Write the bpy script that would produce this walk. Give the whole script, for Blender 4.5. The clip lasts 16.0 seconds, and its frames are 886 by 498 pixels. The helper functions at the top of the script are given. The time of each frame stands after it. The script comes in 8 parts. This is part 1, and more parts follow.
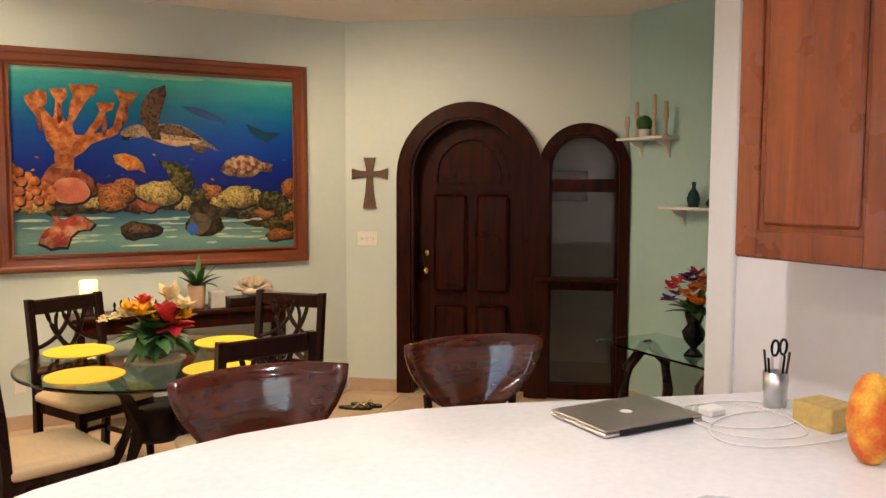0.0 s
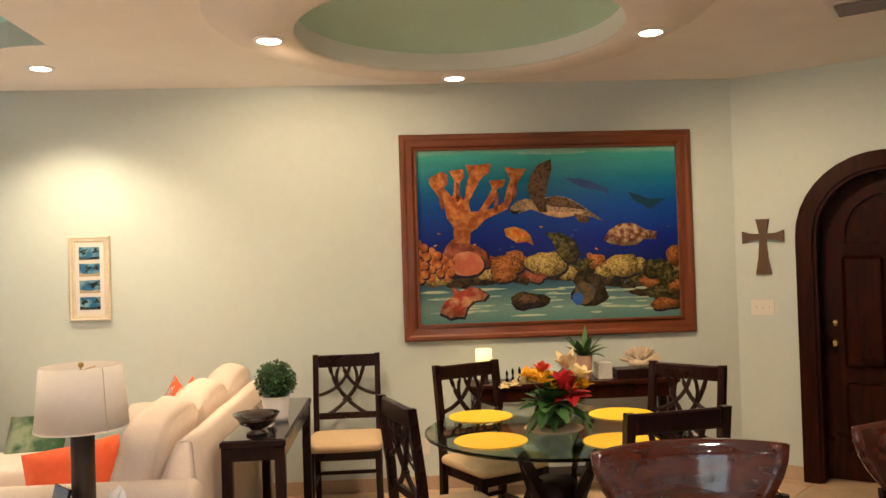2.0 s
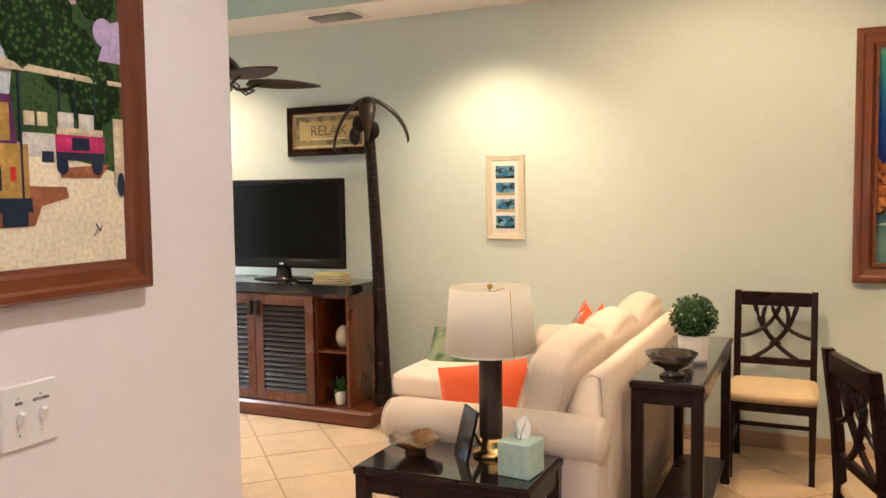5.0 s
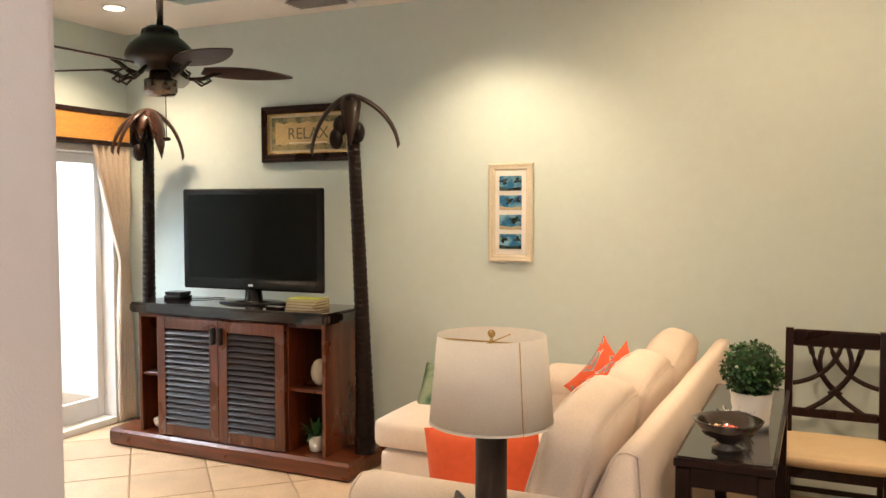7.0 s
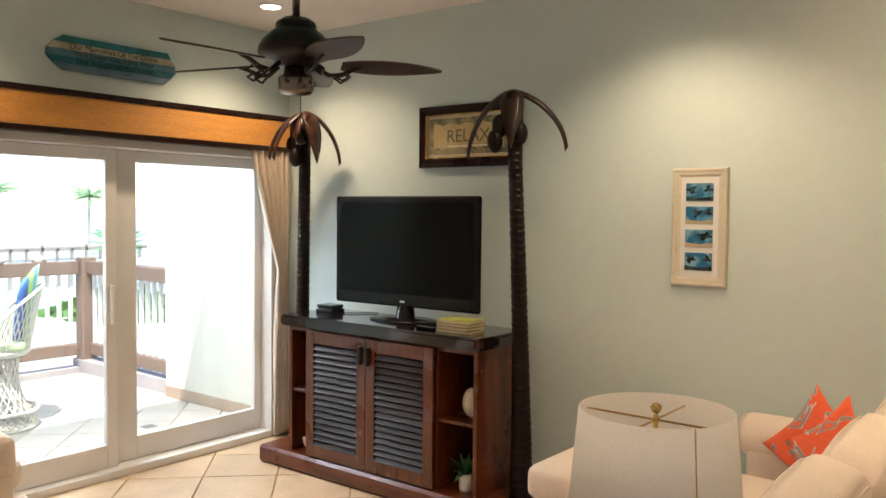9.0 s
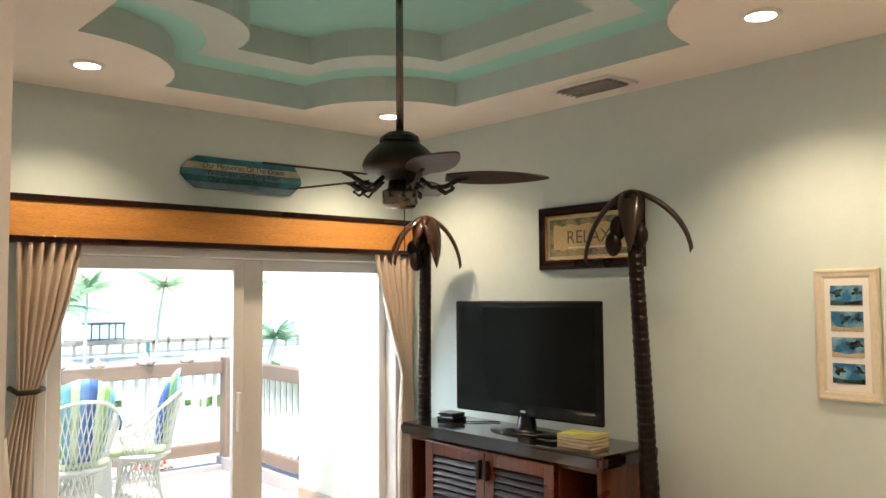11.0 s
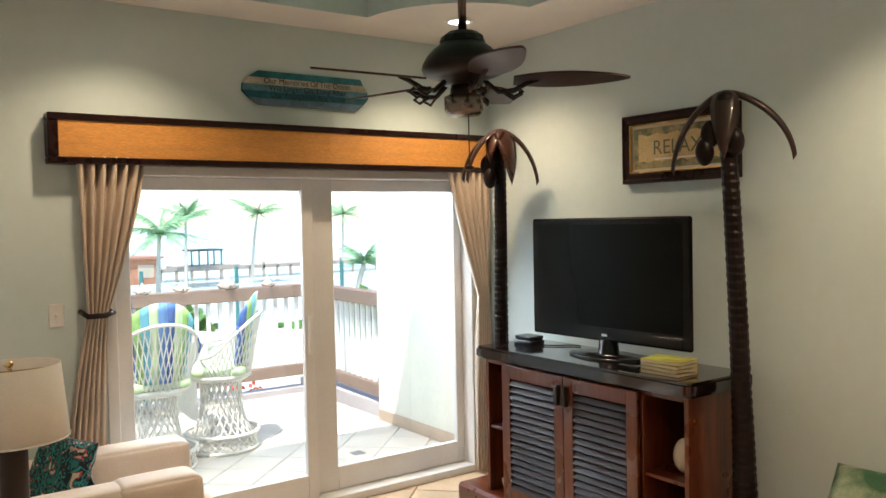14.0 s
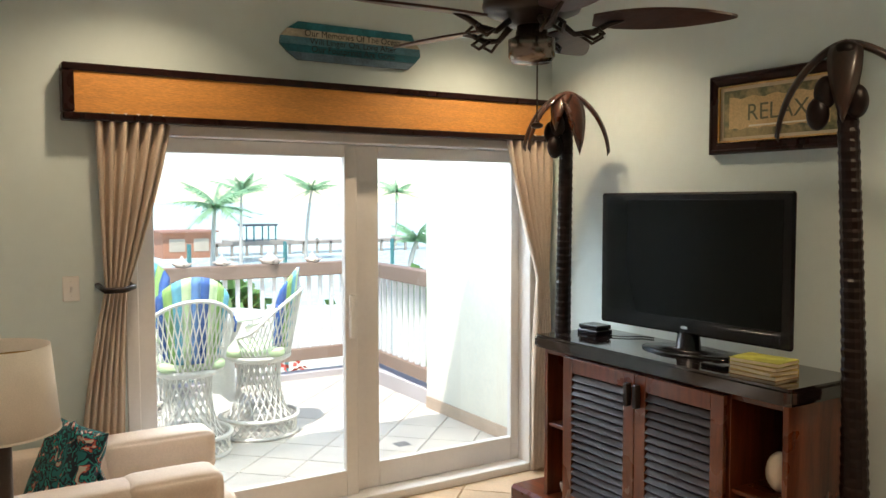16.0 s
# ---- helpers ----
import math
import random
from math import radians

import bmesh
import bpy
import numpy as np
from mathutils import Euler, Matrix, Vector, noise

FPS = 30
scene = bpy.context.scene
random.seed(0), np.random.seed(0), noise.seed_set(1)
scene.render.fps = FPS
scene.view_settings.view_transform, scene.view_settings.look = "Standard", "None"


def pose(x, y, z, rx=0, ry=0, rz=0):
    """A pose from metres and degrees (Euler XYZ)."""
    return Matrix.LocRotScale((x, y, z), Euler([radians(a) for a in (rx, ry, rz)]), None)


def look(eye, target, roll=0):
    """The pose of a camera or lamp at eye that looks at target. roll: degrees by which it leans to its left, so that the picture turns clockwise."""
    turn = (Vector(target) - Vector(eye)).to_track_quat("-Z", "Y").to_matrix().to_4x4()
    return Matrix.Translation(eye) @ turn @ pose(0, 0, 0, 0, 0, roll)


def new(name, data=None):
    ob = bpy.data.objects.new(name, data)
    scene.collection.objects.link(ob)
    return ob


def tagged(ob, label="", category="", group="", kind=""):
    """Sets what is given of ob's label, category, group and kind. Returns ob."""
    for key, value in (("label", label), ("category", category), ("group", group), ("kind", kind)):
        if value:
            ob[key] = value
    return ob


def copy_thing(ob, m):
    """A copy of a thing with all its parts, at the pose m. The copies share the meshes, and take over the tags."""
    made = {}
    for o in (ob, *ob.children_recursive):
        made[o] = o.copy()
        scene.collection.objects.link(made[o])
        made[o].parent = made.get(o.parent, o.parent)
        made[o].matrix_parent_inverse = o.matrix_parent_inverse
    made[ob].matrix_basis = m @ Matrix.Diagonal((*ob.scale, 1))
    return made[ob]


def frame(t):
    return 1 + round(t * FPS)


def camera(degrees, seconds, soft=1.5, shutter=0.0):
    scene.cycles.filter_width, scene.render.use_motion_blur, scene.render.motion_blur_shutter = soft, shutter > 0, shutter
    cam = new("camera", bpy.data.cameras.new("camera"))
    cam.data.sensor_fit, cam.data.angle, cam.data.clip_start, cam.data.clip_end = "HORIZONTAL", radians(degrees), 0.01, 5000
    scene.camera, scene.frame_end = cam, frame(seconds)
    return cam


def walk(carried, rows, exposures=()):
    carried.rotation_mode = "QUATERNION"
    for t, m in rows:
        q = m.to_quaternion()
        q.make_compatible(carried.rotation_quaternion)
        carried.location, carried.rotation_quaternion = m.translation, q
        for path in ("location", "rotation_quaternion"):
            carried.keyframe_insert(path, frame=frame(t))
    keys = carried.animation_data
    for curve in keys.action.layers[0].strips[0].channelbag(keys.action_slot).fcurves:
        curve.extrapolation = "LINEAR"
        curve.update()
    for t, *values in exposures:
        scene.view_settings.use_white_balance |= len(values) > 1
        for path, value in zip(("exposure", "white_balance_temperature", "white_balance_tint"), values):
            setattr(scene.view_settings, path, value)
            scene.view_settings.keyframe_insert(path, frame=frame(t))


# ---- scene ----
cam = camera(57.1, 16.0)
PATH = [
    (0, (0.135, 2.574, 1.69), (1.076, 4.318, 1.528), 0.2),
    (0.5, (0.192, 2.555, 1.683), (0.867, 4.421, 1.621), 0.2),
    (1, (0.146, 2.587, 1.67), (0.626, 4.528, 1.72), -0.4),
    (1.5, (0.069, 2.692, 1.671), (0.411, 4.661, 1.751), -1.3),
    (2, (-0.01, 2.783, 1.644), (0.118, 4.778, 1.676), -1.8),
    (2.5, (0.001, 2.854, 1.64), (-0.179, 4.846, 1.601), -1.1),
    (3, (0.038, 2.927, 1.629), (-0.408, 4.875, 1.552), 1.1),
    (3.5, (0.052, 2.993, 1.612), (-0.609, 4.876, 1.483), 1.1),
    (4, (0.002, 3.098, 1.61), (-0.796, 4.925, 1.458), -0.1),
    (4.2, (-0.018, 3.112, 1.62), (-0.842, 4.928, 1.473), -0.5),
    (6.3, (-0.356, 3.761, 1.644), (-1.185, 5.577, 1.523), -1.1),
    (6.5, (-0.388, 3.859, 1.663), (-1.21, 5.678, 1.538), -1.4),
    (7, (-0.434, 4.025, 1.635), (-1.272, 5.838, 1.534), -0.0),
    (7.5, (-0.477, 4.191, 1.652), (-1.393, 5.966, 1.551), 1.2),
    (8, (-0.519, 4.344, 1.664), (-1.495, 6.088, 1.578), 1.3),
    (8.5, (-0.593, 4.494, 1.643), (-1.665, 6.18, 1.551), 0.8),
    (9, (-0.616, 4.633, 1.672), (-1.846, 6.207, 1.58), 0.6),
    (9.5, (-0.642, 4.72, 1.68), (-1.985, 6.203, 1.714), 2.5),
    (9.7, (-0.606, 4.775, 1.708), (-1.985, 6.221, 1.774), 2.1),
    (11.8, (-0.548, 4.935, 1.801), (-2.087, 6.21, 1.88), 0.3),
    (12, (-0.503, 4.975, 1.802), (-2.052, 6.238, 1.864), 0.9),
    (12.5, (-0.47, 5.013, 1.789), (-2.047, 6.243, 1.793), 1.1),
    (13, (-0.494, 5.046, 1.77), (-2.112, 6.221, 1.734), 0.8),
    (13.5, (-0.599, 5.084, 1.765), (-2.231, 6.238, 1.704), -0.0),
    (14, (-0.741, 5.114, 1.76), (-2.374, 6.267, 1.692), -1.2),
    (14.5, (-0.837, 5.149, 1.744), (-2.474, 6.294, 1.664), -1.5),
    (15, (-0.919, 5.257, 1.744), (-2.581, 6.367, 1.655), -0.3),
    (15.5, (-1.005, 5.345, 1.731), (-2.698, 6.405, 1.637), 0.6),
    (16, (-1.176, 5.394, 1.719), (-2.878, 6.437, 1.603), -0.1),
]
walk(cam, [(t, look(eye, target, roll)) for t, eye, target, roll in PATH],
     [(0.0, 1.95, 6250, 12), (0.5, 1.9, 6500, 12), (1.5, 1.62, 6600, 12), (4.0, 1.75, 6450, 11), (7.0, 1.46, 6550, 11), (9.0, 0.97, 6400, 10), (12.0, 1.24, 6350, 9), (13.0, 1.02, 6350, 9), (14.0, 0.93, 6300, 9), (16.0, 0.83, 6300, 9)])

# ---- world and large lights ----
world = bpy.data.worlds.new("sky")
scene.world = world
world.use_nodes = True
wn = world.node_tree
sky = wn.nodes.new("ShaderNodeTexSky")
sky.sky_type = "NISHITA"
sky.sun_disc = False
sky.dust_density = 0.3
sky.sun_elevation = radians(67)
sky.sun_rotation = radians(130)
wn.links.new(sky.outputs[0], wn.nodes["Background"].inputs[0])
wn.nodes["Background"].inputs[1].default_value = 0.15

N, W, CEIL, SOUTH, EAST = 8.717, -5.27, 2.95, 1.2, 4.33


def lamp(name, kind, m, power, colour, **extra):
    data = bpy.data.lights.new(name, kind)
    data.energy, data.color = power, colour
    for key in extra:
        if key == "size":
            data.shape, data.size = "DISK", extra[key]
        if key == "box":
            data.shape, data.size, data.size_y = "RECTANGLE", extra[key][0], extra[key][1]
        if key == "angle":
            data.angle = radians(extra[key])
        if key == "cone":
            data.spot_size, data.spot_blend, data.shadow_soft_size = radians(extra[key]), 0.7, 0.05
    ob = new(name, data)
    ob.matrix_world = m
    return ob


# the sun stands high behind the house, its yard in full light
lamp("sun", "SUN", look((2.6, -2.2, 8.0), (0, 0, 0)), 3.4, (1, 0.95, 0.88), angle=0.5)
# added area lamp, out of view above the patio, in place of sky light
lamp("door_daylight", "AREA", look((-6.5, 7.2, 2.85), (-2.5, 7.3, 0.6)), 66, (0.86, 0.95, 1.0), box=(2.6, 0.9))
LAMPS = 0.40   # one dimmer for all the recessed lights
WARM = (1.0, 0.74, 0.47)
CANS = [(-0.62, 7.12, 2.85, 88), (1.42, 7.06, 2.85, 112), (0.36, 6.12, 2.85, 55), (0.44, 8.08, 2.85, 55),
        (-2.18, 8.05, CEIL, 84), (-4.70, 6.18, CEIL, 60), (-4.66, 8.03, CEIL, 96), (-2.15, 6.15, CEIL, 60)]
AIM = {(0.44, 8.08): (0.6, 7.0, 0.7), (1.42, 7.06): (2.3, 7.7, 1.2), (-0.62, 7.12): (-0.5, 8.6, 1.2)}   # three are tilted in their rings
for x, y, z, p in CANS:
    lamp("can_light", "SPOT", look((x, y, z - 0.03), AIM.get((x, y), (x, y, 0))), p * LAMPS, WARM if z > 2.9 else (1.0, 0.69, 0.40), cone=130)
for x, y in ((-0.3, 2.2), (1.2, 2.2), (1.2, 4.3), (-0.4, 4.4)):
    lamp("kitchen_can_light", "SPOT", look((x, y, CEIL - 0.03), (x, y, 0)), 52 * LAMPS, (1.0, 0.92, 0.86), cone=140)


# ---- materials ----
def mat(name, colour, rough=0.6, metal=0.0, spec=0.5, big=0.06, grain=0.05, scale=3.0, bump=0.0, bscale=120.0, coat=0.0, stretch=(1, 1, 1), rand=0.0):
    m = bpy.data.materials.new(name)
    m.use_nodes = True
    t = m.node_tree
    b = t.nodes["Principled BSDF"]
    b.inputs["Roughness"].default_value = rough
    b.inputs["Metallic"].default_value = metal
    b.inputs["Specular IOR Level"].default_value = spec
    b.inputs["Coat Weight"].default_value = coat
    b.inputs["Coat Roughness"].default_value = 0.06
    tc = t.nodes.new("ShaderNodeTexCoord")
    mp = t.nodes.new("ShaderNodeMapping")
    mp.inputs["Scale"].default_value = stretch
    t.links.new(tc.outputs["Object"], mp.inputs[0])
    if rand:   # repeats differ in their grain
        ri = t.nodes.new("ShaderNodeObjectInfo")
        rm = t.nodes.new("ShaderNodeVectorMath")
        rm.operation = "SCALE"
        rm.inputs[0].default_value = (31, 17, 23)
        t.links.new(ri.outputs["Random"], rm.inputs["Scale"])
        t.links.new(rm.outputs[0], mp.inputs["Location"])
    n1 = t.nodes.new("ShaderNodeTexNoise")
    n1.inputs["Scale"].default_value = scale
    n1.inputs["Detail"].default_value = 4
    n2 = t.nodes.new("ShaderNodeTexNoise")
    n2.inputs["Scale"].default_value = scale * 14
    n2.inputs["Detail"].default_value = 3
    for n in (n1, n2):
        t.links.new(mp.outputs[0], n.inputs["Vector"])

    def ramp(src, amount, lo_in=0.3, hi_in=0.7):
        r = t.nodes.new("ShaderNodeMapRange")
        r.inputs[1].default_value, r.inputs[2].default_value = lo_in, hi_in
        r.inputs[3].default_value, r.inputs[4].default_value = 1 - amount, 1 + amount
        t.links.new(src, r.inputs[0])
        return r.outputs[0]
    prod = t.nodes.new("ShaderNodeMath")
    prod.operation = "MULTIPLY"
    t.links.new(ramp(n1.outputs[0], big), prod.inputs[0])
    t.links.new(ramp(n2.outputs[0], grain), prod.inputs[1])
    value = prod.outputs[0]
    if rand:
        oi = t.nodes.new("ShaderNodeObjectInfo")
        p2 = t.nodes.new("ShaderNodeMath")
        p2.operation = "MULTIPLY"
        t.links.new(value, p2.inputs[0])
        t.links.new(ramp(oi.outputs["Random"], rand, 0, 1), p2.inputs[1])
        value = p2.outputs[0]
    mul = t.nodes.new("ShaderNodeVectorMath")
    mul.name = "tint"
    mul.operation = "SCALE"
    mul.inputs[0].default_value = colour
    t.links.new(value, mul.inputs["Scale"])
    t.links.new(mul.outputs[0], b.inputs["Base Color"])
    rr = t.nodes.new("ShaderNodeMath")
    rr.operation = "MULTIPLY"
    rr.inputs[1].default_value = rough
    t.links.new(ramp(n1.outputs[0], 0.18), rr.inputs[0])
    t.links.new(rr.outputs[0], b.inputs["Roughness"])
    if bump:
        n3 = t.nodes.new("ShaderNodeTexNoise")
        n3.inputs["Scale"].default_value = bscale
        n3.inputs["Detail"].default_value = 2
        t.links.new(mp.outputs[0], n3.inputs["Vector"])
        bp = t.nodes.new("ShaderNodeBump")
        bp.inputs["Strength"].default_value = bump
        bp.inputs["Distance"].default_value = 0.004
        t.links.new(n3.outputs[0], bp.inputs["Height"])
        t.links.new(bp.outputs[0], b.inputs["Normal"])
    return m


def grain_mat(name, dark, light, rough, scale=6, axis=2, coat=0.0, rand=0.08):
    """Wood: bands that run along one axis, with pores."""
    m = mat(name, light, rough, coat=coat, bump=0.12, bscale=60, rand=rand)
    t = m.node_tree
    b = t.nodes["Principled BSDF"]
    tc = t.nodes.new("ShaderNodeTexCoord")
    mp = t.nodes.new("ShaderNodeMapping")
    s = [scale * 4] * 3
    s[axis] = scale * 0.35
    mp.inputs["Scale"].default_value = s
    n = t.nodes.new("ShaderNodeTexNoise")
    n.inputs["Scale"].default_value = 1.0
    n.inputs["Detail"].default_value = 7
    n.inputs["Roughness"].default_value = 0.65
    n.inputs["Distortion"].default_value = 0.6
    cr = t.nodes.new("ShaderNodeValToRGB")
    cr.color_ramp.elements[0].position, cr.color_ramp.elements[1].position = 0.33, 0.68
    cr.color_ramp.elements[0].color = (*dark, 1)
    cr.color_ramp.elements[1].color = (*light, 1)
    t.links.new(tc.outputs["Object"], mp.inputs[0])
    t.links.new(mp.outputs[0], n.inputs["Vector"])
    t.links.new(n.outputs[0], cr.inputs[0])
    for node in t.nodes:
        if node.name == "tint":
            t.links.new(cr.outputs[0], node.inputs[0])
    return m


def glass_mat(name, colour, rough=0.0):
    m = bpy.data.materials.new(name)
    m.use_nodes = True
    b = m.node_tree.nodes["Principled BSDF"]
    b.inputs["Base Color"].default_value = (*colour, 1)
    b.inputs["Roughness"].default_value = rough
    b.inputs["Transmission Weight"].default_value = 1.0
    b.inputs["IOR"].default_value = 1.45
    return m


def glow_mat(name, colour, strength):
    m = bpy.data.materials.new(name)
    m.use_nodes = True
    b = m.node_tree.nodes["Principled BSDF"]
    b.inputs["Base Color"].default_value = (0.8, 0.8, 0.8, 1)
    b.inputs["Emission Color"].default_value = (*colour, 1)
    b.inputs["Emission Strength"].default_value = strength
    return m


WALL = mat("aqua_wall_paint", (0.61, 0.71, 0.71), 0.75, big=0.03, grain=0.015, scale=1.2, bump=0.25, bscale=220)
TEAL = mat("teal_wall_paint", (0.40, 0.60, 0.59), 0.75, big=0.03, grain=0.015, scale=1.2, bump=0.25, bscale=220)
WHITE_WALL = mat("white_wall_paint", (0.78, 0.75, 0.76), 0.7, big=0.03, grain=0.015, scale=1.2, bump=0.2, bscale=220)
CEILING = mat("ceiling_paint", (0.86, 0.82, 0.78), 0.85, big=0.03, grain=0.01, bump=0.15, bscale=180)
TRAY = mat("tray_teal_paint", (0.38, 0.72, 0.68), 0.8, big=0.03, grain=0.01)
DOME = mat("dome_green_paint", (0.48, 0.68, 0.58), 0.8, big=0.03, grain=0.01)
GROUT = mat("grout", (0.48, 0.36, 0.25), 0.9, bump=0.3)
TILE = mat("travertine_tile", (0.55, 0.41, 0.275), 0.34, big=0.13, grain=0.09, scale=5, rand=0.05)
BASE = mat("baseboard_tile", (0.50, 0.38, 0.28), 0.35, big=0.12, grain=0.06, scale=5)
ESPRESSO = grain_mat("espresso_wood", (0.008, 0.003, 0.003), (0.022, 0.007, 0.006), 0.30, coat=0.05)
MAHOGANY = grain_mat("mahogany_wood", (0.010, 0.003, 0.002), (0.046, 0.009, 0.004), 0.32, coat=0.06)
ESPRESSO.node_tree.nodes["Principled BSDF"].inputs["Specular IOR Level"].default_value = 0.22
MAHOGANY.node_tree.nodes["Principled BSDF"].inputs["Specular IOR Level"].default_value = 0.13
CHERRY = grain_mat("cherry_cabinet_wood", (0.055, 0.012, 0.004), (0.155, 0.036, 0.010), 0.3, coat=0.3)
CHERRY_X = grain_mat("cherry_wood_lengthwise", (0.055, 0.012, 0.004), (0.155, 0.036, 0.010), 0.3, axis=0, coat=0.2)
UCHERRY = grain_mat("upper_cabinet_cherry", (0.13, 0.028, 0.009), (0.31, 0.078, 0.022), 0.3, scale=3, coat=0.3)
FRAMEWOOD = grain_mat("picture_frame_wood", (0.11, 0.026, 0.010), (0.22, 0.060, 0.022), 0.38, axis=0, scale=4, coat=0.2)
FRAMEWOOD_Z = grain_mat("picture_frame_wood_upright", (0.11, 0.026, 0.010), (0.22, 0.060, 0.022), 0.38, axis=2, scale=4, coat=0.2)
WHITE = mat("white_gloss_paint", (0.78, 0.77, 0.75), 0.35, big=0.02, grain=0.01)
VINYL = mat("white_door_frame", (0.74, 0.73, 0.72), 0.4, big=0.03, grain=0.02)
LINEN = mat("cream_linen", (0.76, 0.66, 0.58), 0.9, big=0.03, grain=0.05, scale=9, bump=0.5, bscale=500)
SEAT = mat("woven_seat_fabric", (0.60, 0.46, 0.29), 0.85, big=0.06, grain=0.12, scale=14, bump=0.5, bscale=300, stretch=(1, 4, 1))
CURTAIN = mat("beige_curtain", (0.60, 0.50, 0.41), 0.9, big=0.05, grain=0.06, scale=8, bump=0.3, bscale=300)
ORANGE = mat("orange_fabric", (0.86, 0.14, 0.05), 0.8, big=0.05, grain=0.04, bump=0.4, bscale=400)
SHADE = mat("lamp_shade_fabric", (0.82, 0.79, 0.73), 0.85, big=0.02, grain=0.05, scale=20, bump=0.4, bscale=500)
BLACK = mat("black_plastic", (0.004, 0.004, 0.005), 0.18, spec=0.25, big=0.1)
SCREEN = mat("television_screen", (0.004, 0.005, 0.005), 0.2, spec=0.12, big=0.02, grain=0.0)
METAL = mat("dark_bronze_metal", (0.035, 0.028, 0.025), 0.35, metal=0.7, big=0.15)
BRASS = mat("brass", (0.70, 0.48, 0.20), 0.25, metal=1.0)
STEEL = mat("brushed_steel", (0.60, 0.60, 0.60), 0.3, metal=1.0)
GLASS = glass_mat("clear_glass", (1, 1, 1))
TABLEGLASS = glass_mat("table_glass", (0.72, 0.90, 0.82))
QUARTZ = mat("white_quartz", (0.80, 0.80, 0.82), 0.12, big=0.05, grain=0.04, scale=2.5, coat=0.2)
YELLOW = mat("yellow_placemat", (0.85, 0.55, 0.03), 0.6, big=0.04, grain=0.08, scale=30, bump=0.5, bscale=150)
LEAF = mat("green_leaf", (0.035, 0.12, 0.03), 0.5, big=0.3, grain=0.2, scale=8)
CANGLOW = glow_mat("can_light_glow", (1.0, 0.86, 0.66), 9)
REED = mat("woven_reed", (0.58, 0.26, 0.055), 0.6, big=0.10, grain=0.22, scale=8, bump=0.6, bscale=200, stretch=(1, 0.4, 4))
STUCCO = mat("patio_stucco", (0.78, 0.76, 0.66), 0.9, big=0.04, grain=0.03, bump=0.5, bscale=90)
RAILWOOD = mat("railing_brown_paint", (0.30, 0.21, 0.16), 0.6, big=0.08)


# ---- mesh helpers ----
def finish(name, bm, material, parent=None, label="", smooth=False, loc=None, kind=""):
    me = bpy.data.meshes.new(name)
    bmesh.ops.recalc_face_normals(bm, faces=bm.faces)
    for f in bm.faces:
        f.smooth = smooth
    bm.to_mesh(me)
    bm.free()
    me.materials.append(material)
    ob = new(name, me)
    ob.parent = parent
    if loc:
        ob.location = loc
    if label or kind:
        tagged(ob, label, kind=kind)
    return ob


part = finish


def empty(name, label, category, m, group="", kind=""):
    ob = new(name)
    ob.empty_display_size = 0.1
    ob.matrix_basis = m
    return tagged(ob, label, category, group, kind)


def single(name, bm, material, label, category, smooth=False, group="", kind="", m=None):
    ob = finish(name, bm, material, None, "", smooth)
    if m is not None:
        ob.matrix_basis = m
    return tagged(ob, label, category, group, kind)


def box(bm, lo, hi, bevel=0.0, seg=1, m=None):
    vs = bmesh.ops.create_cube(bm, size=1)["verts"]
    c = [(a + b) / 2 for a, b in zip(lo, hi)]
    d = [max(abs(b - a), 1e-4) for a, b in zip(lo, hi)]
    for v in vs:
        v.co = Vector((v.co.x * d[0] + c[0], v.co.y * d[1] + c[1], v.co.z * d[2] + c[2]))
    faces = {f for v in vs for f in v.link_faces}
    if bevel:
        edges = list({e for v in vs for e in v.link_edges})
        r = bmesh.ops.bevel(bm, geom=edges, offset=bevel, segments=seg, affect="EDGES", profile=0.5)
        vs = list({v for f in r["faces"] for v in f.verts} | {v for f in faces if f.is_valid for v in f.verts})
    if m is not None:
        bmesh.ops.transform(bm, matrix=m, verts=vs)
    return bm


def boxes(*rows, bevel=0.0):
    bm = bmesh.new()
    for lo, hi in rows:
        box(bm, lo, hi, bevel)
    return bm


def lathe(profile, seg=24, bm=None, at=(0, 0, 0)):
    """Turned form from (radius, height) rows."""
    bm = bm or bmesh.new()
    rings = []
    for r, z in profile:
        rings.append([bm.verts.new((at[0] + r * math.cos(2 * math.pi * k / seg), at[1] + r * math.sin(2 * math.pi * k / seg), at[2] + z)) for k in range(seg)])
    for a, b in zip(rings, rings[1:]):
        for k in range(seg):
            bm.faces.new((a[k], a[(k + 1) % seg], b[(k + 1) % seg], b[k]))
    for ring in (rings[0], rings[-1]):
        if profile[0 if ring is rings[0] else -1][0] > 1e-5:
            bm.faces.new(ring)
    return bm


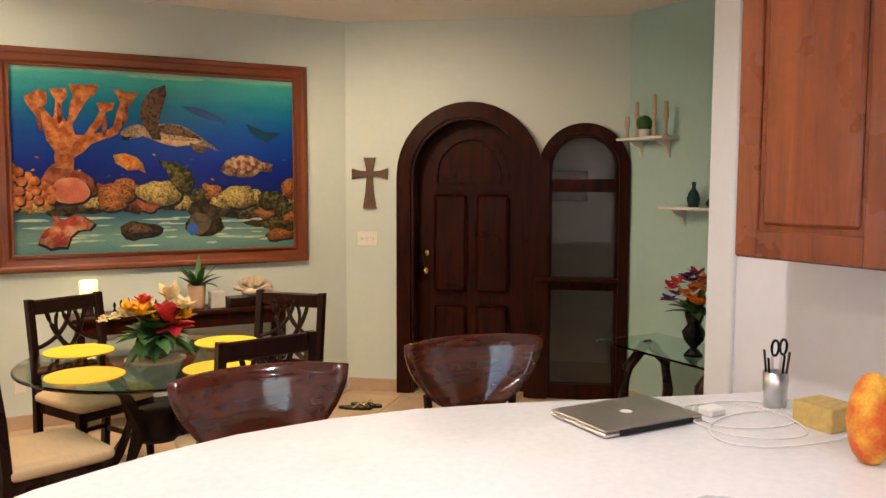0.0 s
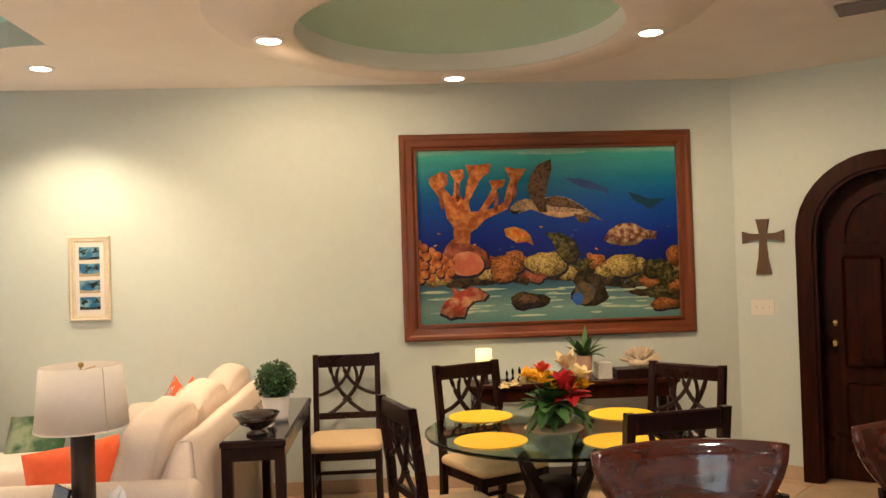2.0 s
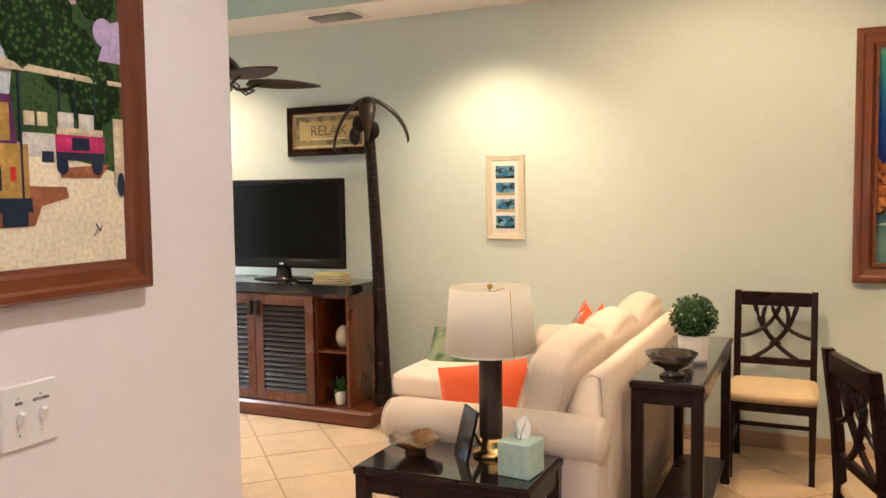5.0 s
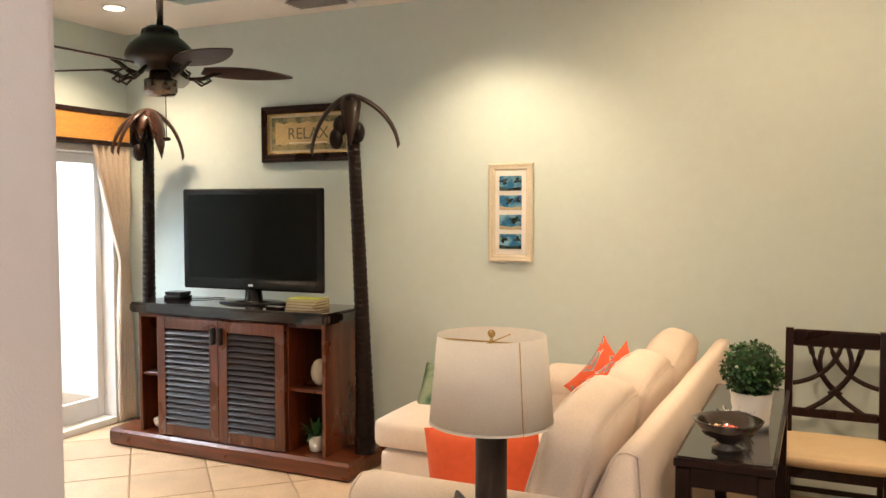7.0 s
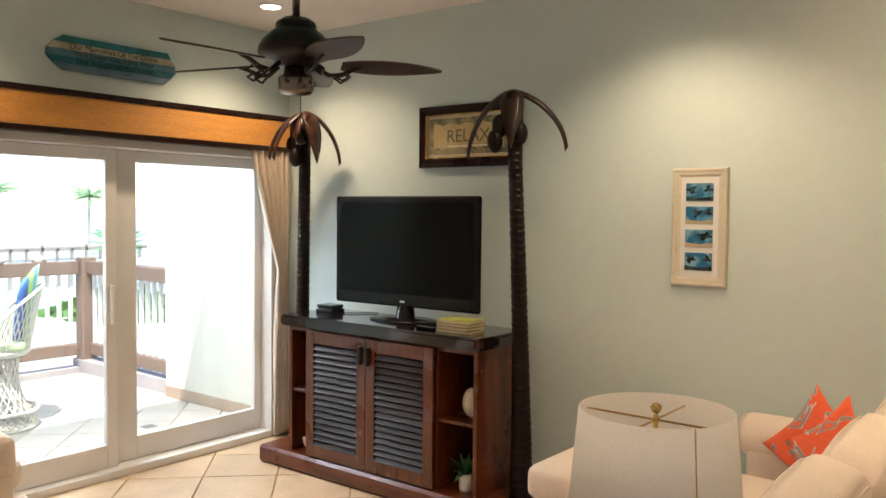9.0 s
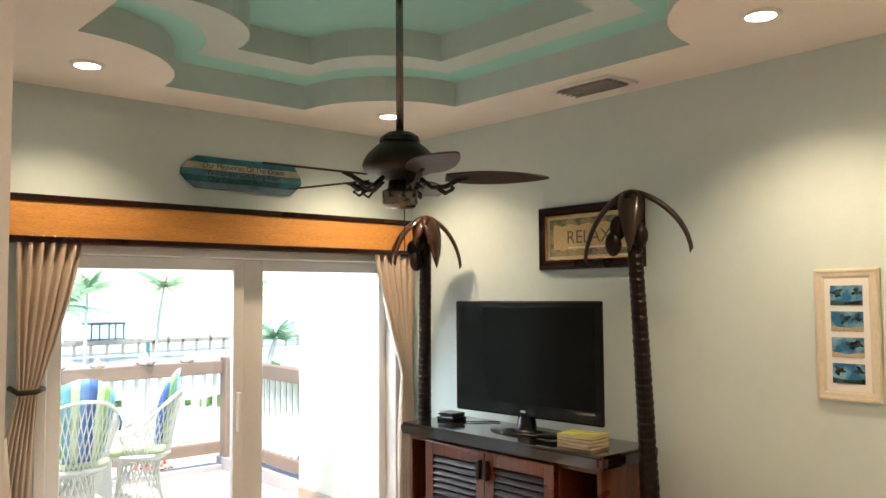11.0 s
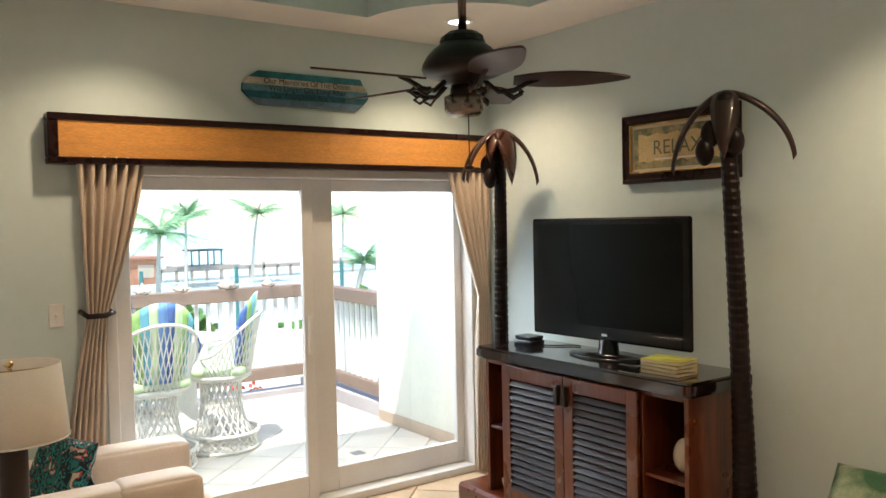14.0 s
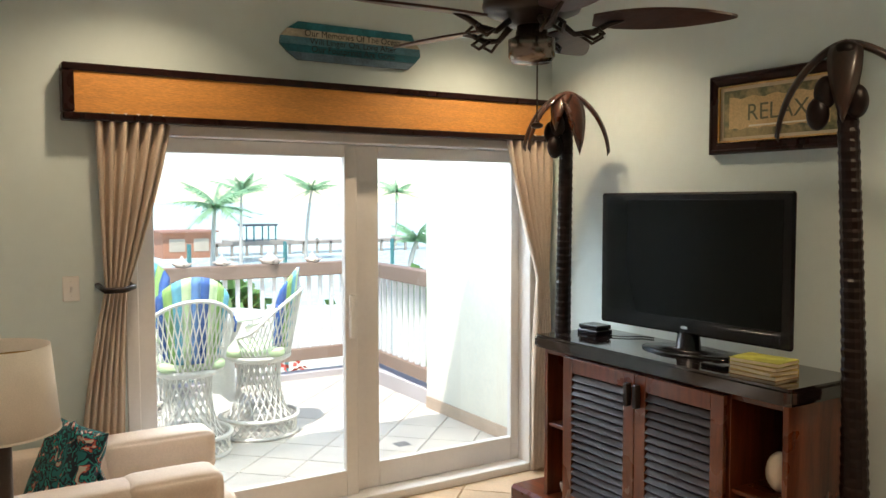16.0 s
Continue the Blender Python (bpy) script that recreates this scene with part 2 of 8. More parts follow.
def tube(pts, radii, seg=8, bm=None, flat=1.0, closed=False):
    """A rod along points; flat squeezes it across."""
    bm = bm or bmesh.new()
    pts = [Vector(p) for p in pts]
    if not isinstance(radii, (list, tuple)):
        radii = [radii] * len(pts)
    rings = []
    n = len(pts)
    for i, p in enumerate(pts):
        d = (pts[(i + 1) % n] - pts[i - 1]) if closed else (pts[min(i + 1, n - 1)] - pts[max(i - 1, 0)])
        d = d.normalized() if d.length > 1e-9 else Vector((0, 0, 1))
        up = Vector((0, 0, 1)) if abs(d.z) < 0.93 else Vector((0, 1, 0))
        a = d.cross(up).normalized()
        b = a.cross(d).normalized()
        rings.append([bm.verts.new(p + (a * math.cos(2 * math.pi * k / seg) + b * math.sin(2 * math.pi * k / seg) * flat) * radii[i]) for k in range(seg)])
    pairs = list(zip(rings, rings[1:])) + ([(rings[-1], rings[0])] if closed else [])
    for r0, r1 in pairs:
        for k in range(seg):
            bm.faces.new((r0[k], r0[(k + 1) % seg], r1[(k + 1) % seg], r1[k]))
    if not closed:
        bm.faces.new(rings[0])
        bm.faces.new(rings[-1])
    return bm


def slab(poly, z0, z1, bm=None, m=None):
    """A flat polygon (x, y) thickened from z0 to z1."""
    bm = bm or bmesh.new()
    lo = [bm.verts.new((x, y, z0)) for x, y in poly]
    hi = [bm.verts.new((x, y, z1)) for x, y in poly]
    bm.faces.new(lo)
    bm.faces.new(hi)
    for k in range(len(poly)):
        j = (k + 1) % len(poly)
        bm.faces.new((lo[k], lo[j], hi[j], hi[k]))
    if m is not None:
        bmesh.ops.transform(bm, matrix=m, verts=lo + hi)
    return bm


UPRIGHT = Matrix.Rotation(radians(90), 4, "X")   # x, y of a drawing become x, z; its thickness runs along -y


def ball(r, at=(0, 0, 0), sub=2, bm=None, squash=(1, 1, 1)):
    bm = bm or bmesh.new()
    vs = bmesh.ops.create_icosphere(bm, subdivisions=sub, radius=r)["verts"]
    for v in vs:
        v.co = Vector((v.co.x * squash[0] + at[0], v.co.y * squash[1] + at[1], v.co.z * squash[2] + at[2]))
    return bm


def soft_box(lo, hi, r=0.05, puff=0.0, bm=None, m=None, n=7):
    """An upholstered block: rounded edges and a slightly swollen middle."""
    bm2 = bmesh.new()
    c = Vector([(a + b) / 2 for a, b in zip(lo, hi)])
    h = Vector([abs(b - a) / 2 for a, b in zip(lo, hi)])
    bmesh.ops.create_cube(bm2, size=2)
    bmesh.ops.subdivide_edges(bm2, edges=bm2.edges[:], cuts=n, use_grid_fill=True)
    for v in bm2.verts:
        u = v.co.copy()
        q = Vector([math.copysign(1 - (1 - abs(t)) ** 2.2, t) if abs(t) < 1 else t for t in u])
        p = Vector([q[i] * h[i] for i in range(3)])
        inner = Vector([max(min(p[i], h[i] - r), r - h[i]) if h[i] > r else 0 for i in range(3)])
        d = p - inner
        if d.length > 1e-9:
            p = inner + d.normalized() * min(r, d.length)
        if puff:
            f = [math.cos(u[i] * math.pi / 2) if abs(u[i]) < 1 else 0 for i in range(3)]
            for i in range(3):
                if abs(u[i]) >= 0.999:
                    p[i] += math.copysign(puff * f[(i + 1) % 3] * f[(i + 2) % 3], u[i])
        v.co = c + p
    if m is not None:
        bmesh.ops.transform(bm2, matrix=m, verts=bm2.verts)
    if bm is None:
        return bm2
    me = bpy.data.meshes.new("joined")
    bm2.to_mesh(me)
    bm.from_mesh(me)
    bpy.data.meshes.remove(me)
    bm2.free()
    return bm


# ---- the large structure ----
def structure(name, bm, material, label, category="", smooth=False):
    return single(name, bm, material, label, category or name.split("_")[0], smooth, kind="structure")


structure("floor", boxes(((-5.4, SOUTH - 0.2, -0.2), (5.4, N + 0.2, -0.012))), GROUT, "sandy grout bed under the travertine floor tiles")
wall_north = structure("wall_north", boxes(((W - 0.2, N, 0), (2.56, N + 0.2, 3.4))), WALL, "pale aqua painted wall behind the dining table and television cabinet", "wall")
# the diagonal wall of the front door
DOORM = pose(2.56, N, 0, 0, 0, math.degrees(math.atan2(-0.75, 1)))   # x runs along the wall, -y is the room side
DOORLEN = 2.22


def arch(cx, half, spring, steps=18, x0=None, base=0.0):
    pts = [(cx - half, base)]
    for k in range(steps + 1):
        a = math.pi - math.pi * k / steps
        pts.append((cx + half * math.cos(a), spring + half * math.sin(a)))
    pts.append((cx + half, base))
    return pts


wd = bmesh.new()
hole1, hole2 = arch(1.0, 0.47, 1.74), arch(1.885, 0.27, 1.80)
loop = [(0, 0), (0, 3.4), (DOORLEN + 0.15, 3.4), (DOORLEN + 0.15, 0), *reversed(hole2), *reversed(hole1)]
slab(loop, 0, 0.2, wd, UPRIGHT @ Matrix.Translation((0, 0, -0.2)))
wall_door = structure("wall_entry", wd, WALL, "pale aqua diagonal wall holding the arched front door", "wall")
wall_door.matrix_basis = DOORM
structure("wall_east", boxes(((EAST, 1.0, 0), (EAST + 0.2, 7.38, 3.4))), TEAL, "deeper teal painted wall with small white shelves", "wall")
structure("wall_kitchen_east", boxes(((2.52, SOUTH, 0), (2.66, 4.82, 3.4))), WHITE_WALL, "white painted kitchen wall beside the counter", "wall")
structure("wall_south", boxes(((-1.6, SOUTH - 0.2, 0), (0.3, SOUTH, 3.4)), ((1.7, SOUTH - 0.2, 0), (EAST + 0.2, SOUTH, 3.4)), ((0.3, SOUTH - 0.2, 0), (1.7, SOUTH, 1.1)), ((0.3, SOUTH - 0.2, 2.1), (1.7, SOUTH, 3.4))), WHITE_WALL, "plain white kitchen wall", "wall")
structure("wall_kitchen_west", slab([(-1.42, SOUTH), (-1.42, 4.84), (-1.98, 5.20), (-5.47, 5.20), (-5.47, 5.05), (-1.6, 5.0), (-1.6, SOUTH)], 0, 3.4), WHITE_WALL, "white painted wall with a golf cart painting", "wall")
# the west wall, with the opening of the sliding door
DY0, DY1, DZ = 6.12, 8.60, 2.10
structure("wall_west", boxes(((W - 0.2, 5.2, 0), (W, DY0, 3.4)), ((W - 0.2, DY1, 0), (W, N, 3.4)), ((W - 0.2, DY0, DZ), (W, DY1, 3.4))), WALL, "pale aqua painted wall around the sliding patio door", "wall")


# ceiling: one sheet with a round opening, and a lobed tray opening
def lobed(x0, x1, y0, y1, r, k=9):
    pts = []
    for cx, cy, a0, a1 in ((x0, y0, 90, 0), (x1, y0, 180, 90), (x1, y1, 270, 180), (x0, y1, 360, 270)):
        for i in range(k + 1):
            a = radians(a0 + (a1 - a0) * i / k)
            pts.append((cx + r * math.cos(a), cy + r * math.sin(a)))
    return pts


TX0, TX1, TY0, TY1 = -4.87, -1.93, 5.98, 8.19
tray1 = lobed(TX0, TX1, TY0, TY1, 0.66)
tray2 = lobed(TX0 + 0.42, TX1 - 0.42, TY0 + 0.36, TY1 - 0.36, 0.52)
RC, R1 = (0.39, 7.1), 1.33
circ = [(RC[0] + R1 * math.cos(2 * math.pi * k / 48), RC[1] + R1 * math.sin(2 * math.pi * k / 48)) for k in range(48)]


def sheet_with_hole(bm, outer, hole, z):
    vo = [bm.verts.new((x, y, z)) for x, y in outer]
    vh = [bm.verts.new((x, y, z)) for x, y in hole]
    edges = [bm.edges.new((v[i], v[(i + 1) % len(v)])) for v in (vo, vh) for i in range(len(v))]
    bmesh.ops.triangle_fill(bm, edges=edges, use_beauty=True)


def band(bm, p0, z0, p1, z1):
    a = [bm.verts.new((x, y, z0)) for x, y in p0]
    b = [bm.verts.new((x, y, z1)) for x, y in p1]
    for i in range(len(a)):
        j = (i + 1) % len(a)
        bm.faces.new((a[i], a[j], b[j], b[i]))


cb = bmesh.new()
sheet_with_hole(cb, [(-1.4, SOUTH), (-1.4, N), (EAST, N), (EAST, SOUTH)], circ, CEIL)
sheet_with_hole(cb, [(W, 5.0), (-1.4, 5.0), (-1.4, N), (W, N)], tray1, CEIL)
ceiling = structure("ceiling", cb, CEILING, "warm white painted ceiling with recessed tray and round dining recess")
cb = bmesh.new()
band(cb, tray1, CEIL, tray1, CEIL + 0.15)
sheet_with_hole(cb, lobed(TX0 + 0.2, TX1 - 0.2, TY0 + 0.17, TY1 - 0.17, 0.58), tray2, CEIL + 0.15)
band(cb, tray2, CEIL + 0.15, tray2, CEIL + 0.3)
tray_side = structure("ceiling_tray_fascia", cb, WALL, "pale aqua stepped fascia of the ceiling tray", "ceiling")
cb = bmesh.new()
sheet_with_hole(cb, tray1, lobed(TX0 + 0.2, TX1 - 0.2, TY0 + 0.17, TY1 - 0.17, 0.58), CEIL + 0.15)
cb.faces.new([cb.verts.new((x, y, CEIL + 0.3)) for x, y in tray2])
structure("ceiling_tray_top", cb, TRAY, "bright teal painted top of the ceiling tray", "ceiling")


def ring(r, k=48):
    return [(RC[0] + r * math.cos(2 * math.pi * i / k), RC[1] + r * math.sin(2 * math.pi * i / k)) for i in range(k)]


cb = bmesh.new()
for (r0, z0), (r1, z1) in zip([(1.33, CEIL), (1.26, 2.918), (1.19, 2.885), (1.11, 2.85), (0.88, 2.85), (0.87, 2.86)],
                              [(1.26, 2.918), (1.19, 2.885), (1.11, 2.85), (0.88, 2.85), (0.87, 2.86), (0.87, 2.872)]):
    band(cb, ring(r0), z0, ring(r1), z1)
bmesh.ops.remove_doubles(cb, verts=cb.verts, dist=1e-5)
# ring colour is darkened a little so the band inside reads as lit
structure("ceiling_ring", cb, mat("ring_dimmed_cream", (0.78, 0.73, 0.68), 0.85, big=0.03, grain=0.01), "round moulded ring hanging below the dining ceiling", "ceiling", True)
cb = bmesh.new()
band(cb, ring(0.87), 2.872, ring(0.87), 2.98)
# light falling on the band is put into its whiter base colour
structure("ceiling_cove", cb, mat("cove_lit_white", (0.88, 0.89, 0.88), 0.7, big=0.02, grain=0.01), "upright band inside the dining ring, its light put into a whiter colour", "ceiling", True)
cb = bmesh.new()
prof = [(0.87, 2.98), (0.86, 3.0), (0.7, 3.09), (0.45, 3.15), (0.2, 3.18), (0.02, 3.185)]
for (r0, z0), (r1, z1) in zip(prof, prof[1:]):
    band(cb, ring(r0), z0, ring(r1), z1)
bmesh.ops.remove_doubles(cb, verts=cb.verts, dist=1e-5)
structure("ceiling_dome", cb, DOME, "shallow sage green painted dome of the dining recess", "ceiling", True)
# unseen roof; its long south eave is added to keep sun out of the kitchen
structure("roof", boxes(((-5.6, SOUTH - 1.9, 3.42), (5.4, N + 0.3, 3.6))), STUCCO, "plain flat unseen roof closing the rooms, south eave added to block sun")

# baseboards
bb = boxes(((W + 0.11, N - 0.013, 0), (2.55, N, 0.10)), bevel=0.003)
structure("baseboard_north", bb, BASE, "beige tile baseboard along the aqua wall", "baseboard")
ob = structure("baseboard_entry", boxes(((0.02, -0.013, 0), (0.42, 0, 0.10)), bevel=0.003), BASE, "beige tile baseboard beside the front door", "baseboard")
ob.matrix_basis = DOORM
structure("baseboard_west", boxes(((W, 5.2, 0), (W + 0.013, 6.0, 0.10)), bevel=0.003), BASE, "beige tile baseboard beside the patio door", "baseboard")
structure("baseboard_east", boxes(((EAST - 0.013, 1.2, 0), (EAST, 7.4, 0.10)), bevel=0.003), BASE, "beige tile baseboard along the teal wall", "baseboard")


# recessed lights
def can_fixture(x, y, z, label):
    e = empty("recessed_light", label, "ceiling light", pose(x, y, z), "recessed ceiling lights")
    part("trim_ring", lathe([(0.062, -0.001), (0.085, -0.001), (0.085, -0.006), (0.062, -0.012), (0.062, -0.001)], 24), WHITE, e, "white trim ring")
    b = bmesh.new()
    bmesh.ops.create_circle(b, cap_ends=True, radius=0.063, segments=24, matrix=Matrix.Translation((0, 0, -0.004)))
    part("lens", b, CANGLOW, e, "glowing warm lens")


for i, (x, y, z, p) in enumerate(CANS):
    can_fixture(x, y, z, "lit round recessed ceiling light in the dining ring" if i < 4 else "lit round recessed ceiling light in the living room ceiling")
for x, y in ((-0.3, 2.2), (1.2, 2.2), (1.2, 4.3), (-0.4, 4.4)):
    can_fixture(x, y, CEIL, "lit round recessed ceiling light over the kitchen")


def vent(x, y, rz, w=0.40, d=0.24, label="white louvred air vent in the ceiling"):
    e = empty("ceiling_vent", label, "air vent", pose(x, y, CEIL - 0.002, 0, 0, rz), "ceiling vents")
    # flat dark sheet: the shade between the slats is put into its colour
    part("backing", boxes(((-w / 2, -d / 2, -0.003), (w / 2, d / 2, 0))), mat("vent_shadow_grey", (0.12, 0.12, 0.12), 0.8), e, "dark sheet painted as the shade behind the slats")
    part("frame", boxes(((-w / 2 - 0.03, -d / 2 - 0.03, -0.012), (w / 2 + 0.03, -d / 2, -0.0005)), ((-w / 2 - 0.03, d / 2, -0.012), (w / 2 + 0.03, d / 2 + 0.03, -0.0005)),
                        ((-w / 2 - 0.03, -d / 2, -0.012), (-w / 2, d / 2, -0.0005)), ((w / 2, -d / 2, -0.012), (w / 2 + 0.03, d / 2, -0.0005))), WHITE, e)
    for k in range(5):
        yy = -d / 2 + d * (k + 0.5) / 5
        b = bmesh.new()
        box(b, (-w / 2, -0.021, -0.002), (w / 2, 0.021, 0.0), m=Matrix.Translation((0, yy, -0.014)) @ Matrix.Rotation(radians(38), 4, "X"))
        part("slat", b, VENTGREY, e)


VENTGREY = mat("vent_slat_paint", (0.68, 0.66, 0.63), 0.5)
vent(2.6, 6.91, -37)
vent(-3.35, 8.43, 0, 0.36, 0.2)

# ---- front door and sidelight in the diagonal wall ----
def arch_band(cx, spring, r_in, r_out, y0, y1, steps=18, base=0.0):
    b = bmesh.new()
    inner, outer = arch(cx, r_in, spring, steps, base=base), arch(cx, r_out, spring, steps, base=base)
    for a, c, ys in ((inner, outer, (y0, y1)),):
        vi = [[b.verts.new((x, yy, z)) for x, z in a] for yy in ys]
        vo = [[b.verts.new((x, yy, z)) for x, z in c] for yy in ys]
        for k in range(len(a) - 1):
            b.faces.new((vi[0][k], vi[0][k + 1], vo[0][k + 1], vo[0][k]))
            b.faces.new((vi[1][k], vi[1][k + 1], vo[1][k + 1], vo[1][k]))
            b.faces.new((vi[0][k], vi[0][k + 1], vi[1][k + 1], vi[1][k]))
            b.faces.new((vo[0][k], vo[0][k + 1], vo[1][k + 1], vo[1][k]))
        for k in (0, len(a) - 1):
            b.faces.new((vi[0][k], vo[0][k], vo[1][k], vi[1][k]))
    return b


door = empty("door_1", "closed arched mahogany front door with raised panels", "door", DOORM, kind="structure")
part("casing", arch_band(1.0, 1.74, 0.465, 0.575, -0.05, 0.0), MAHOGANY, door, "wide arched mahogany casing")
part("jamb", arch_band(1.0, 1.74, 0.44, 0.468, -0.03, 0.19), MAHOGANY, door, "deep arched jamb")
b = bmesh.new()
slab(arch(1.0, 0.438, 1.74, base=0.005), 0, 0.045, b, UPRIGHT @ Matrix.Translation((0, 0, -0.175)))
part("slab", b, MAHOGANY, door, "mahogany door leaf")
b = arch_band(1.0, 1.76, 0.27, 0.30, 0.098, 0.130, base=1.66)
box(b, (0.70, 0.098, 1.63), (1.30, 0.130, 1.665))
slab(arch(1.0, 0.235, 1.76, base=1.69), 0, 0.024, b, UPRIGHT @ Matrix.Translation((0, 0, -0.130)))
part("arched_moulding", b, MAHOGANY, door)
for x0, x1, z0, z1 in ((0.70, 0.97, 0.80, 1.60), (1.04, 1.31, 0.80, 1.60), (0.70, 0.97, 0.18, 0.70), (1.04, 1.31, 0.18, 0.70)):
    b = boxes(((x0, 0.096, z0), (x1, 0.131, z1)), bevel=0.026)
    part("panel", b, MAHOGANY, door, "raised door panel")
b = lathe([(0.0, 0), (0.03, 0), (0.03, 0.008), (0.012, 0.014), (0.012, 0.035), (0.028, 0.045), (0.03, 0.06), (0.02, 0.072), (0, 0.074)], 16)
bmesh.ops.transform(b, matrix=Matrix.Translation((0.64, 0.13, 0.98)) @ Matrix.Rotation(radians(90), 4, "X"), verts=b.verts)
part("door_knob", b, BRASS, door, "brass door knob", True)
b = lathe([(0.0, 0), (0.028, 0), (0.028, 0.012), (0.012, 0.02), (0, 0.02)], 16)
bmesh.ops.transform(b, matrix=Matrix.Translation((0.64, 0.13, 1.12)) @ Matrix.Rotation(radians(90), 4, "X"), verts=b.verts)
part("deadbolt", b, BRASS, door, "brass deadbolt", True)

side = empty("window_2", "arched mahogany sidelight with three clear panes", "window", DOORM, kind="structure")
part("casing", arch_band(1.885, 1.80, 0.265, 0.345, -0.052, 0.0), MAHOGANY, side, "arched mahogany casing")
part("jamb", arch_band(1.885, 1.80, 0.24, 0.268, -0.02, 0.12), MAHOGANY, side)
part("rail", boxes(((1.64, -0.035, 1.62), (2.13, 0.06, 1.72)), ((1.64, -0.035, 0.86), (2.13, 0.06, 0.96)), ((1.64, -0.035, 0.0), (2.13, 0.06, 0.12)), bevel=0.008), MAHOGANY, side, "crossing rails")
part("ledge", boxes(((1.52, -0.11, 0.93), (2.16, -0.03, 0.96)), bevel=0.006), MAHOGANY, side, "narrow wooden ledge")
PANE = glass_mat("sidelight_glass", (0.9, 0.95, 0.95))
b = bmesh.new()
slab(arch(1.885, 0.242, 1.80, base=1.72), 0, 0.006, b, UPRIGHT @ Matrix.Translation((0, 0, -0.03)))
part("pane", b, PANE, side, "clear arched pane")
part("pane", boxes(((1.64, 0.024, 0.96), (2.13, 0.03, 1.62))), PANE, side)
part("pane", boxes(((1.64, 0.024, 0.12), (2.13, 0.03, 0.86))), PANE, side)
# a dim porch beyond the sidelight; unseen sides and ceiling added to block daylight
ob = structure("wall_porch", boxes(((-0.1, 1.4, -0.05), (3.6, 1.55, 3.4)), ((3.45, 0.2, -0.05), (3.6, 1.4, 3.4)), ((-0.25, 0.2, -0.05), (-0.1, 1.4, 3.4)), ((-0.1, 0.2, -0.1), (3.45, 1.4, -0.02)), ((-0.1, 0.2, 3.2), (3.45, 1.4, 3.3)), ((2.38, 0.02, -0.05), (3.45, 0.2, 3.4))), mat("porch_grey", (0.50, 0.48, 0.44), 0.8), "plain grey porch wall outside the front door", "wall")
ob.matrix_basis = DOORM
ob = tagged(finish("mailbox", boxes(((1.55, 1.2, 1.52), (1.95, 1.39, 1.8)), bevel=0.01), BLACK), "black box on the porch wall outside the door", "mailbox")
ob.matrix_basis = DOORM

# ---- kitchen window behind the counter, seen as a bright glint in the glossy stools ----
kw = empty("window_3", "white framed kitchen window with two clear panes", "window", pose(0, 0, 0), kind="structure")
part("window_frame", boxes(((0.3, SOUTH - 0.14, 1.1), (0.36, SOUTH - 0.06, 2.1)), ((1.64, SOUTH - 0.14, 1.1), (1.7, SOUTH - 0.06, 2.1)), ((0.36, SOUTH - 0.14, 1.1), (1.64, SOUTH - 0.06, 1.16)),
                           ((0.36, SOUTH - 0.14, 2.04), (1.64, SOUTH - 0.06, 2.1)), ((0.97, SOUTH - 0.14, 1.16), (1.03, SOUTH - 0.06, 2.04))), VINYL, kw, "white window frame")
for x0, x1 in ((0.355, 0.975), (1.025, 1.645)):
    part("pane", boxes(((x0, SOUTH - 0.103, 1.155), (x1, SOUTH - 0.097, 2.045))), GLASS, kw, "clear glass pane").visible_shadow = False

# ---- sliding patio door ----
slide = empty("window_1", "white framed sliding glass patio door", "sliding door", pose(0, 0, 0), kind="structure")
X0 = W - 0.14
part("outer_frame", boxes(((X0 - 0.04, DY0, 0), (W + 0.012, DY0 + 0.06, DZ)), ((X0 - 0.04, DY1 - 0.06, 0), (W + 0.012, DY1, DZ)),
                          ((X0 - 0.04, DY0 + 0.06, DZ - 0.06), (W + 0.012, DY1 - 0.06, DZ)), ((X0 - 0.04, DY0 + 0.06, 0), (W + 0.012, DY1 - 0.06, 0.05)), bevel=0.004), VINYL, slide, "white outer frame")


def door_leaf(x, y0, y1, label, sl, sr):
    b = boxes(((x, y0, 0.052), (x + 0.045, y0 + sl, DZ - 0.062)), ((x, y1 - sr, 0.052), (x + 0.045, y1, DZ - 0.062)),
              ((x, y0 + sl, 1.965), (x + 0.045, y1 - sr, DZ - 0.062)), ((x, y0 + sl, 0.052), (x + 0.045, y1 - sr, 0.20)), bevel=0.004)
    f = part("leaf_frame", b, VINYL, slide, label)
    p = part("pane", boxes(((x + 0.018, y0 + sl - 0.005, 0.195), (x + 0.024, y1 - sr + 0.005, 1.97))), GLASS, f, "clear glass pane")
    p.visible_shadow = False
    return f


door_leaf(W - 0.10, DY0 + 0.061, 7.37, "white framed inner sliding leaf", 0.09, 0.075)
door_leaf(W - 0.15, 7.33, DY1 - 0.061, "white framed fixed leaf", 0.20, 0.06)
part("handle", boxes(((W - 0.054, 7.315, 0.95), (W - 0.03, 7.345, 1.2)), bevel=0.006), WHITE, slide, "white pull handle")

# ---- patio ----
structure("patio_floor", boxes(((-8.72, 5.0, -0.2), (W - 0.19, 9.2, -0.012))), mat("patio_grout", (0.55, 0.52, 0.46), 0.9), "pale grout bed under the patio tiles", "patio")
structure("wall_patio", boxes(((-7.0, 8.80, -0.1), (W - 0.2, 9.0, 3.4))), STUCCO, "cream stucco wall beside the patio", "wall")
structure("baseboard_patio", boxes(((-6.99, 8.785, 0), (W - 0.21, 8.80, 0.10)), bevel=0.003), BASE, "beige tile baseboard on the patio wall", "baseboard")
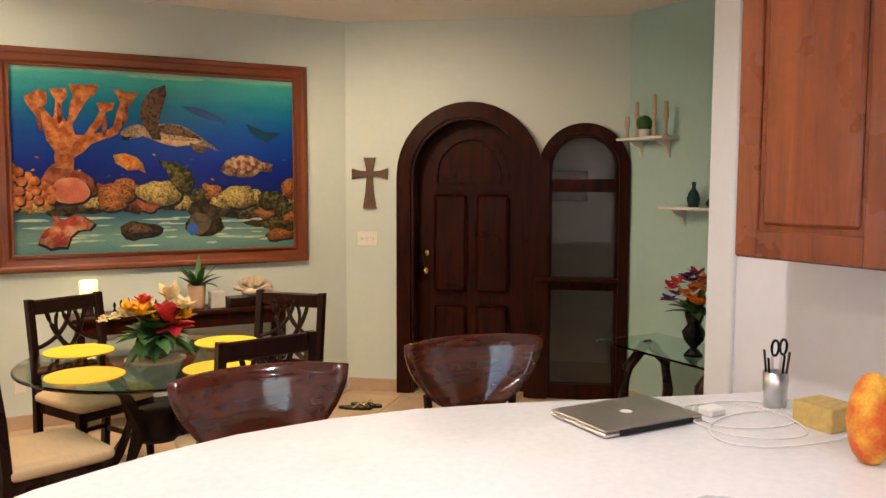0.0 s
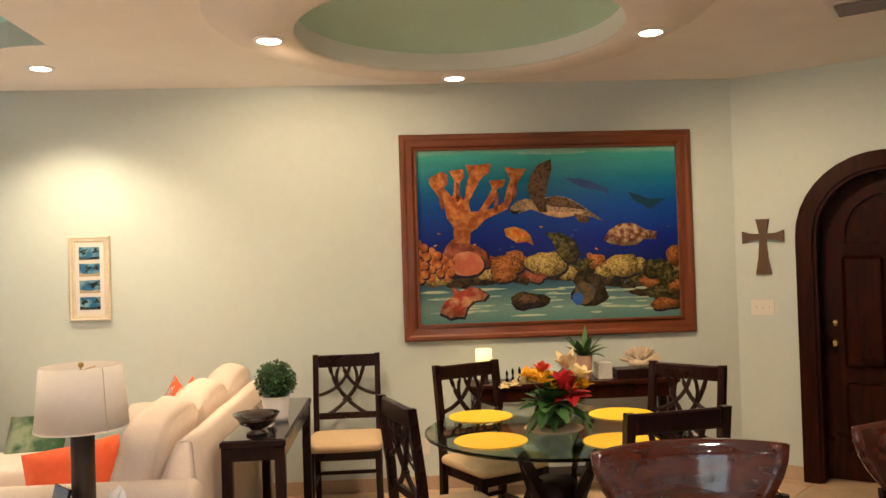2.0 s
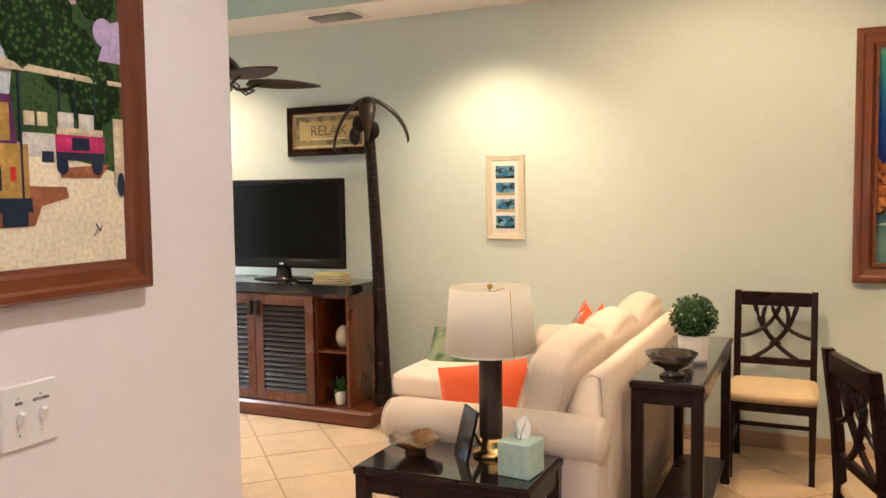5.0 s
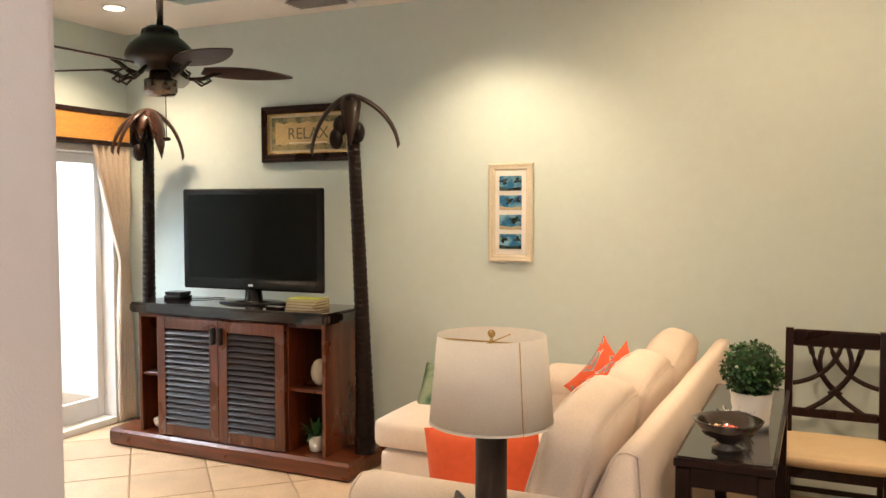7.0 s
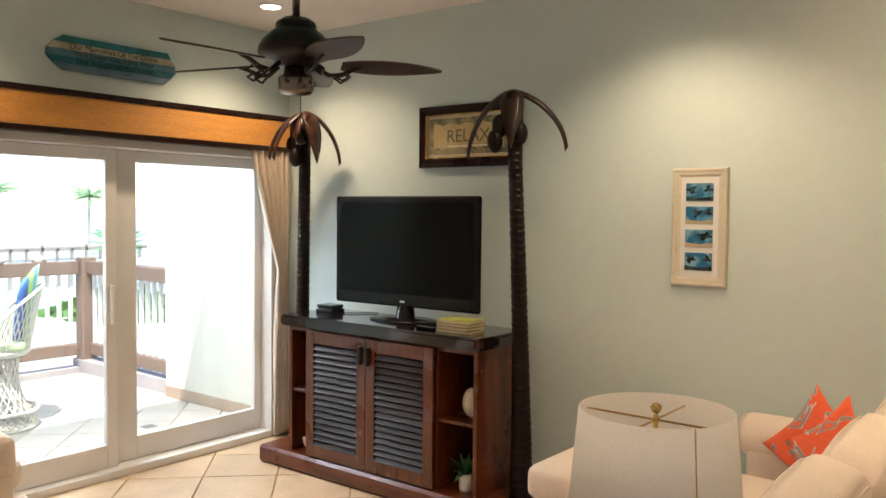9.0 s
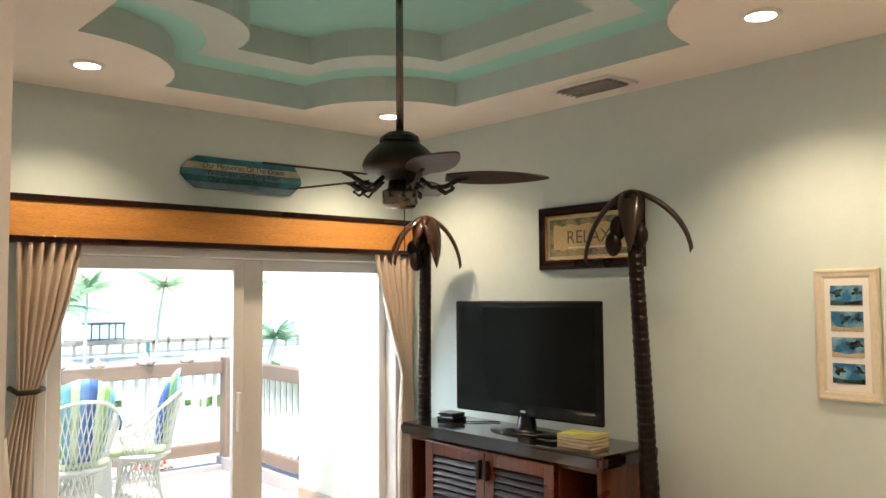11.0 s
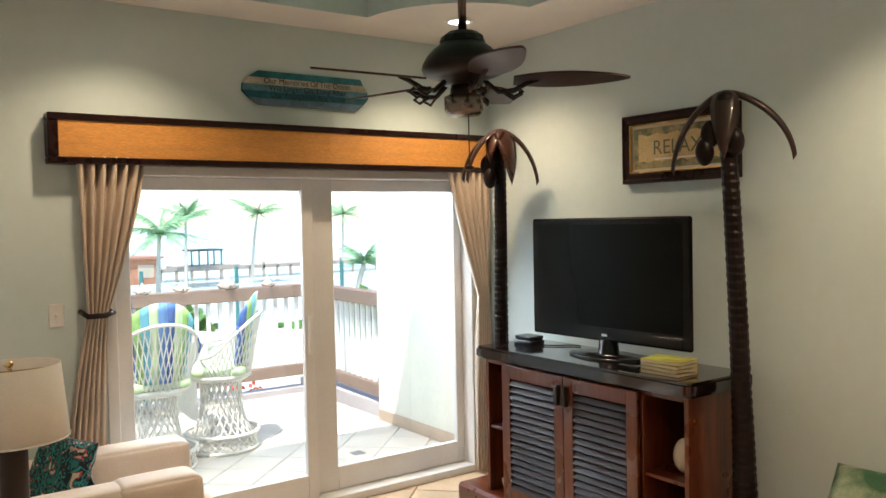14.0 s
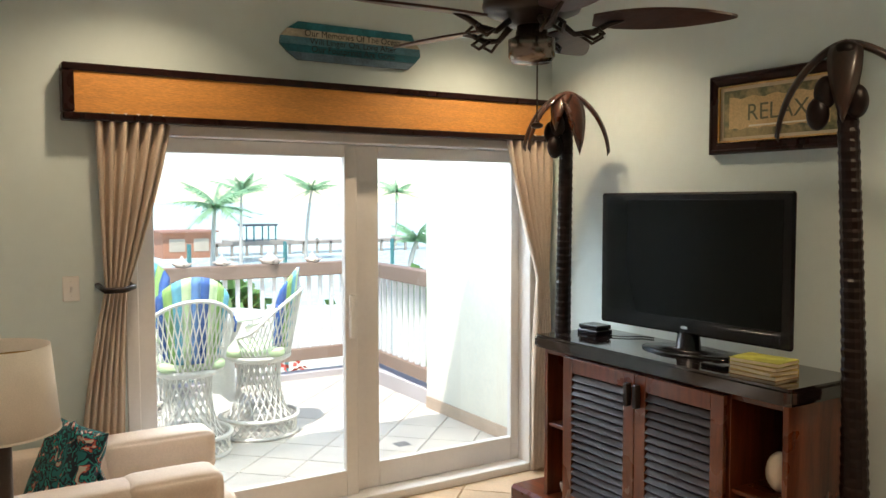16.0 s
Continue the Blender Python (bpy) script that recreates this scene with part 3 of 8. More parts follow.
structure("kerb", boxes(((-8.72, 8.84, -0.011), (-7.01, 9.06, 0.13)), ((-8.72, 5.0, -0.011), (-8.56, 8.83, 0.06)), bevel=0.006), mat("kerb_lilac_grey", (0.50, 0.46, 0.46), 0.85, big=0.1), "low grey kerb under the patio railings", "kerb")
structure("wall_patio_side", boxes(((-8.6, 4.6, -0.1), (W - 0.2, 4.8, 3.4))), STUCCO, "cream stucco wall at the other end of the patio", "wall")


def railing(name, p0, p1, label):
    p0, p1 = Vector((*p0, 0)), Vector((*p1, 0))
    length = (p1 - p0).length
    e = empty(name, label, "railing", Matrix.Translation(p0) @ Matrix.Rotation(math.atan2(p1.y - p0.y, p1.x - p0.x), 4, "Z"))
    part("top_rail", boxes(((0, -0.06, 1.005), (length, 0.06, 1.135)), bevel=0.008), RAILWOOD, e, "broad brown top rail")
    part("bottom_rail", boxes(((0, -0.03, 0.18), (length, 0.03, 0.30)), bevel=0.008), RAILWOOD, e, "brown bottom rail")
    n = int(length / 0.115)
    first = None
    for k in range(n):
        if first is None:
            first = part("picket", boxes(((-0.018, -0.018, 0.30), (0.018, 0.018, 1.005)), bevel=0.004), WHITE, e, "white picket")
            ob = first
        else:
            ob = new("picket", first.data)
            ob.parent = e
        ob.location = ((k + 0.5) * length / n, 0, 0)
    return e


railing("railing", (-8.6, 4.82), (-8.6, 8.82), "brown railing with white pickets along the patio edge")
railing("railing", (-8.53, 8.95), (-7.02, 8.87), "brown railing with white pickets beside the stucco wall")
tagged(finish("railing_post", boxes(((-8.67, 8.85, 0), (-8.53, 9.0, 1.17)), bevel=0.01), RAILWOOD), "brown corner post of the patio railing", "post")

# ---- television cabinet ----
LOUVRE = grain_mat("dark_louvre_stain", (0.010, 0.005, 0.004), (0.030, 0.011, 0.008), 0.42, axis=0, coat=0.03)
LOUVRE.node_tree.nodes["Principled BSDF"].inputs["Specular IOR Level"].default_value = 0.3
CX0, CX1, CY0, CY1 = -4.63, -3.13, 8.14, 8.60
cab = empty("tv_cabinet", "dark cherry media cabinet with louvred doors and open end shelves", "cabinet", pose(0, 0, 0))
part("plinth", boxes(((-4.87, 8.10, 0.0), (-2.93, 8.64, 0.115)), bevel=0.018), CHERRY_X, cab, "wide stepped plinth")
DX0, DX1 = -4.43, -3.40
for x in (CX0, CX1 - 0.025, DX0, DX1 - 0.02):
    part("side_panel", boxes(((x, CY0 + 0.02, 0.115), (x + (0.025 if x in (CX0, CX1 - 0.025) else 0.02), CY1, 0.929)), bevel=0.002), CHERRY, cab, "cherry upright panel")
part("back_panel", boxes(((CX0 + 0.026, CY1 - 0.015, 0.116), (CX1 - 0.026, CY1 - 0.001, 0.899))), CHERRY, cab, "dark back panel")
part("top_panel", boxes(((CX0 + 0.026, CY0 + 0.02, 0.9), (CX1 - 0.026, CY1 - 0.016, 0.928))), CHERRY_X, cab)
part("shelf", boxes(((CX0 + 0.025, CY0 + 0.03, 0.50), (DX0, CY1 - 0.02, 0.52)), bevel=0.003), CHERRY_X, cab, "open end shelf")
part("shelf", boxes(((DX1, CY0 + 0.03, 0.50), (CX1 - 0.025, CY1 - 0.02, 0.52)), bevel=0.003), CHERRY_X, cab)
BLACKTOP = mat("polished_black_top", (0.010, 0.006, 0.006), 0.1, coat=0.5)
b = slab([(-4.67, 8.11), (-3.105, 8.11), (-3.085, 8.13), (-3.085, 8.60), (-4.67, 8.60)], 0.93, 1.0)
bmesh.ops.bevel(b, geom=b.edges[:], offset=0.014, segments=2, affect="EDGES")
part("top", b, BLACKTOP, cab, "polished near-black top")
for x0, x1, hx in ((DX0 + 0.002, -3.917, -3.945), (-3.913, DX1 - 0.002, -3.885)):
    d = part("door", boxes(((x0, 8.118, 0.125), (x0 + 0.07, 8.14, 0.915)), ((x1 - 0.07, 8.118, 0.125), (x1, 8.14, 0.915)),
                           ((x0 + 0.07, 8.118, 0.84), (x1 - 0.07, 8.14, 0.915)), ((x0 + 0.07, 8.118, 0.125), (x1 - 0.07, 8.14, 0.2)), bevel=0.002), CHERRY, cab, "framed louvred door")
    n = 17
    for k in range(n):
        z = 0.2 + 0.64 * (k + 0.5) / n
        b = bmesh.new()
        box(b, (x0 + 0.068, -0.0045, -0.026), (x1 - 0.068, 0.0045, 0.026), m=Matrix.Translation((0, 8.135, z)) @ Matrix.Rotation(radians(-38), 4, "X"))
        part("louvre", b, LOUVRE, d)
    part("door_backing", boxes(((x0 + 0.03, 8.165, 0.15), (x1 - 0.03, 8.168, 0.89))), ESPRESSO, d, "dark panel behind the louvres")
    part("handle", boxes(((hx - 0.014, 8.085, 0.76), (hx + 0.014, 8.118, 0.87)), bevel=0.005), METAL, d, "small dark pull")


def palm(name, x, y, z0, z1, lean, label, nuts, fronds, leafwood):
    e = empty(name, label, "carved palm", pose(x, y, z0))
    h = z1 - z0
    b = bmesh.new()
    n = int(h / 0.013)
    rings, seg = [], 14
    for k in range(n + 1):
        t = k / n
        z = t * (h - 0.06)
        r = (0.036 + 0.014 * (1 - t) + 0.014 * max(0, 1 - 2.2 * t) ** 1.5) * (1.0 + (0.055 if k % 3 == 0 else -0.02 if k % 3 == 1 else 0.02))
        r *= 1 + 0.03 * math.sin(k * 1.7) * math.sin(k * 0.37)
        ox = lean * (t ** 1.6)
        rings.append([b.verts.new((ox + r * math.cos(2 * math.pi * i / seg), r * math.sin(2 * math.pi * i / seg), z + 0.0025 * math.sin(2 * math.pi * i / seg + k * 0.9))) for i in range(seg)])
    for p, q in zip(rings, rings[1:]):
        for i in range(seg):
            b.faces.new((p[i], p[(i + 1) % seg], q[(i + 1) % seg], q[i]))
    for v in rings[0]:
        v.co.z = 0.0
    b.faces.new(rings[0])
    b.faces.new(rings[-1])
    part("trunk", b, PALMWOOD, e, "ringed dark palm trunk")
    for dx, dy, dz in nuts:
        part("coconut", ball(0.050, (lean + dx, dy, h + dz), 3, squash=(0.85, 0.85, 1.3)), PALMWOOD, e, "carved coconut", True)
    part("crown", ball(0.055, (lean, 0, h - 0.045), 2, squash=(0.9, 0.9, 0.8)), PALMWOOD, e, "carved crown knob", True)
    for ang, reach, drop, wide in fronds:
        b = bmesh.new()
        a = radians(ang)
        rows = []
        for k in range(13):
            t = k / 12
            rad = reach * math.sin(t * math.pi / 2 * 0.93) / 0.994
            z = h - 0.015 - drop * t ** 1.5
            w = wide * math.sin(math.pi * min(1, 0.14 + t * 0.86) ** 0.8) ** 0.8 + 0.003
            c = Vector((lean + rad * math.cos(a), rad * math.sin(a), z))
            s = Vector((-math.sin(a), math.cos(a), 0)) * w
            up = Vector((math.cos(a) * 0.5, math.sin(a) * 0.5, 0.8)) * 0.012
            rows.append([b.verts.new(c - s), b.verts.new(c - s * 0.5 + up), b.verts.new(c + up * 1.8), b.verts.new(c + s * 0.5 + up), b.verts.new(c + s), b.verts.new(c - up)])
        for p, q in zip(rows, rows[1:]):
            for i in range(6):
                b.faces.new((p[i], p[(i + 1) % 6], q[(i + 1) % 6], q[i]))
        b.faces.new(rows[0])
        b.faces.new(rows[-1])
        part("frond", b, leafwood, e, "carved drooping frond", True)


PALMWOOD = grain_mat("carved_dark_palm_wood", (0.004, 0.002, 0.002), (0.013, 0.005, 0.004), 0.42, coat=0.05)
PALMDARK = grain_mat("carved_dark_frond_wood", (0.008, 0.003, 0.002), (0.030, 0.010, 0.006), 0.30, scale=12, coat=0.3)
PALMWOOD.node_tree.nodes["Principled BSDF"].inputs["Specular IOR Level"].default_value = 0.2
PALMLEAF = grain_mat("carved_brown_frond_wood", (0.018, 0.006, 0.004), (0.065, 0.021, 0.011), 0.28, coat=0.5)
palm("carved_palm", -4.775, 8.40, 0.115, 2.335, 0.03, "tall carved dark wood palm tree on the cabinet plinth, brown leaves",
     ((-0.05, -0.07, -0.23), (-0.01, -0.06, -0.19), (-0.02, -0.07, -0.31)), ((222, 0.24, 0.31, 0.024), (250, 0.22, 0.32, 0.048), (-14, 0.16, 0.34, 0.060), (48, 0.23, 0.34, 0.022), (-72, 0.12, 0.20, 0.055), (140, 0.12, 0.28, 0.06)), PALMLEAF)
palm("carved_palm", -2.97, 8.36, 0.115, 2.335, -0.09, "tall carved dark wood palm tree leaning over the cabinet end",
     ((-0.045, -0.055, -0.20), (-0.065, -0.07, -0.28), (0.055, -0.01, -0.24)), ((31, 0.29, 0.31, 0.020), (208, 0.24, 0.36, 0.020), (-62, 0.085, 0.30, 0.060), (120, 0.12, 0.28, 0.055)), PALMDARK)

# television
tv = empty("television", "switched-off black flat television on a glossy stand", "television", pose(-3.845, 8.40, 1.0, 0, 0, 2.5))
part("bezel", boxes(((-0.555, -0.03, 0.088), (0.555, -0.005, 0.762)), ((-0.49, -0.005, 0.15), (0.49, 0.06, 0.70)), bevel=0.010), BLACK, tv, "glossy black bezel")
part("screen", boxes(((-0.505, -0.033, 0.165), (0.505, -0.03, 0.725))), SCREEN, tv, "dark screen")
part("stand", lathe([(0, 0.0), (0.26, 0.0), (0.26, 0.008), (0.22, 0.016), (0.07, 0.02), (0.06, 0.095), (0, 0.095)], 32), BLACK, tv, "oval glossy stand", True)
part("lower_bezel", boxes(((-0.50, -0.0335, 0.098), (0.50, -0.0302, 0.150)), bevel=0.001), BLACK, tv, "glossy curved lower bezel")
part("badge", boxes(((-0.018, -0.0355, 0.116), (0.018, -0.0336, 0.128))), STEEL, tv, "small silver badge")
for o in tv.children:
    if o.name.startswith("stand"):
        o.scale = (1, 0.55, 1)


# ---- pictures ----
def frame_boxes(x0, x1, z0, z1, w, y0, y1, bevel):
    return boxes(((x0, y0, z0), (x1, y1, z0 + w)), ((x0, y0, z1 - w), (x1, y1, z1)), ((x0, y0, z0 + w), (x0 + w, y1, z1 - w)), ((x1 - w, y0, z0 + w), (x1, y1, z1 - w)), bevel=bevel)


# ---- dining ----
def arc_pts(p0, p1, p2, n=10):
    p0, p1, p2 = Vector(p0), Vector(p1), Vector(p2)
    return [p0 * (1 - t) ** 2 + p1 * 2 * t * (1 - t) + p2 * t * t for t in [k / n for k in range(n + 1)]]


def dining_chair(name, label, group):
    """A chair that faces -y, its back at +y, standing at its seat's middle."""
    e = empty(name, label, "chair", Matrix(), group)
    w = 0.215
    for sx in (-1, 1):
        b = bmesh.new()
        pts = [(sx * w, 0.23, 0.0), (sx * w, 0.205, 0.25), (sx * w, 0.20, 0.47), (sx * w, 0.215, 0.7), (sx * w, 0.255, 1.02)]
        rows = []
        for x, y, z in pts:
            rows.append([b.verts.new((x + a * 0.019, y + c * 0.02, z)) for a, c in ((-1, -1), (1, -1), (1, 1), (-1, 1))])
        for p, q in zip(rows, rows[1:]):
            for i in range(4):
                b.faces.new((p[i], p[(i + 1) % 4], q[(i + 1) % 4], q[i]))
        b.faces.new(rows[0])
        b.faces.new(rows[-1])
        part("back_post", b, ESPRESSO, e)
        b = bmesh.new()
        rows = []
        for y, z, r in ((-0.215, 0.44, 0.021), (-0.212, 0.25, 0.018), (-0.22, 0.08, 0.015), (-0.235, 0.0, 0.016)):
            rows.append([b.verts.new((sx * w + a * r, y + c * r, z)) for a, c in ((-1, -1), (1, -1), (1, 1), (-1, 1))])
        for p, q in zip(rows, rows[1:]):
            for i in range(4):
                b.faces.new((p[i], p[(i + 1) % 4], q[(i + 1) % 4], q[i]))
        b.faces.new(rows[0])
        b.faces.new(rows[-1])
        part("leg", b, ESPRESSO, e)
        part("stretcher", boxes(((sx * w - 0.009, -0.2, 0.17), (sx * w + 0.009, 0.2, 0.2)), bevel=0.003), ESPRESSO, e)
    part("top_rail", boxes(((-w + 0.018, 0.232, 0.93), (w - 0.018, 0.262, 1.015)), bevel=0.008), ESPRESSO, e)
    part("lower_rail", boxes(((-w + 0.018, 0.192, 0.575), (w - 0.018, 0.214, 0.62)), bevel=0.005), ESPRESSO, e)
    part("stretcher", boxes(((-w + 0.009, 0.19, 0.19), (w - 0.009, 0.21, 0.215)), bevel=0.003), ESPRESSO, e)
    y0, y1 = 0.203, 0.243
    for sx in (-1, 1):
        part("back_splat", tube(arc_pts((sx * -0.12, y1, 0.94), (sx * -0.07, y1 - 0.02, 0.72), (sx * 0.13, y0, 0.61)), 0.014, 6), ESPRESSO, e, "curved lattice splat")
        part("back_splat", tube(arc_pts((sx * -0.025, y1, 0.94), (sx * 0.02, y1 - 0.02, 0.78), (sx * 0.195, y0 + 0.02, 0.74)), 0.013, 6), ESPRESSO, e)
        part("back_splat", tube(arc_pts((sx * 0.05, y1, 0.94), (sx * 0.12, y1 - 0.02, 0.8), (sx * -0.03, y0 + 0.01, 0.70)), 0.012, 6), ESPRESSO, e)
    part("apron", boxes(((-w, -0.225, 0.385), (w, -0.205, 0.44)), ((-w, 0.18, 0.385), (w, 0.2, 0.44)), ((-w - 0.01, -0.205, 0.385), (-w + 0.01, 0.18, 0.44)), ((w - 0.01, -0.205, 0.385), (w + 0.01, 0.18, 0.44)), bevel=0.003), ESPRESSO, e)
    part("seat", soft_box((-0.235, -0.25, 0.44), (0.235, 0.2, 0.50), 0.025, 0.012), SEAT, e, "woven beige seat pad", True)
    return e


chair0 = dining_chair("dining_chair", "dark wood lattice-back chair standing alone against the aqua wall", "dining chairs")
chair0.matrix_basis = pose(-0.345, 8.31, 0, 0, 0, 0)
TC = (0.81, 7.0)
for x, y, rz, lab in ((0.55, 7.58, 28, "dark lattice-back dining chair with beige seat on the wall side"),
                      (1.48, 7.21, -48, "dark lattice-back dining chair with beige seat near the front door"),
                      (0.23, 6.57, 108, "dark lattice-back dining chair turned side-on to the round table"),
                      (1.077, 6.26, -169, "dark lattice-back dining chair on the kitchen side of the table")):
    c = copy_thing(chair0, pose(x, y, 0, 0, 0, rz))
    tagged(c, lab)

table = empty("dining_table", "round glass dining table on crossed dark wood legs", "table", pose(*TC, 0))
b = lathe([(0, 0.745), (0.665, 0.745), (0.675, 0.75), (0.675, 0.757), (0.665, 0.762), (0, 0.762)], 64)
bmesh.ops.remove_doubles(b, verts=b.verts, dist=1e-5)
part("tabletop", b, TABLEGLASS, table, "thick round greenish glass top")
for k in range(4):
    a = radians(45 + 90 * k)
    p = [(math.cos(a) * r, math.sin(a) * r, z) for r, z in ((0.40, 0.0), (0.24, 0.25), (0.14, 0.42), (0.22, 0.6), (0.36, 0.745))]
    part("leg", tube(p, [0.036, 0.034, 0.04, 0.034, 0.034], 4), ESPRESSO, table, "curved dark leg")
part("hub", lathe([(0, 0.34), (0.12, 0.34), (0.13, 0.38), (0.13, 0.44), (0.10, 0.5), (0, 0.5)], 20), ESPRESSO, table, "dark centre hub", True)
for x, y in ((0.47, 7.39), (0.45, 6.76), (1.25, 7.28), (1.06, 6.62)):
    b = lathe([(0, 0.0), (0.178, 0.0), (0.182, 0.003), (0.178, 0.006), (0, 0.006)], 40)
    bmesh.ops.remove_doubles(b, verts=b.verts, dist=1e-5)
    single("placemat", b, YELLOW, "round bright yellow placemat on the glass table", "placemat", group="placemats", m=pose(x, y, 0.762))


# ---- bar stools and counter ----
def bar_stool(m, label):
    e = empty("bar_stool", label, "bar stool", m, "bar stools")
    b = bmesh.new()
    n, k = 16, 6
    grid = []
    for i in range(n + 1):
        u = -1 + 2 * i / n
        col = []
        for j in range(k + 1):
            v = j / k
            half = 0.10 + 0.20 * math.sin(v * math.pi / 2) ** 0.75
            x = half * u
            y = 0.20 - 0.10 * (u * u) * (0.5 + 0.5 * v) + 0.05 * v
            z = 0.76 + 0.315 * v - 0.006 * (u ** 4) * v + 0.03 * (1 - v) * u * u
            col.append((x, y, z))
        grid.append(col)
    f = [[b.verts.new(p) for p in col] for col in grid]
    g = [[b.verts.new((p[0], p[1] + 0.022, p[2])) for p in col] for col in grid]
    for i in range(n):
        for j in range(k):
            b.faces.new((f[i][j], f[i + 1][j], f[i + 1][j + 1], f[i][j + 1]))
            b.faces.new((g[i][j], g[i + 1][j], g[i + 1][j + 1], g[i][j + 1]))
    for i in range(n):
        for j in (0, k):
            b.faces.new((f[i][j], f[i + 1][j], g[i + 1][j], g[i][j]))
    for j in range(k):
        for i in (0, n):
            b.faces.new((f[i][j], f[i][j + 1], g[i][j + 1], g[i][j]))
    part("backrest", b, STOOLWOOD, e, "curved glossy mahogany backrest", True)
    part("seat", lathe([(0, 0.63), (0.19, 0.63), (0.20, 0.645), (0.20, 0.66), (0.18, 0.685), (0, 0.69)], 28), ESPRESSO, e, "round seat", True)
    for sx in (-1, 1):
        part("back_post", tube([(sx * 0.17, 0.2, 0.0), (sx * 0.17, 0.19, 0.62), (sx * 0.19, 0.2, 0.86)], 0.018, 6), ESPRESSO, e)
        part("leg", tube([(sx * 0.18, -0.18, 0.0), (sx * 0.14, -0.13, 0.64)], 0.018, 6), ESPRESSO, e)
    part("foot_ring", tube([(0.19 * math.cos(2 * math.pi * i / 24), 0.19 * math.sin(2 * math.pi * i / 24), 0.22) for i in range(24)], 0.01, 6, closed=True), ESPRESSO, e)
    return e


STOOLWOOD = grain_mat("glossy_mahogany", (0.030, 0.006, 0.004), (0.10, 0.018, 0.008), 0.1, axis=0, coat=0.6)
bar_stool(pose(0.86, 4.99, 0, 0, 0, 1), "glossy mahogany bar stool tucked behind the white counter")
bar_stool(pose(1.74, 5.14, 0, 0, 0, -5), "glossy mahogany bar stool beside the front door end of the counter")

counter = empty("kitchen_counter", "curved white quartz breakfast bar on a white base", "counter", pose(0, 0, 0))
CZ = 0.945
outer = [(0.05, 4.15), (-0.12, 4.35), (-0.02, 4.58), (0.17, 4.735), (0.465, 4.865), (0.72, 4.935), (1.0, 4.964), (1.3, 4.94), (1.583, 4.865), (2.0, 4.72), (2.3, 4.62), (2.515, 4.56)]
poly = outer + [(2.515, SOUTH + 0.02), (1.85, SOUTH + 0.02), (1.85, 3.7), (1.6, 3.95), (0.2, 4.0)]
b = slab(poly, CZ - 0.035, CZ)
bmesh.ops.bevel(b, geom=[e for e in b.edges if abs(e.verts[0].co.z - e.verts[1].co.z) < 1e-6 and e.verts[0].co.z > CZ - 0.01], offset=0.006, segments=2, affect="EDGES")
part("countertop", b, QUARTZ, counter, "white quartz top with faint grey veins")
part("base", boxes(((0.35, 4.05, 0), (2.51, 4.45, CZ - 0.036)), ((1.9, SOUTH + 0.03, 0), (2.51, 4.05, CZ - 0.036))), WHITE_WALL, counter, "white painted base")


# ---- sofa ----
sofa = empty("sofa", "cream linen sectional sofa with chaise and rolled arms", "sofa", pose(0, 0, 0))
SX0, SX1, SY0, SY1 = -1.90, -0.90, 6.33, 8.64
part("base", soft_box((SX0, SY0 + 0.12, 0.0), (SX1 - 0.03, SY1 - 0.1, 0.32), 0.03), LINEN, sofa, "linen covered base", True)


def raked_back():
    """A back that thins towards its top: its inner face leans, its outer one stands upright."""
    b = bmesh.new()
    rows = []
    for k in range(13):
        t = k / 12
        y = 6.50 + 2.13 * t
        dx, top = 0.065 * t, 0.885 + 0.045 * t
        sag = -0.006 * math.sin(math.pi * 3 * t) ** 2
        prof = [(-1.16, 0.05), (-1.155, 0.45), (-1.075, 0.70), (-1.008, top - 0.03), (-0.99, top - 0.008), (-0.965, top + 0.002), (-0.935, top), (-0.918, top - 0.02), (-0.905, top - 0.2), (-0.90, 0.45), (-0.90, 0.05)]
        rows.append([b.verts.new((x + dx * min(1, z * 1.3), y, z + (sag if z > 0.8 else 0))) for x, z in prof])
    for p, q in zip(rows, rows[1:]):
        for i in range(len(p)):
            j = (i + 1) % len(p)
            b.faces.new((p[i], p[j], q[j], q[i]))
    ends = [b.faces.new(rows[0]), b.faces.new(rows[-1])]
    bmesh.ops.recalc_face_normals(b, faces=b.faces[:])
    bmesh.ops.bevel(b, geom=[e for f in ends for e in f.edges], offset=0.014, segments=3, affect="EDGES")
    return b


part("back", raked_back(), LINEN, sofa, "high back raked towards its thin top", True)
part("back_piping", tube([(-0.985, 6.512, 0.874), (-0.955, 6.508, 0.883), (-0.925, 6.512, 0.87), (-0.905, 6.512, 0.66), (-0.899, 6.512, 0.10)], 0.004, 6), LINEN, sofa, "corded seam", True)


def roll_arm(y0, y1, x0, x1, zc):
    b = soft_box((x0 + 0.03, y0 + 0.02, 0.06), (x1 - 0.01, y1 - 0.02, zc), 0.03)
    r, yc = (y1 - y0) / 2, (y0 + y1) / 2
    rows = []
    for x, k in ((x0, 0.0), (x0, 0.80), (x0 + 0.012, 0.94), (x0 + 0.035, 1.0), ((x0 + x1) / 2, 1.015), (x1 - 0.035, 1.0), (x1 - 0.012, 0.94), (x1, 0.80), (x1, 0.0)):
        rows.append([b.verts.new((x, yc + r * k * math.cos(2 * math.pi * i / 24), zc + r * 0.92 * k * math.sin(2 * math.pi * i / 24))) for i in range(24)] if k else [b.verts.new((x, yc, zc))])
    for p, q in zip(rows, rows[1:]):
        for i in range(24):
            j = (i + 1) % 24
            b.faces.new([p[0], q[j], q[i]] if len(p) == 1 else [p[i], p[j], q[0]] if len(q) == 1 else [p[i], p[j], q[j], q[i]])
    bmesh.ops.recalc_face_normals(b, faces=b.faces[:])
    return b


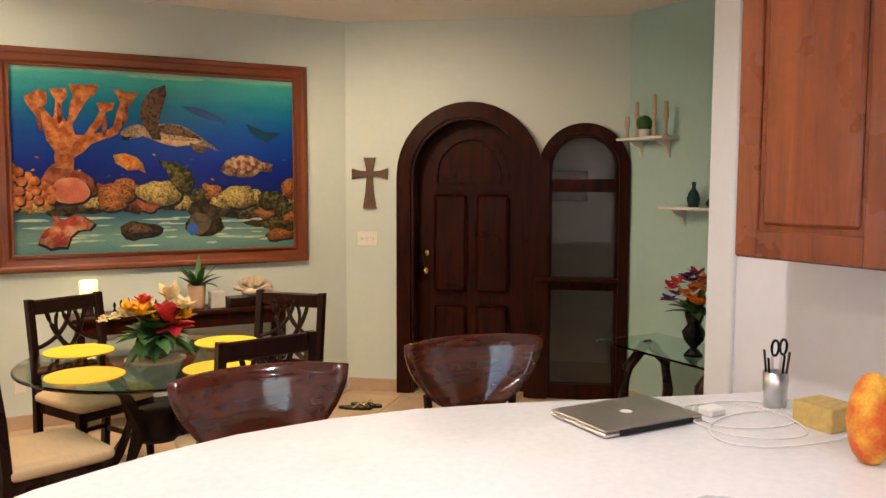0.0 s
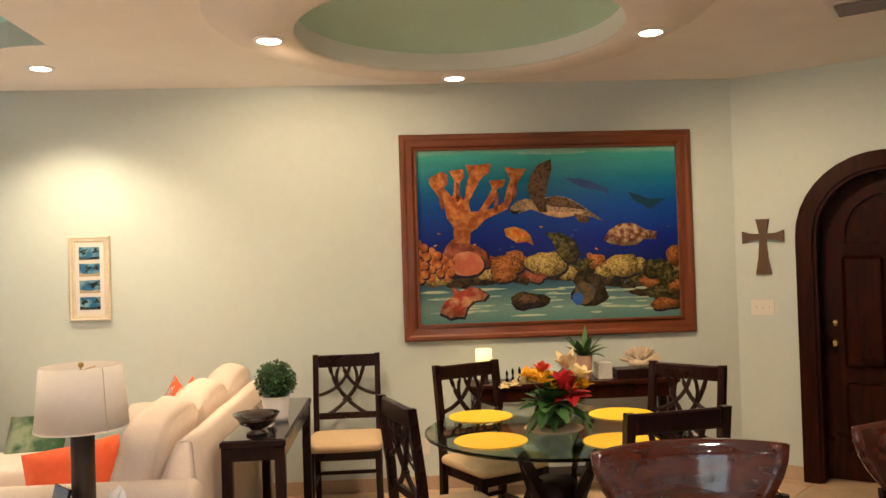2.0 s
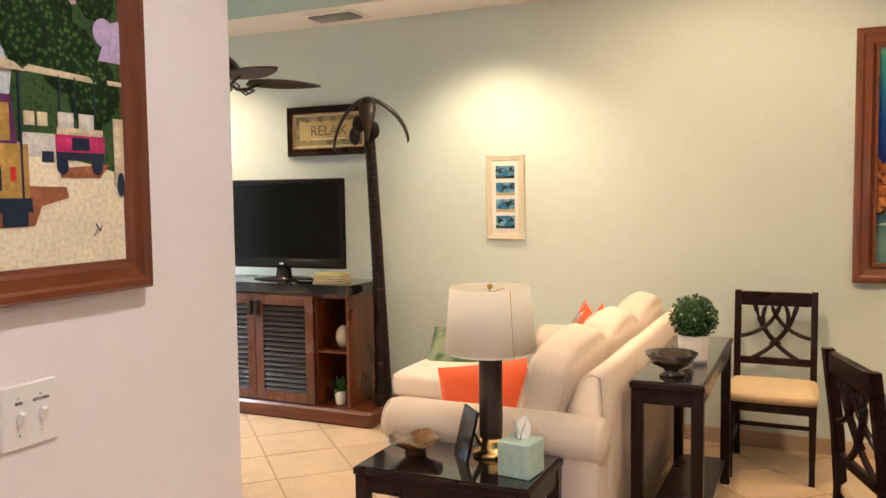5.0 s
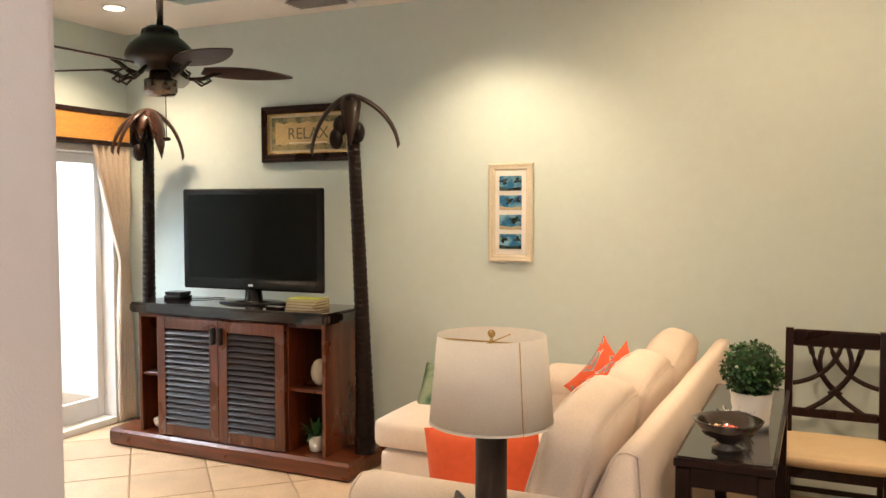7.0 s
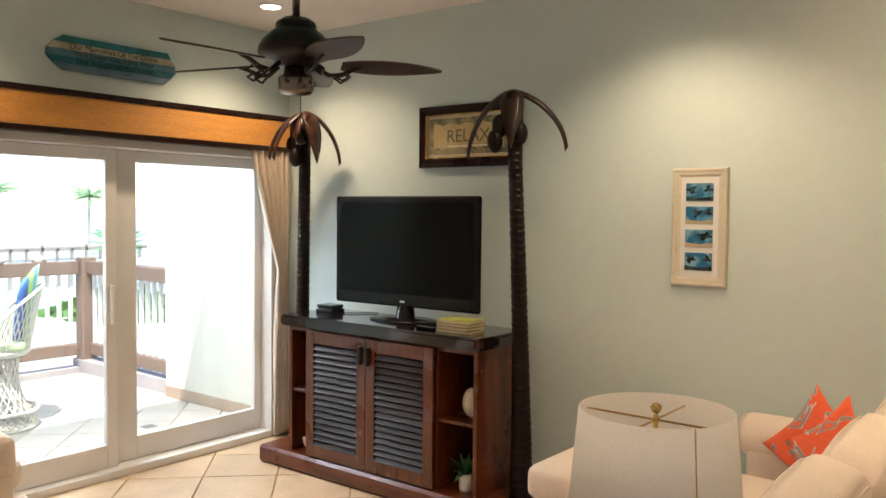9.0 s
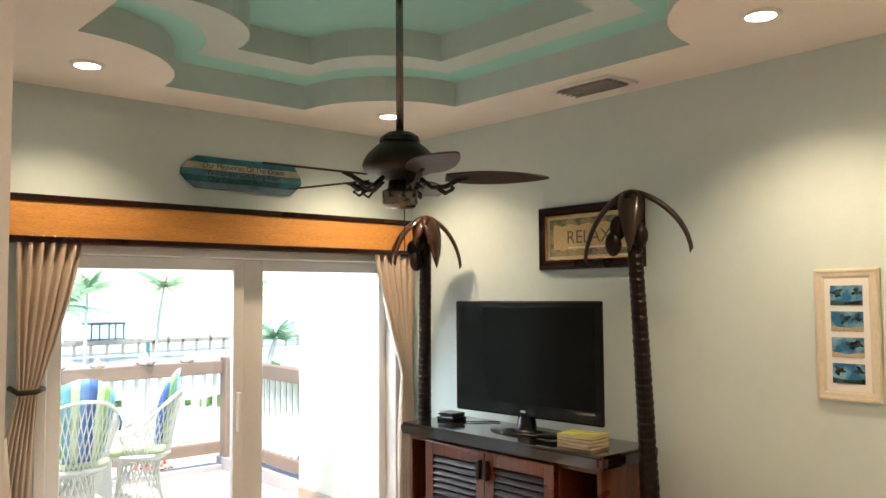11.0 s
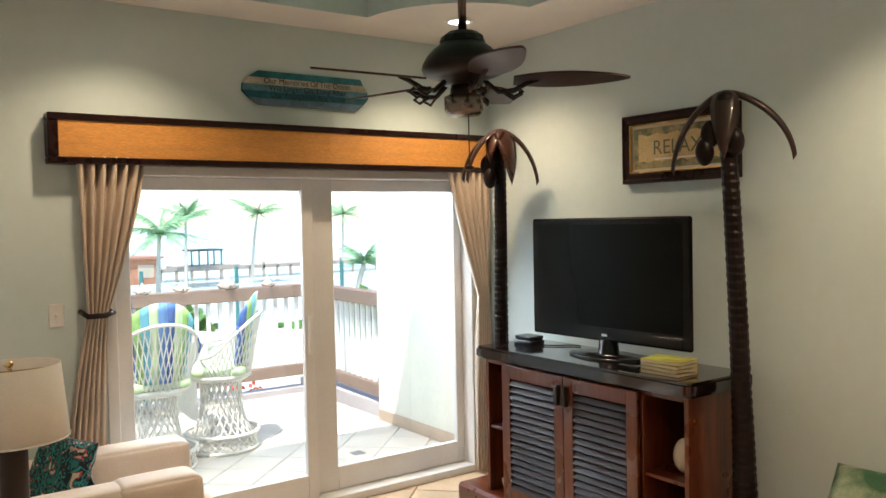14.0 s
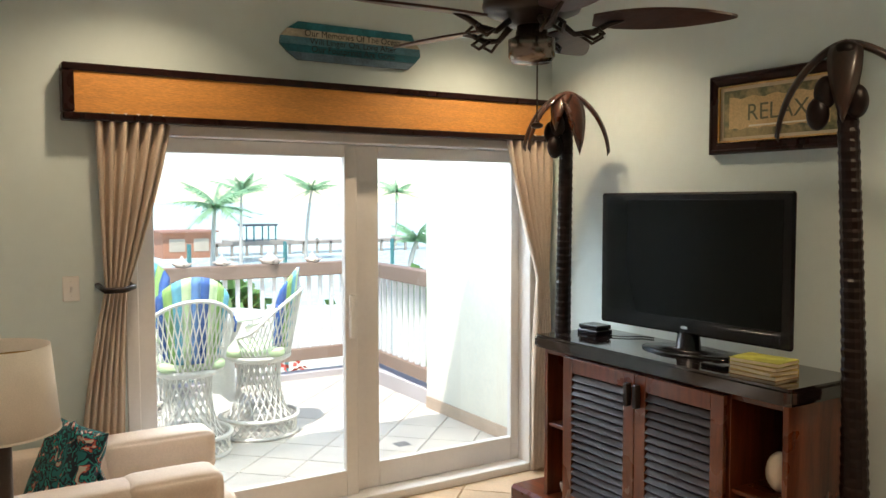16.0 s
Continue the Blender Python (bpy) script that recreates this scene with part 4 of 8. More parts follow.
for y0, y1, x0, x1, zc in ((SY0, SY0 + 0.22, -1.86, -0.885, 0.625), (8.42, 8.64, -1.83, -1.0, 0.64)):
    part("arm", roll_arm(y0, y1, x0, x1, zc), LINEN, sofa, "rolled linen arm", True)
    part("arm_piping", tube([(x0 - 0.001, (y0 + y1) / 2 + 0.095 * math.cos(a), zc + 0.088 * math.sin(a)) for a in [radians(-35 + 250 * i / 20) for i in range(21)]], 0.004, 6), LINEN, sofa, "corded seam", True)
part("seat_cushion", soft_box((SX0 + 0.02, SY0 + 0.24, 0.32), (SX1 - 0.2, 7.83, 0.47), 0.04, 0.02), LINEN, sofa, "long seat cushion", True)
part("chaise", soft_box((-2.60, 7.88, 0.0), (SX0 + 0.02, 8.40, 0.31), 0.03), LINEN, sofa, "chaise base", True)
part("chaise_cushion", soft_box((-2.63, 7.86, 0.325), (SX1 - 0.2, 8.41, 0.485), 0.04, 0.012), LINEN, sofa, "thick chaise cushion", True)
rg = random.Random(12)
for k, (y0, y1) in enumerate(((6.50, 7.18), (7.19, 7.87), (7.88, 8.56))):
    w = y1 - y0
    m = Matrix.Translation((-1.19 + 0.02 * k, (y0 + y1) / 2, 0.715)) @ Matrix.Rotation(radians(15), 4, "Y") @ Matrix.Rotation(radians((2, -2, 1)[k]), 4, "X")
    b = soft_box((-0.085, -w / 2, -0.25), (0.085, w / 2, 0.25), 0.03, 0.032, m=None)
    for v in b.verts:
        u, h = v.co.y / (w / 2), v.co.z / 0.25
        if h > 0:      # the top crowns in the middle and sinks at the corners, with soft creases
            v.co.z += 0.020 * (1 - u * u) * h - 0.022 * abs(u) ** 3 * h
        v.co.x += 0.010 * noise.noise(Vector((v.co.y * 7 + 3 * k, v.co.z * 5, k)))
    bmesh.ops.transform(b, matrix=m, verts=b.verts)
    cu = part("back_cushion", b, LINEN, sofa, "plump loose back cushion", True)
    for sx in (-1, 1):
        pts = []
        for i in range(25):
            a = math.pi * i / 24
            u, h = math.cos(a), math.sin(a)
            u, h = math.copysign(abs(u) ** 0.35, u), h ** 0.35
            pts.append(m @ Vector((sx * 0.087, u * (w / 2 - 0.008), -0.05 + 0.30 * h + 0.016 * (1 - u * u) - 0.014 * abs(u) ** 3)))
        part("piping", tube(pts, 0.0025, 6), LINEN, cu, "corded seam", True)


def pillow(m, material, label, name="throw_pillow", s=0.23, th=0.06):
    b = bmesh.new()
    n = 12
    top, bot = [], []
    for i in range(n + 1):
        r0, r1 = [], []
        for j in range(n + 1):
            u, v = -1 + 2 * i / n, -1 + 2 * j / n
            pinch = 1 - (0.08 if th > 0.055 else 0.40) * (1 - abs(u * v)) * (u * u + v * v) / 2
            h = th * (max(0, (1 - u ** 4) * (1 - v ** 4)) ** 0.5)
            r0.append(b.verts.new((u * s * pinch, v * s * pinch, h)))
            r1.append(b.verts.new((u * s * pinch, v * s * pinch, -h - 0.002)))
        top.append(r0)
        bot.append(r1)
    for g in (top, bot):
        for i in range(n):
            for j in range(n):
                b.faces.new((g[i][j], g[i + 1][j], g[i + 1][j + 1], g[i][j + 1]))
    for i in range(n):
        b.faces.new((top[i][0], top[i + 1][0], bot[i + 1][0], bot[i][0]))
        b.faces.new((top[i][n], top[i + 1][n], bot[i + 1][n], bot[i][n]))
        b.faces.new((top[0][i], top[0][i + 1], bot[0][i + 1], bot[0][i]))
        b.faces.new((top[n][i], top[n][i + 1], bot[n][i + 1], bot[n][i]))
    return single(name, b, material, label, "pillow", True, "throw pillows", m=m)


pillow(Matrix.Translation((-1.56, 6.84, 0.595)) @ Matrix.Rotation(radians(8), 4, "Z") @ Matrix.Rotation(radians(75), 4, "X") @ Matrix.Rotation(radians(9), 4, "Z"), ORANGE, "plain bright orange pillow leaning inside the sofa arm", "throw_pillow", 0.225)


# ---- small tables ----
def side_table(name, x0, x1, y0, y1, h, label, shelf=0.0):
    e = empty(name, label, "table", pose(0, 0, 0))
    part("top", boxes(((x0, y0, h - 0.035), (x1, y1, h - 0.006)), bevel=0.004), ESPRESSO, e, "dark wood top")
    part("glass", boxes(((x0 + 0.012, y0 + 0.012, h - 0.005), (x1 - 0.012, y1 - 0.012, h))), BLACKTOP, e, "glossy glass overlay")
    part("apron", boxes(((x0 + 0.02, y0 + 0.012, h - 0.10), (x1 - 0.02, y0 + 0.03, h - 0.036)), ((x0 + 0.02, y1 - 0.03, h - 0.10), (x1 - 0.02, y1 - 0.012, h - 0.036)),
                        ((x0 + 0.012, y0 + 0.031, h - 0.10), (x0 + 0.03, y1 - 0.031, h - 0.036)), ((x1 - 0.03, y0 + 0.031, h - 0.10), (x1 - 0.012, y1 - 0.031, h - 0.036))), ESPRESSO, e)
    for x in (x0 + 0.006, x1 - 0.056):
        for y in (y0 + 0.006, y1 - 0.056):
            part("leg", boxes(((x, y, 0), (x + 0.05, y + 0.05, h - 0.036)), bevel=0.004), ESPRESSO, e)
    if shelf:
        part("shelf", boxes(((x0 + 0.03, y0 + 0.03, shelf - 0.025), (x1 - 0.03, y1 - 0.03, shelf)), bevel=0.003), ESPRESSO, e, "low shelf")
    return e


side_table("end_table", -1.745, -1.025, 5.90, 6.32, 0.59, "dark wood end table beside the sofa arm", 0.15)
side_table("console_table", -0.855, -0.54, 6.74, 7.98, 0.82, "long dark wood console table behind the sofa", 0.14)


def table_lamp(x, y, z, label):
    e = empty("table_lamp", label, "lamp", pose(x, y, z), "table lamps")
    b = lathe([(0.183, 0.418), (0.160, 0.674)], 40)
    bmesh.ops.delete(b, geom=[f for f in b.faces if len(f.verts) > 4], context="FACES_ONLY")
    ob = part("shade", b, SHADE, e, "tapered cream drum shade", True)
    so = ob.modifiers.new("thick", "SOLIDIFY")
    so.thickness = 0.003
    part("shade_trim", lathe([(0.1835, 0.417), (0.1850, 0.417), (0.1846, 0.424), (0.1832, 0.424), (0.1835, 0.417)], 40), SHADE, e)
    part("shade_seam", tube([(0.1842 * math.cos(-0.7), 0.1842 * math.sin(-0.7), 0.419), (0.1615 * math.cos(-0.7), 0.1615 * math.sin(-0.7), 0.674)], 0.0016, 5), BRASS, e, "stitched seam")
    part("column", lathe([(0, 0.07), (0.045, 0.07), (0.047, 0.10), (0.047, 0.445), (0.04, 0.465), (0, 0.465)], 28), LAMPBROWN, e, "leathery brown column", True)
    part("base", lathe([(0, 0.0), (0.075, 0.0), (0.075, 0.015), (0.050, 0.02), (0.044, 0.045), (0.046, 0.07), (0, 0.07)], 28), BRASS, e, "brass base", True)
    part("stem", tube([(0, 0, 0.44), (0, 0, 0.662)], 0.006, 8), BRASS, e)
    part("finial", ball(0.012, (0, 0, 0.676), 2), BRASS, e, "brass finial", True)
    b = tube([(-0.160, 0, 0.652), (0.160, 0, 0.652)], 0.0025, 5)
    tube([(0, -0.160, 0.652), (0, 0.160, 0.652)], 0.0025, 5, b)
    part("harp", b, BRASS, e, "brass spider")
    return e


LAMPBROWN = mat("brown_leather_column", (0.045, 0.030, 0.024), 0.5, big=0.2, bump=0.4, bscale=80)
table_lamp(-1.30, 6.238, 0.59, "unlit lamp with cream drum shade on the sofa end table")
table_lamp(-3.90, 5.50, 0.62, "unlit lamp with cream drum shade standing beside the cream armchair")
side_table("end_table", -4.18, -3.66, 5.24, 5.76, 0.62, "dark wood end table beside the armchair")

# armchair
arm = empty("armchair", "cream linen armchair with square padded arms", "armchair", pose(0, 0, 0))
part("base", soft_box((-5.15, 5.45, 0.08), (-4.45, 6.42, 0.32), 0.03), LINEN, arm, "", True)
part("arm", soft_box((-5.20, 5.40, 0.1), (-5.02, 6.46, 0.62), 0.03, 0.01), LINEN, arm, "padded arm", True)
part("arm", soft_box((-4.58, 5.40, 0.1), (-4.40, 6.32, 0.62), 0.03, 0.01), LINEN, arm, "", True)
for x0, x1, y1 in ((-5.206, -5.014, 6.44), (-4.586, -4.394, 6.30)):
    part("arm_cover", soft_box((x0, 5.96, 0.44), (x1, y1 + 0.026, 0.629), 0.03, 0.012), LINEN, arm, "loose fitted arm cover", True)
part("back", soft_box((-5.19, 5.24, 0.1), (-4.41, 5.5, 0.92), 0.07, 0.02), LINEN, arm, "padded back", True)
part("seat_cushion", soft_box((-5.02, 5.5, 0.32), (-4.58, 6.44, 0.46), 0.04, 0.02), LINEN, arm, "seat cushion", True)


# ---- ceiling fan ----
PEWTER = mat("aged_pewter", (0.22, 0.19, 0.17), 0.25, metal=0.9)
FAN = (-3.36, 7.08)
fan = empty("ceiling_fan", "dark bronze ceiling fan with five leaf-shaped blades on a long rod", "ceiling fan", pose(*FAN, 0))
part("rod", tube([(0, 0, 2.5), (0, 0, CEIL + 0.295)], 0.017, 12), PEWTER, fan, "long bronze rod", True)
part("canopy", lathe([(0, CEIL + 0.298), (0.07, CEIL + 0.298), (0.06, CEIL + 0.24), (0.02, CEIL + 0.22), (0, CEIL + 0.22)], 20), METAL, fan, "", True)
part("motor", lathe([(0, 2.51), (0.03, 2.51), (0.045, 2.492), (0.072, 2.485), (0.082, 2.468), (0.115, 2.445), (0.145, 2.415), (0.162, 2.385), (0.166, 2.362), (0.158, 2.345), (0.125, 2.332), (0.10, 2.325), (0.075, 2.30), (0.0, 2.30)], 32), METAL, fan, "ribbed bronze motor housing", True)
part("collar", lathe([(0.03, 2.507), (0.06, 2.51), (0.085, 2.492), (0.092, 2.47), (0.075, 2.47)], 12), METAL, fan, "scalloped collar")
part("switch_housing", lathe([(0, 2.30), (0.05, 2.30), (0.055, 2.265), (0.078, 2.255), (0.078, 2.20), (0.066, 2.182), (0, 2.175)], 24), PEWTER, fan, "rounded pewter housing", True)
part("pull_chain", tube([(0.03, 0, 2.19), (0.03, 0, 1.98)], 0.0025, 6), METAL, fan)
part("chain_fob", ball(0.022, (0.03, 0, 1.97), 2, squash=(1, 1, 0.5)), METAL, fan, "", True)
BLADE = grain_mat("dark_fan_blade_wood", (0.018, 0.006, 0.005), (0.06, 0.02, 0.014), 0.35, axis=0)
for k in range(5):
    a = radians(52 + 72 * k)
    rot = Matrix.Rotation(a, 4, "Z")
    outl = []
    for i in range(25):
        t = i / 24
        x = 0.20 + 0.46 * t
        outl.append((x, 0.075 * (math.sin(math.pi * (0.1 + 0.9 * t) ** 0.9) ** 0.75 if t < 1 else 0) + 0.004))
    pl = outl + [(x, -y) for x, y in reversed(outl)]
    b = slab(pl, -0.004, 0.004)
    bmesh.ops.transform(b, matrix=rot @ Matrix.Translation((0, 0, 2.315)) @ Matrix.Rotation(radians(-11), 4, "X"), verts=b.verts)
    part("blade", b, BLADE, fan, "leaf-shaped dark blade")
    b = tube([(0.09, 0, 2.31), (0.14, 0, 2.27), (0.20, 0, 2.275), (0.25, 0, 2.30), (0.30, 0, 2.312)], [0.012, 0.01, 0.012, 0.01, 0.006], 6)
    tube([(0.16, 0.02, 2.27), (0.20, 0.035, 2.245), (0.235, 0.03, 2.265), (0.22, 0.015, 2.28)], 0.006, 6, b)
    tube([(0.16, -0.02, 2.27), (0.20, -0.035, 2.245), (0.235, -0.03, 2.265), (0.22, -0.015, 2.28)], 0.006, 6, b)
    bmesh.ops.transform(b, matrix=rot, verts=b.verts)
    part("blade_iron", b, METAL, fan, "scrolled blade bracket", True)

# ---- valance and curtains ----
val = empty("valance", "dark wood valance box faced with woven orange reed", "valance", pose(0, 0, 0))
VX, VY0, VY1, VZ0, VZ1 = W + 0.10, 5.86, 8.70, 2.09, 2.345
b = boxes(((W, VY0, VZ0), (VX, VY1, VZ0 + 0.035)), ((W, VY0, VZ1 - 0.035), (VX, VY1, VZ1)), ((W, VY0, VZ0 + 0.036), (VX, VY0 + 0.05, VZ1 - 0.036)), ((W, VY1 - 0.05, VZ0 + 0.036), (VX, VY1, VZ1 - 0.036)), bevel=0.006)
part("frame", b, ESPRESSO, val, "near-black wooden frame")
part("reed_panel", boxes(((VX - 0.03, VY0 + 0.05, VZ0 + 0.034), (VX - 0.012, VY1 - 0.05, VZ1 - 0.034))), REED, val, "woven orange reed panel")


def curtain(yt0, yt1, ym, yb0, yb1, zt, zm, zb, folds, label, flip=1):
    e = empty("curtain", label, "curtain", pose(0, 0, 0), "patio door curtains")
    b = bmesh.new()
    nz, ny = 26, folds * 8
    grid = []
    for i in range(nz + 1):
        z = zt + (zb - zt) * i / nz
        if z > zm:
            t = (zt - z) / (zt - zm)
            s = t ** 1.3
            a0, a1 = yt0 + (ym - 0.05 - yt0) * s, yt1 + (ym + 0.05 - yt1) * s
        else:
            t = (zm - z) / (zm - zb)
            s = 1 - (1 - t) ** 2
            a0, a1 = ym - 0.05 + (yb0 - ym + 0.05) * s, ym + 0.05 + (yb1 - ym - 0.05) * s
        row = []
        for j in range(ny + 1):
            u = j / ny
            amp = 0.028 * (0.5 + min(1.0, (a1 - a0) / 0.3))
            x = W + 0.055 + amp * math.sin(u * folds * 2 * math.pi + 0.5 * math.sin(i * 0.3)) * (0.7 + 0.3 * math.sin(3.1 * u + i * 0.11))
            row.append(b.verts.new((x, a0 + (a1 - a0) * u, z)))
        grid.append(row)
    for i in range(nz):
        for j in range(ny):
            b.faces.new((grid[i][j], grid[i][j + 1], grid[i + 1][j + 1], grid[i + 1][j]))
    ob = part("cloth", b, CURTAIN, e, "pleated beige cloth", True)
    ob.modifiers.new("thick", "SOLIDIFY").thickness = 0.003
    return e


c1 = curtain(6.00, 6.34, 6.075, 5.88, 6.09, 2.13, 1.31, 0.02, 6, "beige pleated curtain gathered by a dark tieback")
part("tieback", tube([(W + 0.0, 6.14, 1.33), (W + 0.06, 6.15, 1.32), (W + 0.10, 6.10, 1.31), (W + 0.09, 6.02, 1.31), (W + 0.0, 6.00, 1.33)], 0.014, 8), METAL, c1, "dark metal tieback", True)
curtain(8.32, 8.68, 8.61, 8.52, 8.70, 2.13, 1.25, 0.02, 6, "beige pleated curtain beside the television cabinet")


# ---- wall art ----
def flat(pts, y, th, b=None):
    """A drawn shape (x, z) laid th thick on the plane y, facing -y."""
    b = b or bmesh.new()
    lo = [b.verts.new((x, y, z)) for x, z in pts]
    hi = [b.verts.new((x, y - th, z)) for x, z in pts]
    b.faces.new(hi)
    for k in range(len(pts)):
        j = (k + 1) % len(pts)
        b.faces.new((lo[k], lo[j], hi[j], hi[k]))
    return b


def blob(cx, cz, rx, rz, seed=0, rough=0.12, n=20, turn=0.0):
    r = random.Random(seed)
    ph = [r.uniform(0, 6.28) for _ in range(4)]
    pts = []
    for k in range(n):
        a = 2 * math.pi * k / n
        m = 1 + rough * (math.sin(3 * a + ph[0]) + 0.6 * math.sin(5 * a + ph[1]) + 0.4 * math.sin(8 * a + ph[2]))
        x, z = rx * m * math.cos(a), rz * m * math.sin(a)
        pts.append((cx + x * math.cos(turn) - z * math.sin(turn), cz + x * math.sin(turn) + z * math.cos(turn)))
    return pts


def paint(name, colour, second=None, scale=14, kind="noise", rough=0.45):
    """Brushed paint in two colours."""
    m = mat(name, colour, rough, spec=0.2, big=0.1, grain=0.15, scale=8, bump=0.15, bscale=150)
    if second:
        t = m.node_tree
        tc = t.nodes.new("ShaderNodeTexCoord")
        n = t.nodes.new("ShaderNodeTexVoronoi" if kind == "cells" else "ShaderNodeTexNoise")
        n.inputs["Scale"].default_value = scale
        cr = t.nodes.new("ShaderNodeValToRGB")
        cr.color_ramp.elements[0].position, cr.color_ramp.elements[1].position = (0.08, 0.5) if kind == "cells" else (0.4, 0.6)
        cr.color_ramp.elements[0].color, cr.color_ramp.elements[1].color = (*colour, 1), (*second, 1)
        t.links.new(tc.outputs["Object"], n.inputs["Vector"])
        t.links.new(n.outputs[0], cr.inputs[0])
        for node in t.nodes:
            if node.name == "tint":
                t.links.new(cr.outputs[0], node.inputs[0])
    return m


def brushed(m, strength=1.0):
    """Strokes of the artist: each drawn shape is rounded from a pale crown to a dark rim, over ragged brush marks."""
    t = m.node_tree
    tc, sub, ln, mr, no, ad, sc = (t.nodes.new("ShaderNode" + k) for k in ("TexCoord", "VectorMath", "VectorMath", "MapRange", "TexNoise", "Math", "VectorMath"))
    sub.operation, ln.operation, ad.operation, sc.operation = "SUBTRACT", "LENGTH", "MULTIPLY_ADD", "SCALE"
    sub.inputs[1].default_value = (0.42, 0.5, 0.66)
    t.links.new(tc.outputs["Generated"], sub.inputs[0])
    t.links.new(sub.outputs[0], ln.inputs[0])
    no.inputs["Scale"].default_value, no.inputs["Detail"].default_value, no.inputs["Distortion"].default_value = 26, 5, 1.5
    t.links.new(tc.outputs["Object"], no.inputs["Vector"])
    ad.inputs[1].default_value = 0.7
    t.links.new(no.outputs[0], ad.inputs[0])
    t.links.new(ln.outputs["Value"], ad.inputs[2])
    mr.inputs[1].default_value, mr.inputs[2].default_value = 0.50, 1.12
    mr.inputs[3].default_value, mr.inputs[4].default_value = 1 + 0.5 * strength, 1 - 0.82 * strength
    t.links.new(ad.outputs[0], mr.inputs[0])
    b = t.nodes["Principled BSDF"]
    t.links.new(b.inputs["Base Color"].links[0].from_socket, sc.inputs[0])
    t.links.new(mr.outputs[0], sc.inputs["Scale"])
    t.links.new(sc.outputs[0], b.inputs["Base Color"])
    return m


def mitre_frame(parent, x0, x1, z0, z1, w, y0, y1, material, label):
    """Four mitred rails with a moulded profile; the wall is at y1, the front at y0."""
    d = y1 - y0
    prof = [(0, 0), (0, -d * 0.75), (w * 0.12, -d), (w * 0.3, -d), (w * 0.4, -d * 0.85), (w * 0.75, -d * 0.8), (w * 0.88, -d * 0.6), (w, -d * 0.55), (w, 0)]
    cs = [(x0, z0, 1, 1), (x1, z0, -1, 1), (x1, z1, -1, -1), (x0, z1, 1, -1)]
    for k in range(4):
        b = bmesh.new()
        ends = []
        for cx, cz, sx, sz in (cs[k], cs[(k + 1) % 4]):
            ends.append([b.verts.new((cx + sx * i, y1 + q, cz + sz * i)) for i, q in prof])
        n = len(prof)
        for i in range(n):
            j = (i + 1) % n
            b.faces.new((ends[0][i], ends[0][j], ends[1][j], ends[1][i]))
        b.faces.new(ends[0])
        b.faces.new(ends[1])
        part("frame_rail", b, material[k % 2], parent, label)


# the reef painting: canvas with a painted depth from surface light to deep blue and a pale sandy bed
def canvas_mat():
    m = mat("reef_canvas_paint", (0.1, 0.3, 0.5), 0.4, spec=0.2, big=0.08, grain=0.10, scale=6, bump=0.2, bscale=160, stretch=(0.5, 1, 2))
    t = m.node_tree
    tc, sp, mr, no, ad, cr = (t.nodes.new("ShaderNode" + k) for k in ("TexCoord", "SeparateXYZ", "MapRange", "TexNoise", "Math", "ValToRGB"))
    t.links.new(tc.outputs["Object"], sp.inputs[0])
    mr.inputs[1].default_value, mr.inputs[2].default_value = 1.17, 2.47
    t.links.new(sp.outputs["Z"], mr.inputs[0])
    no.inputs["Scale"].default_value = 2.5
    t.links.new(tc.outputs["Object"], no.inputs["Vector"])
    ad.operation = "MULTIPLY_ADD"
    ad.inputs[1].default_value = 0.05
    t.links.new(no.outputs[0], ad.inputs[0])
    t.links.new(mr.outputs[0], ad.inputs[2])
    t.links.new(ad.outputs[0], cr.inputs[0])
    rows = ((0.0, (0.04, 0.16, 0.19)), (0.12, (0.14, 0.26, 0.24)), (0.24, (0.035, 0.11, 0.16)), (0.31, (0.006, 0.012, 0.06)), (0.50, (0.004, 0.016, 0.20)), (0.68, (0.004, 0.055, 0.30)), (0.84, (0.006, 0.15, 0.27)), (0.98, (0.05, 0.36, 0.34)), (1.0, (0.20, 0.50, 0.42)))
    e = cr.color_ramp.elements
    e[0].position, e[0].color = rows[0][0], (*rows[0][1], 1)
    e[1].position, e[1].color = rows[-1][0], (*rows[-1][1], 1)
    for p, c in rows[1:-1]:
        e.new(p).color = (*c, 1)
    for node in t.nodes:
        if node.name == "tint":
            t.links.new(cr.outputs[0], node.inputs[0])
    return m


PX0, PX1, PZ0, PZ1 = 0.07, 2.23, 1.073, 2.573
reef = empty("reef_painting", "large sea turtle and coral reef painting in a wooden frame", "painting", pose(0, 0, 0))
mitre_frame(reef, PX0, PX1, PZ0, PZ1, 0.115, 8.665, N - 0.002, (FRAMEWOOD, FRAMEWOOD_Z), "moulded reddish wooden frame")
part("inner_bead", frame_boxes(PX0 + 0.108, PX1 - 0.108, PZ0 + 0.108, PZ1 - 0.108, 0.014, 8.655, 8.675, 0.003), FRAMEWOOD, reef, "thin inner bead")
part("canvas", boxes(((PX0 + 0.1, 8.69, PZ0 + 0.1), (PX1 - 0.1, 8.70, PZ1 - 0.1))), canvas_mat(), reef, "canvas painted from sunlit aqua to deep blue")


def pu(u, v):
    return PX0 + (u - 18) / 962 * 2.16, PZ1 - (v - 25) / 700 * 1.5


LAID = [0]


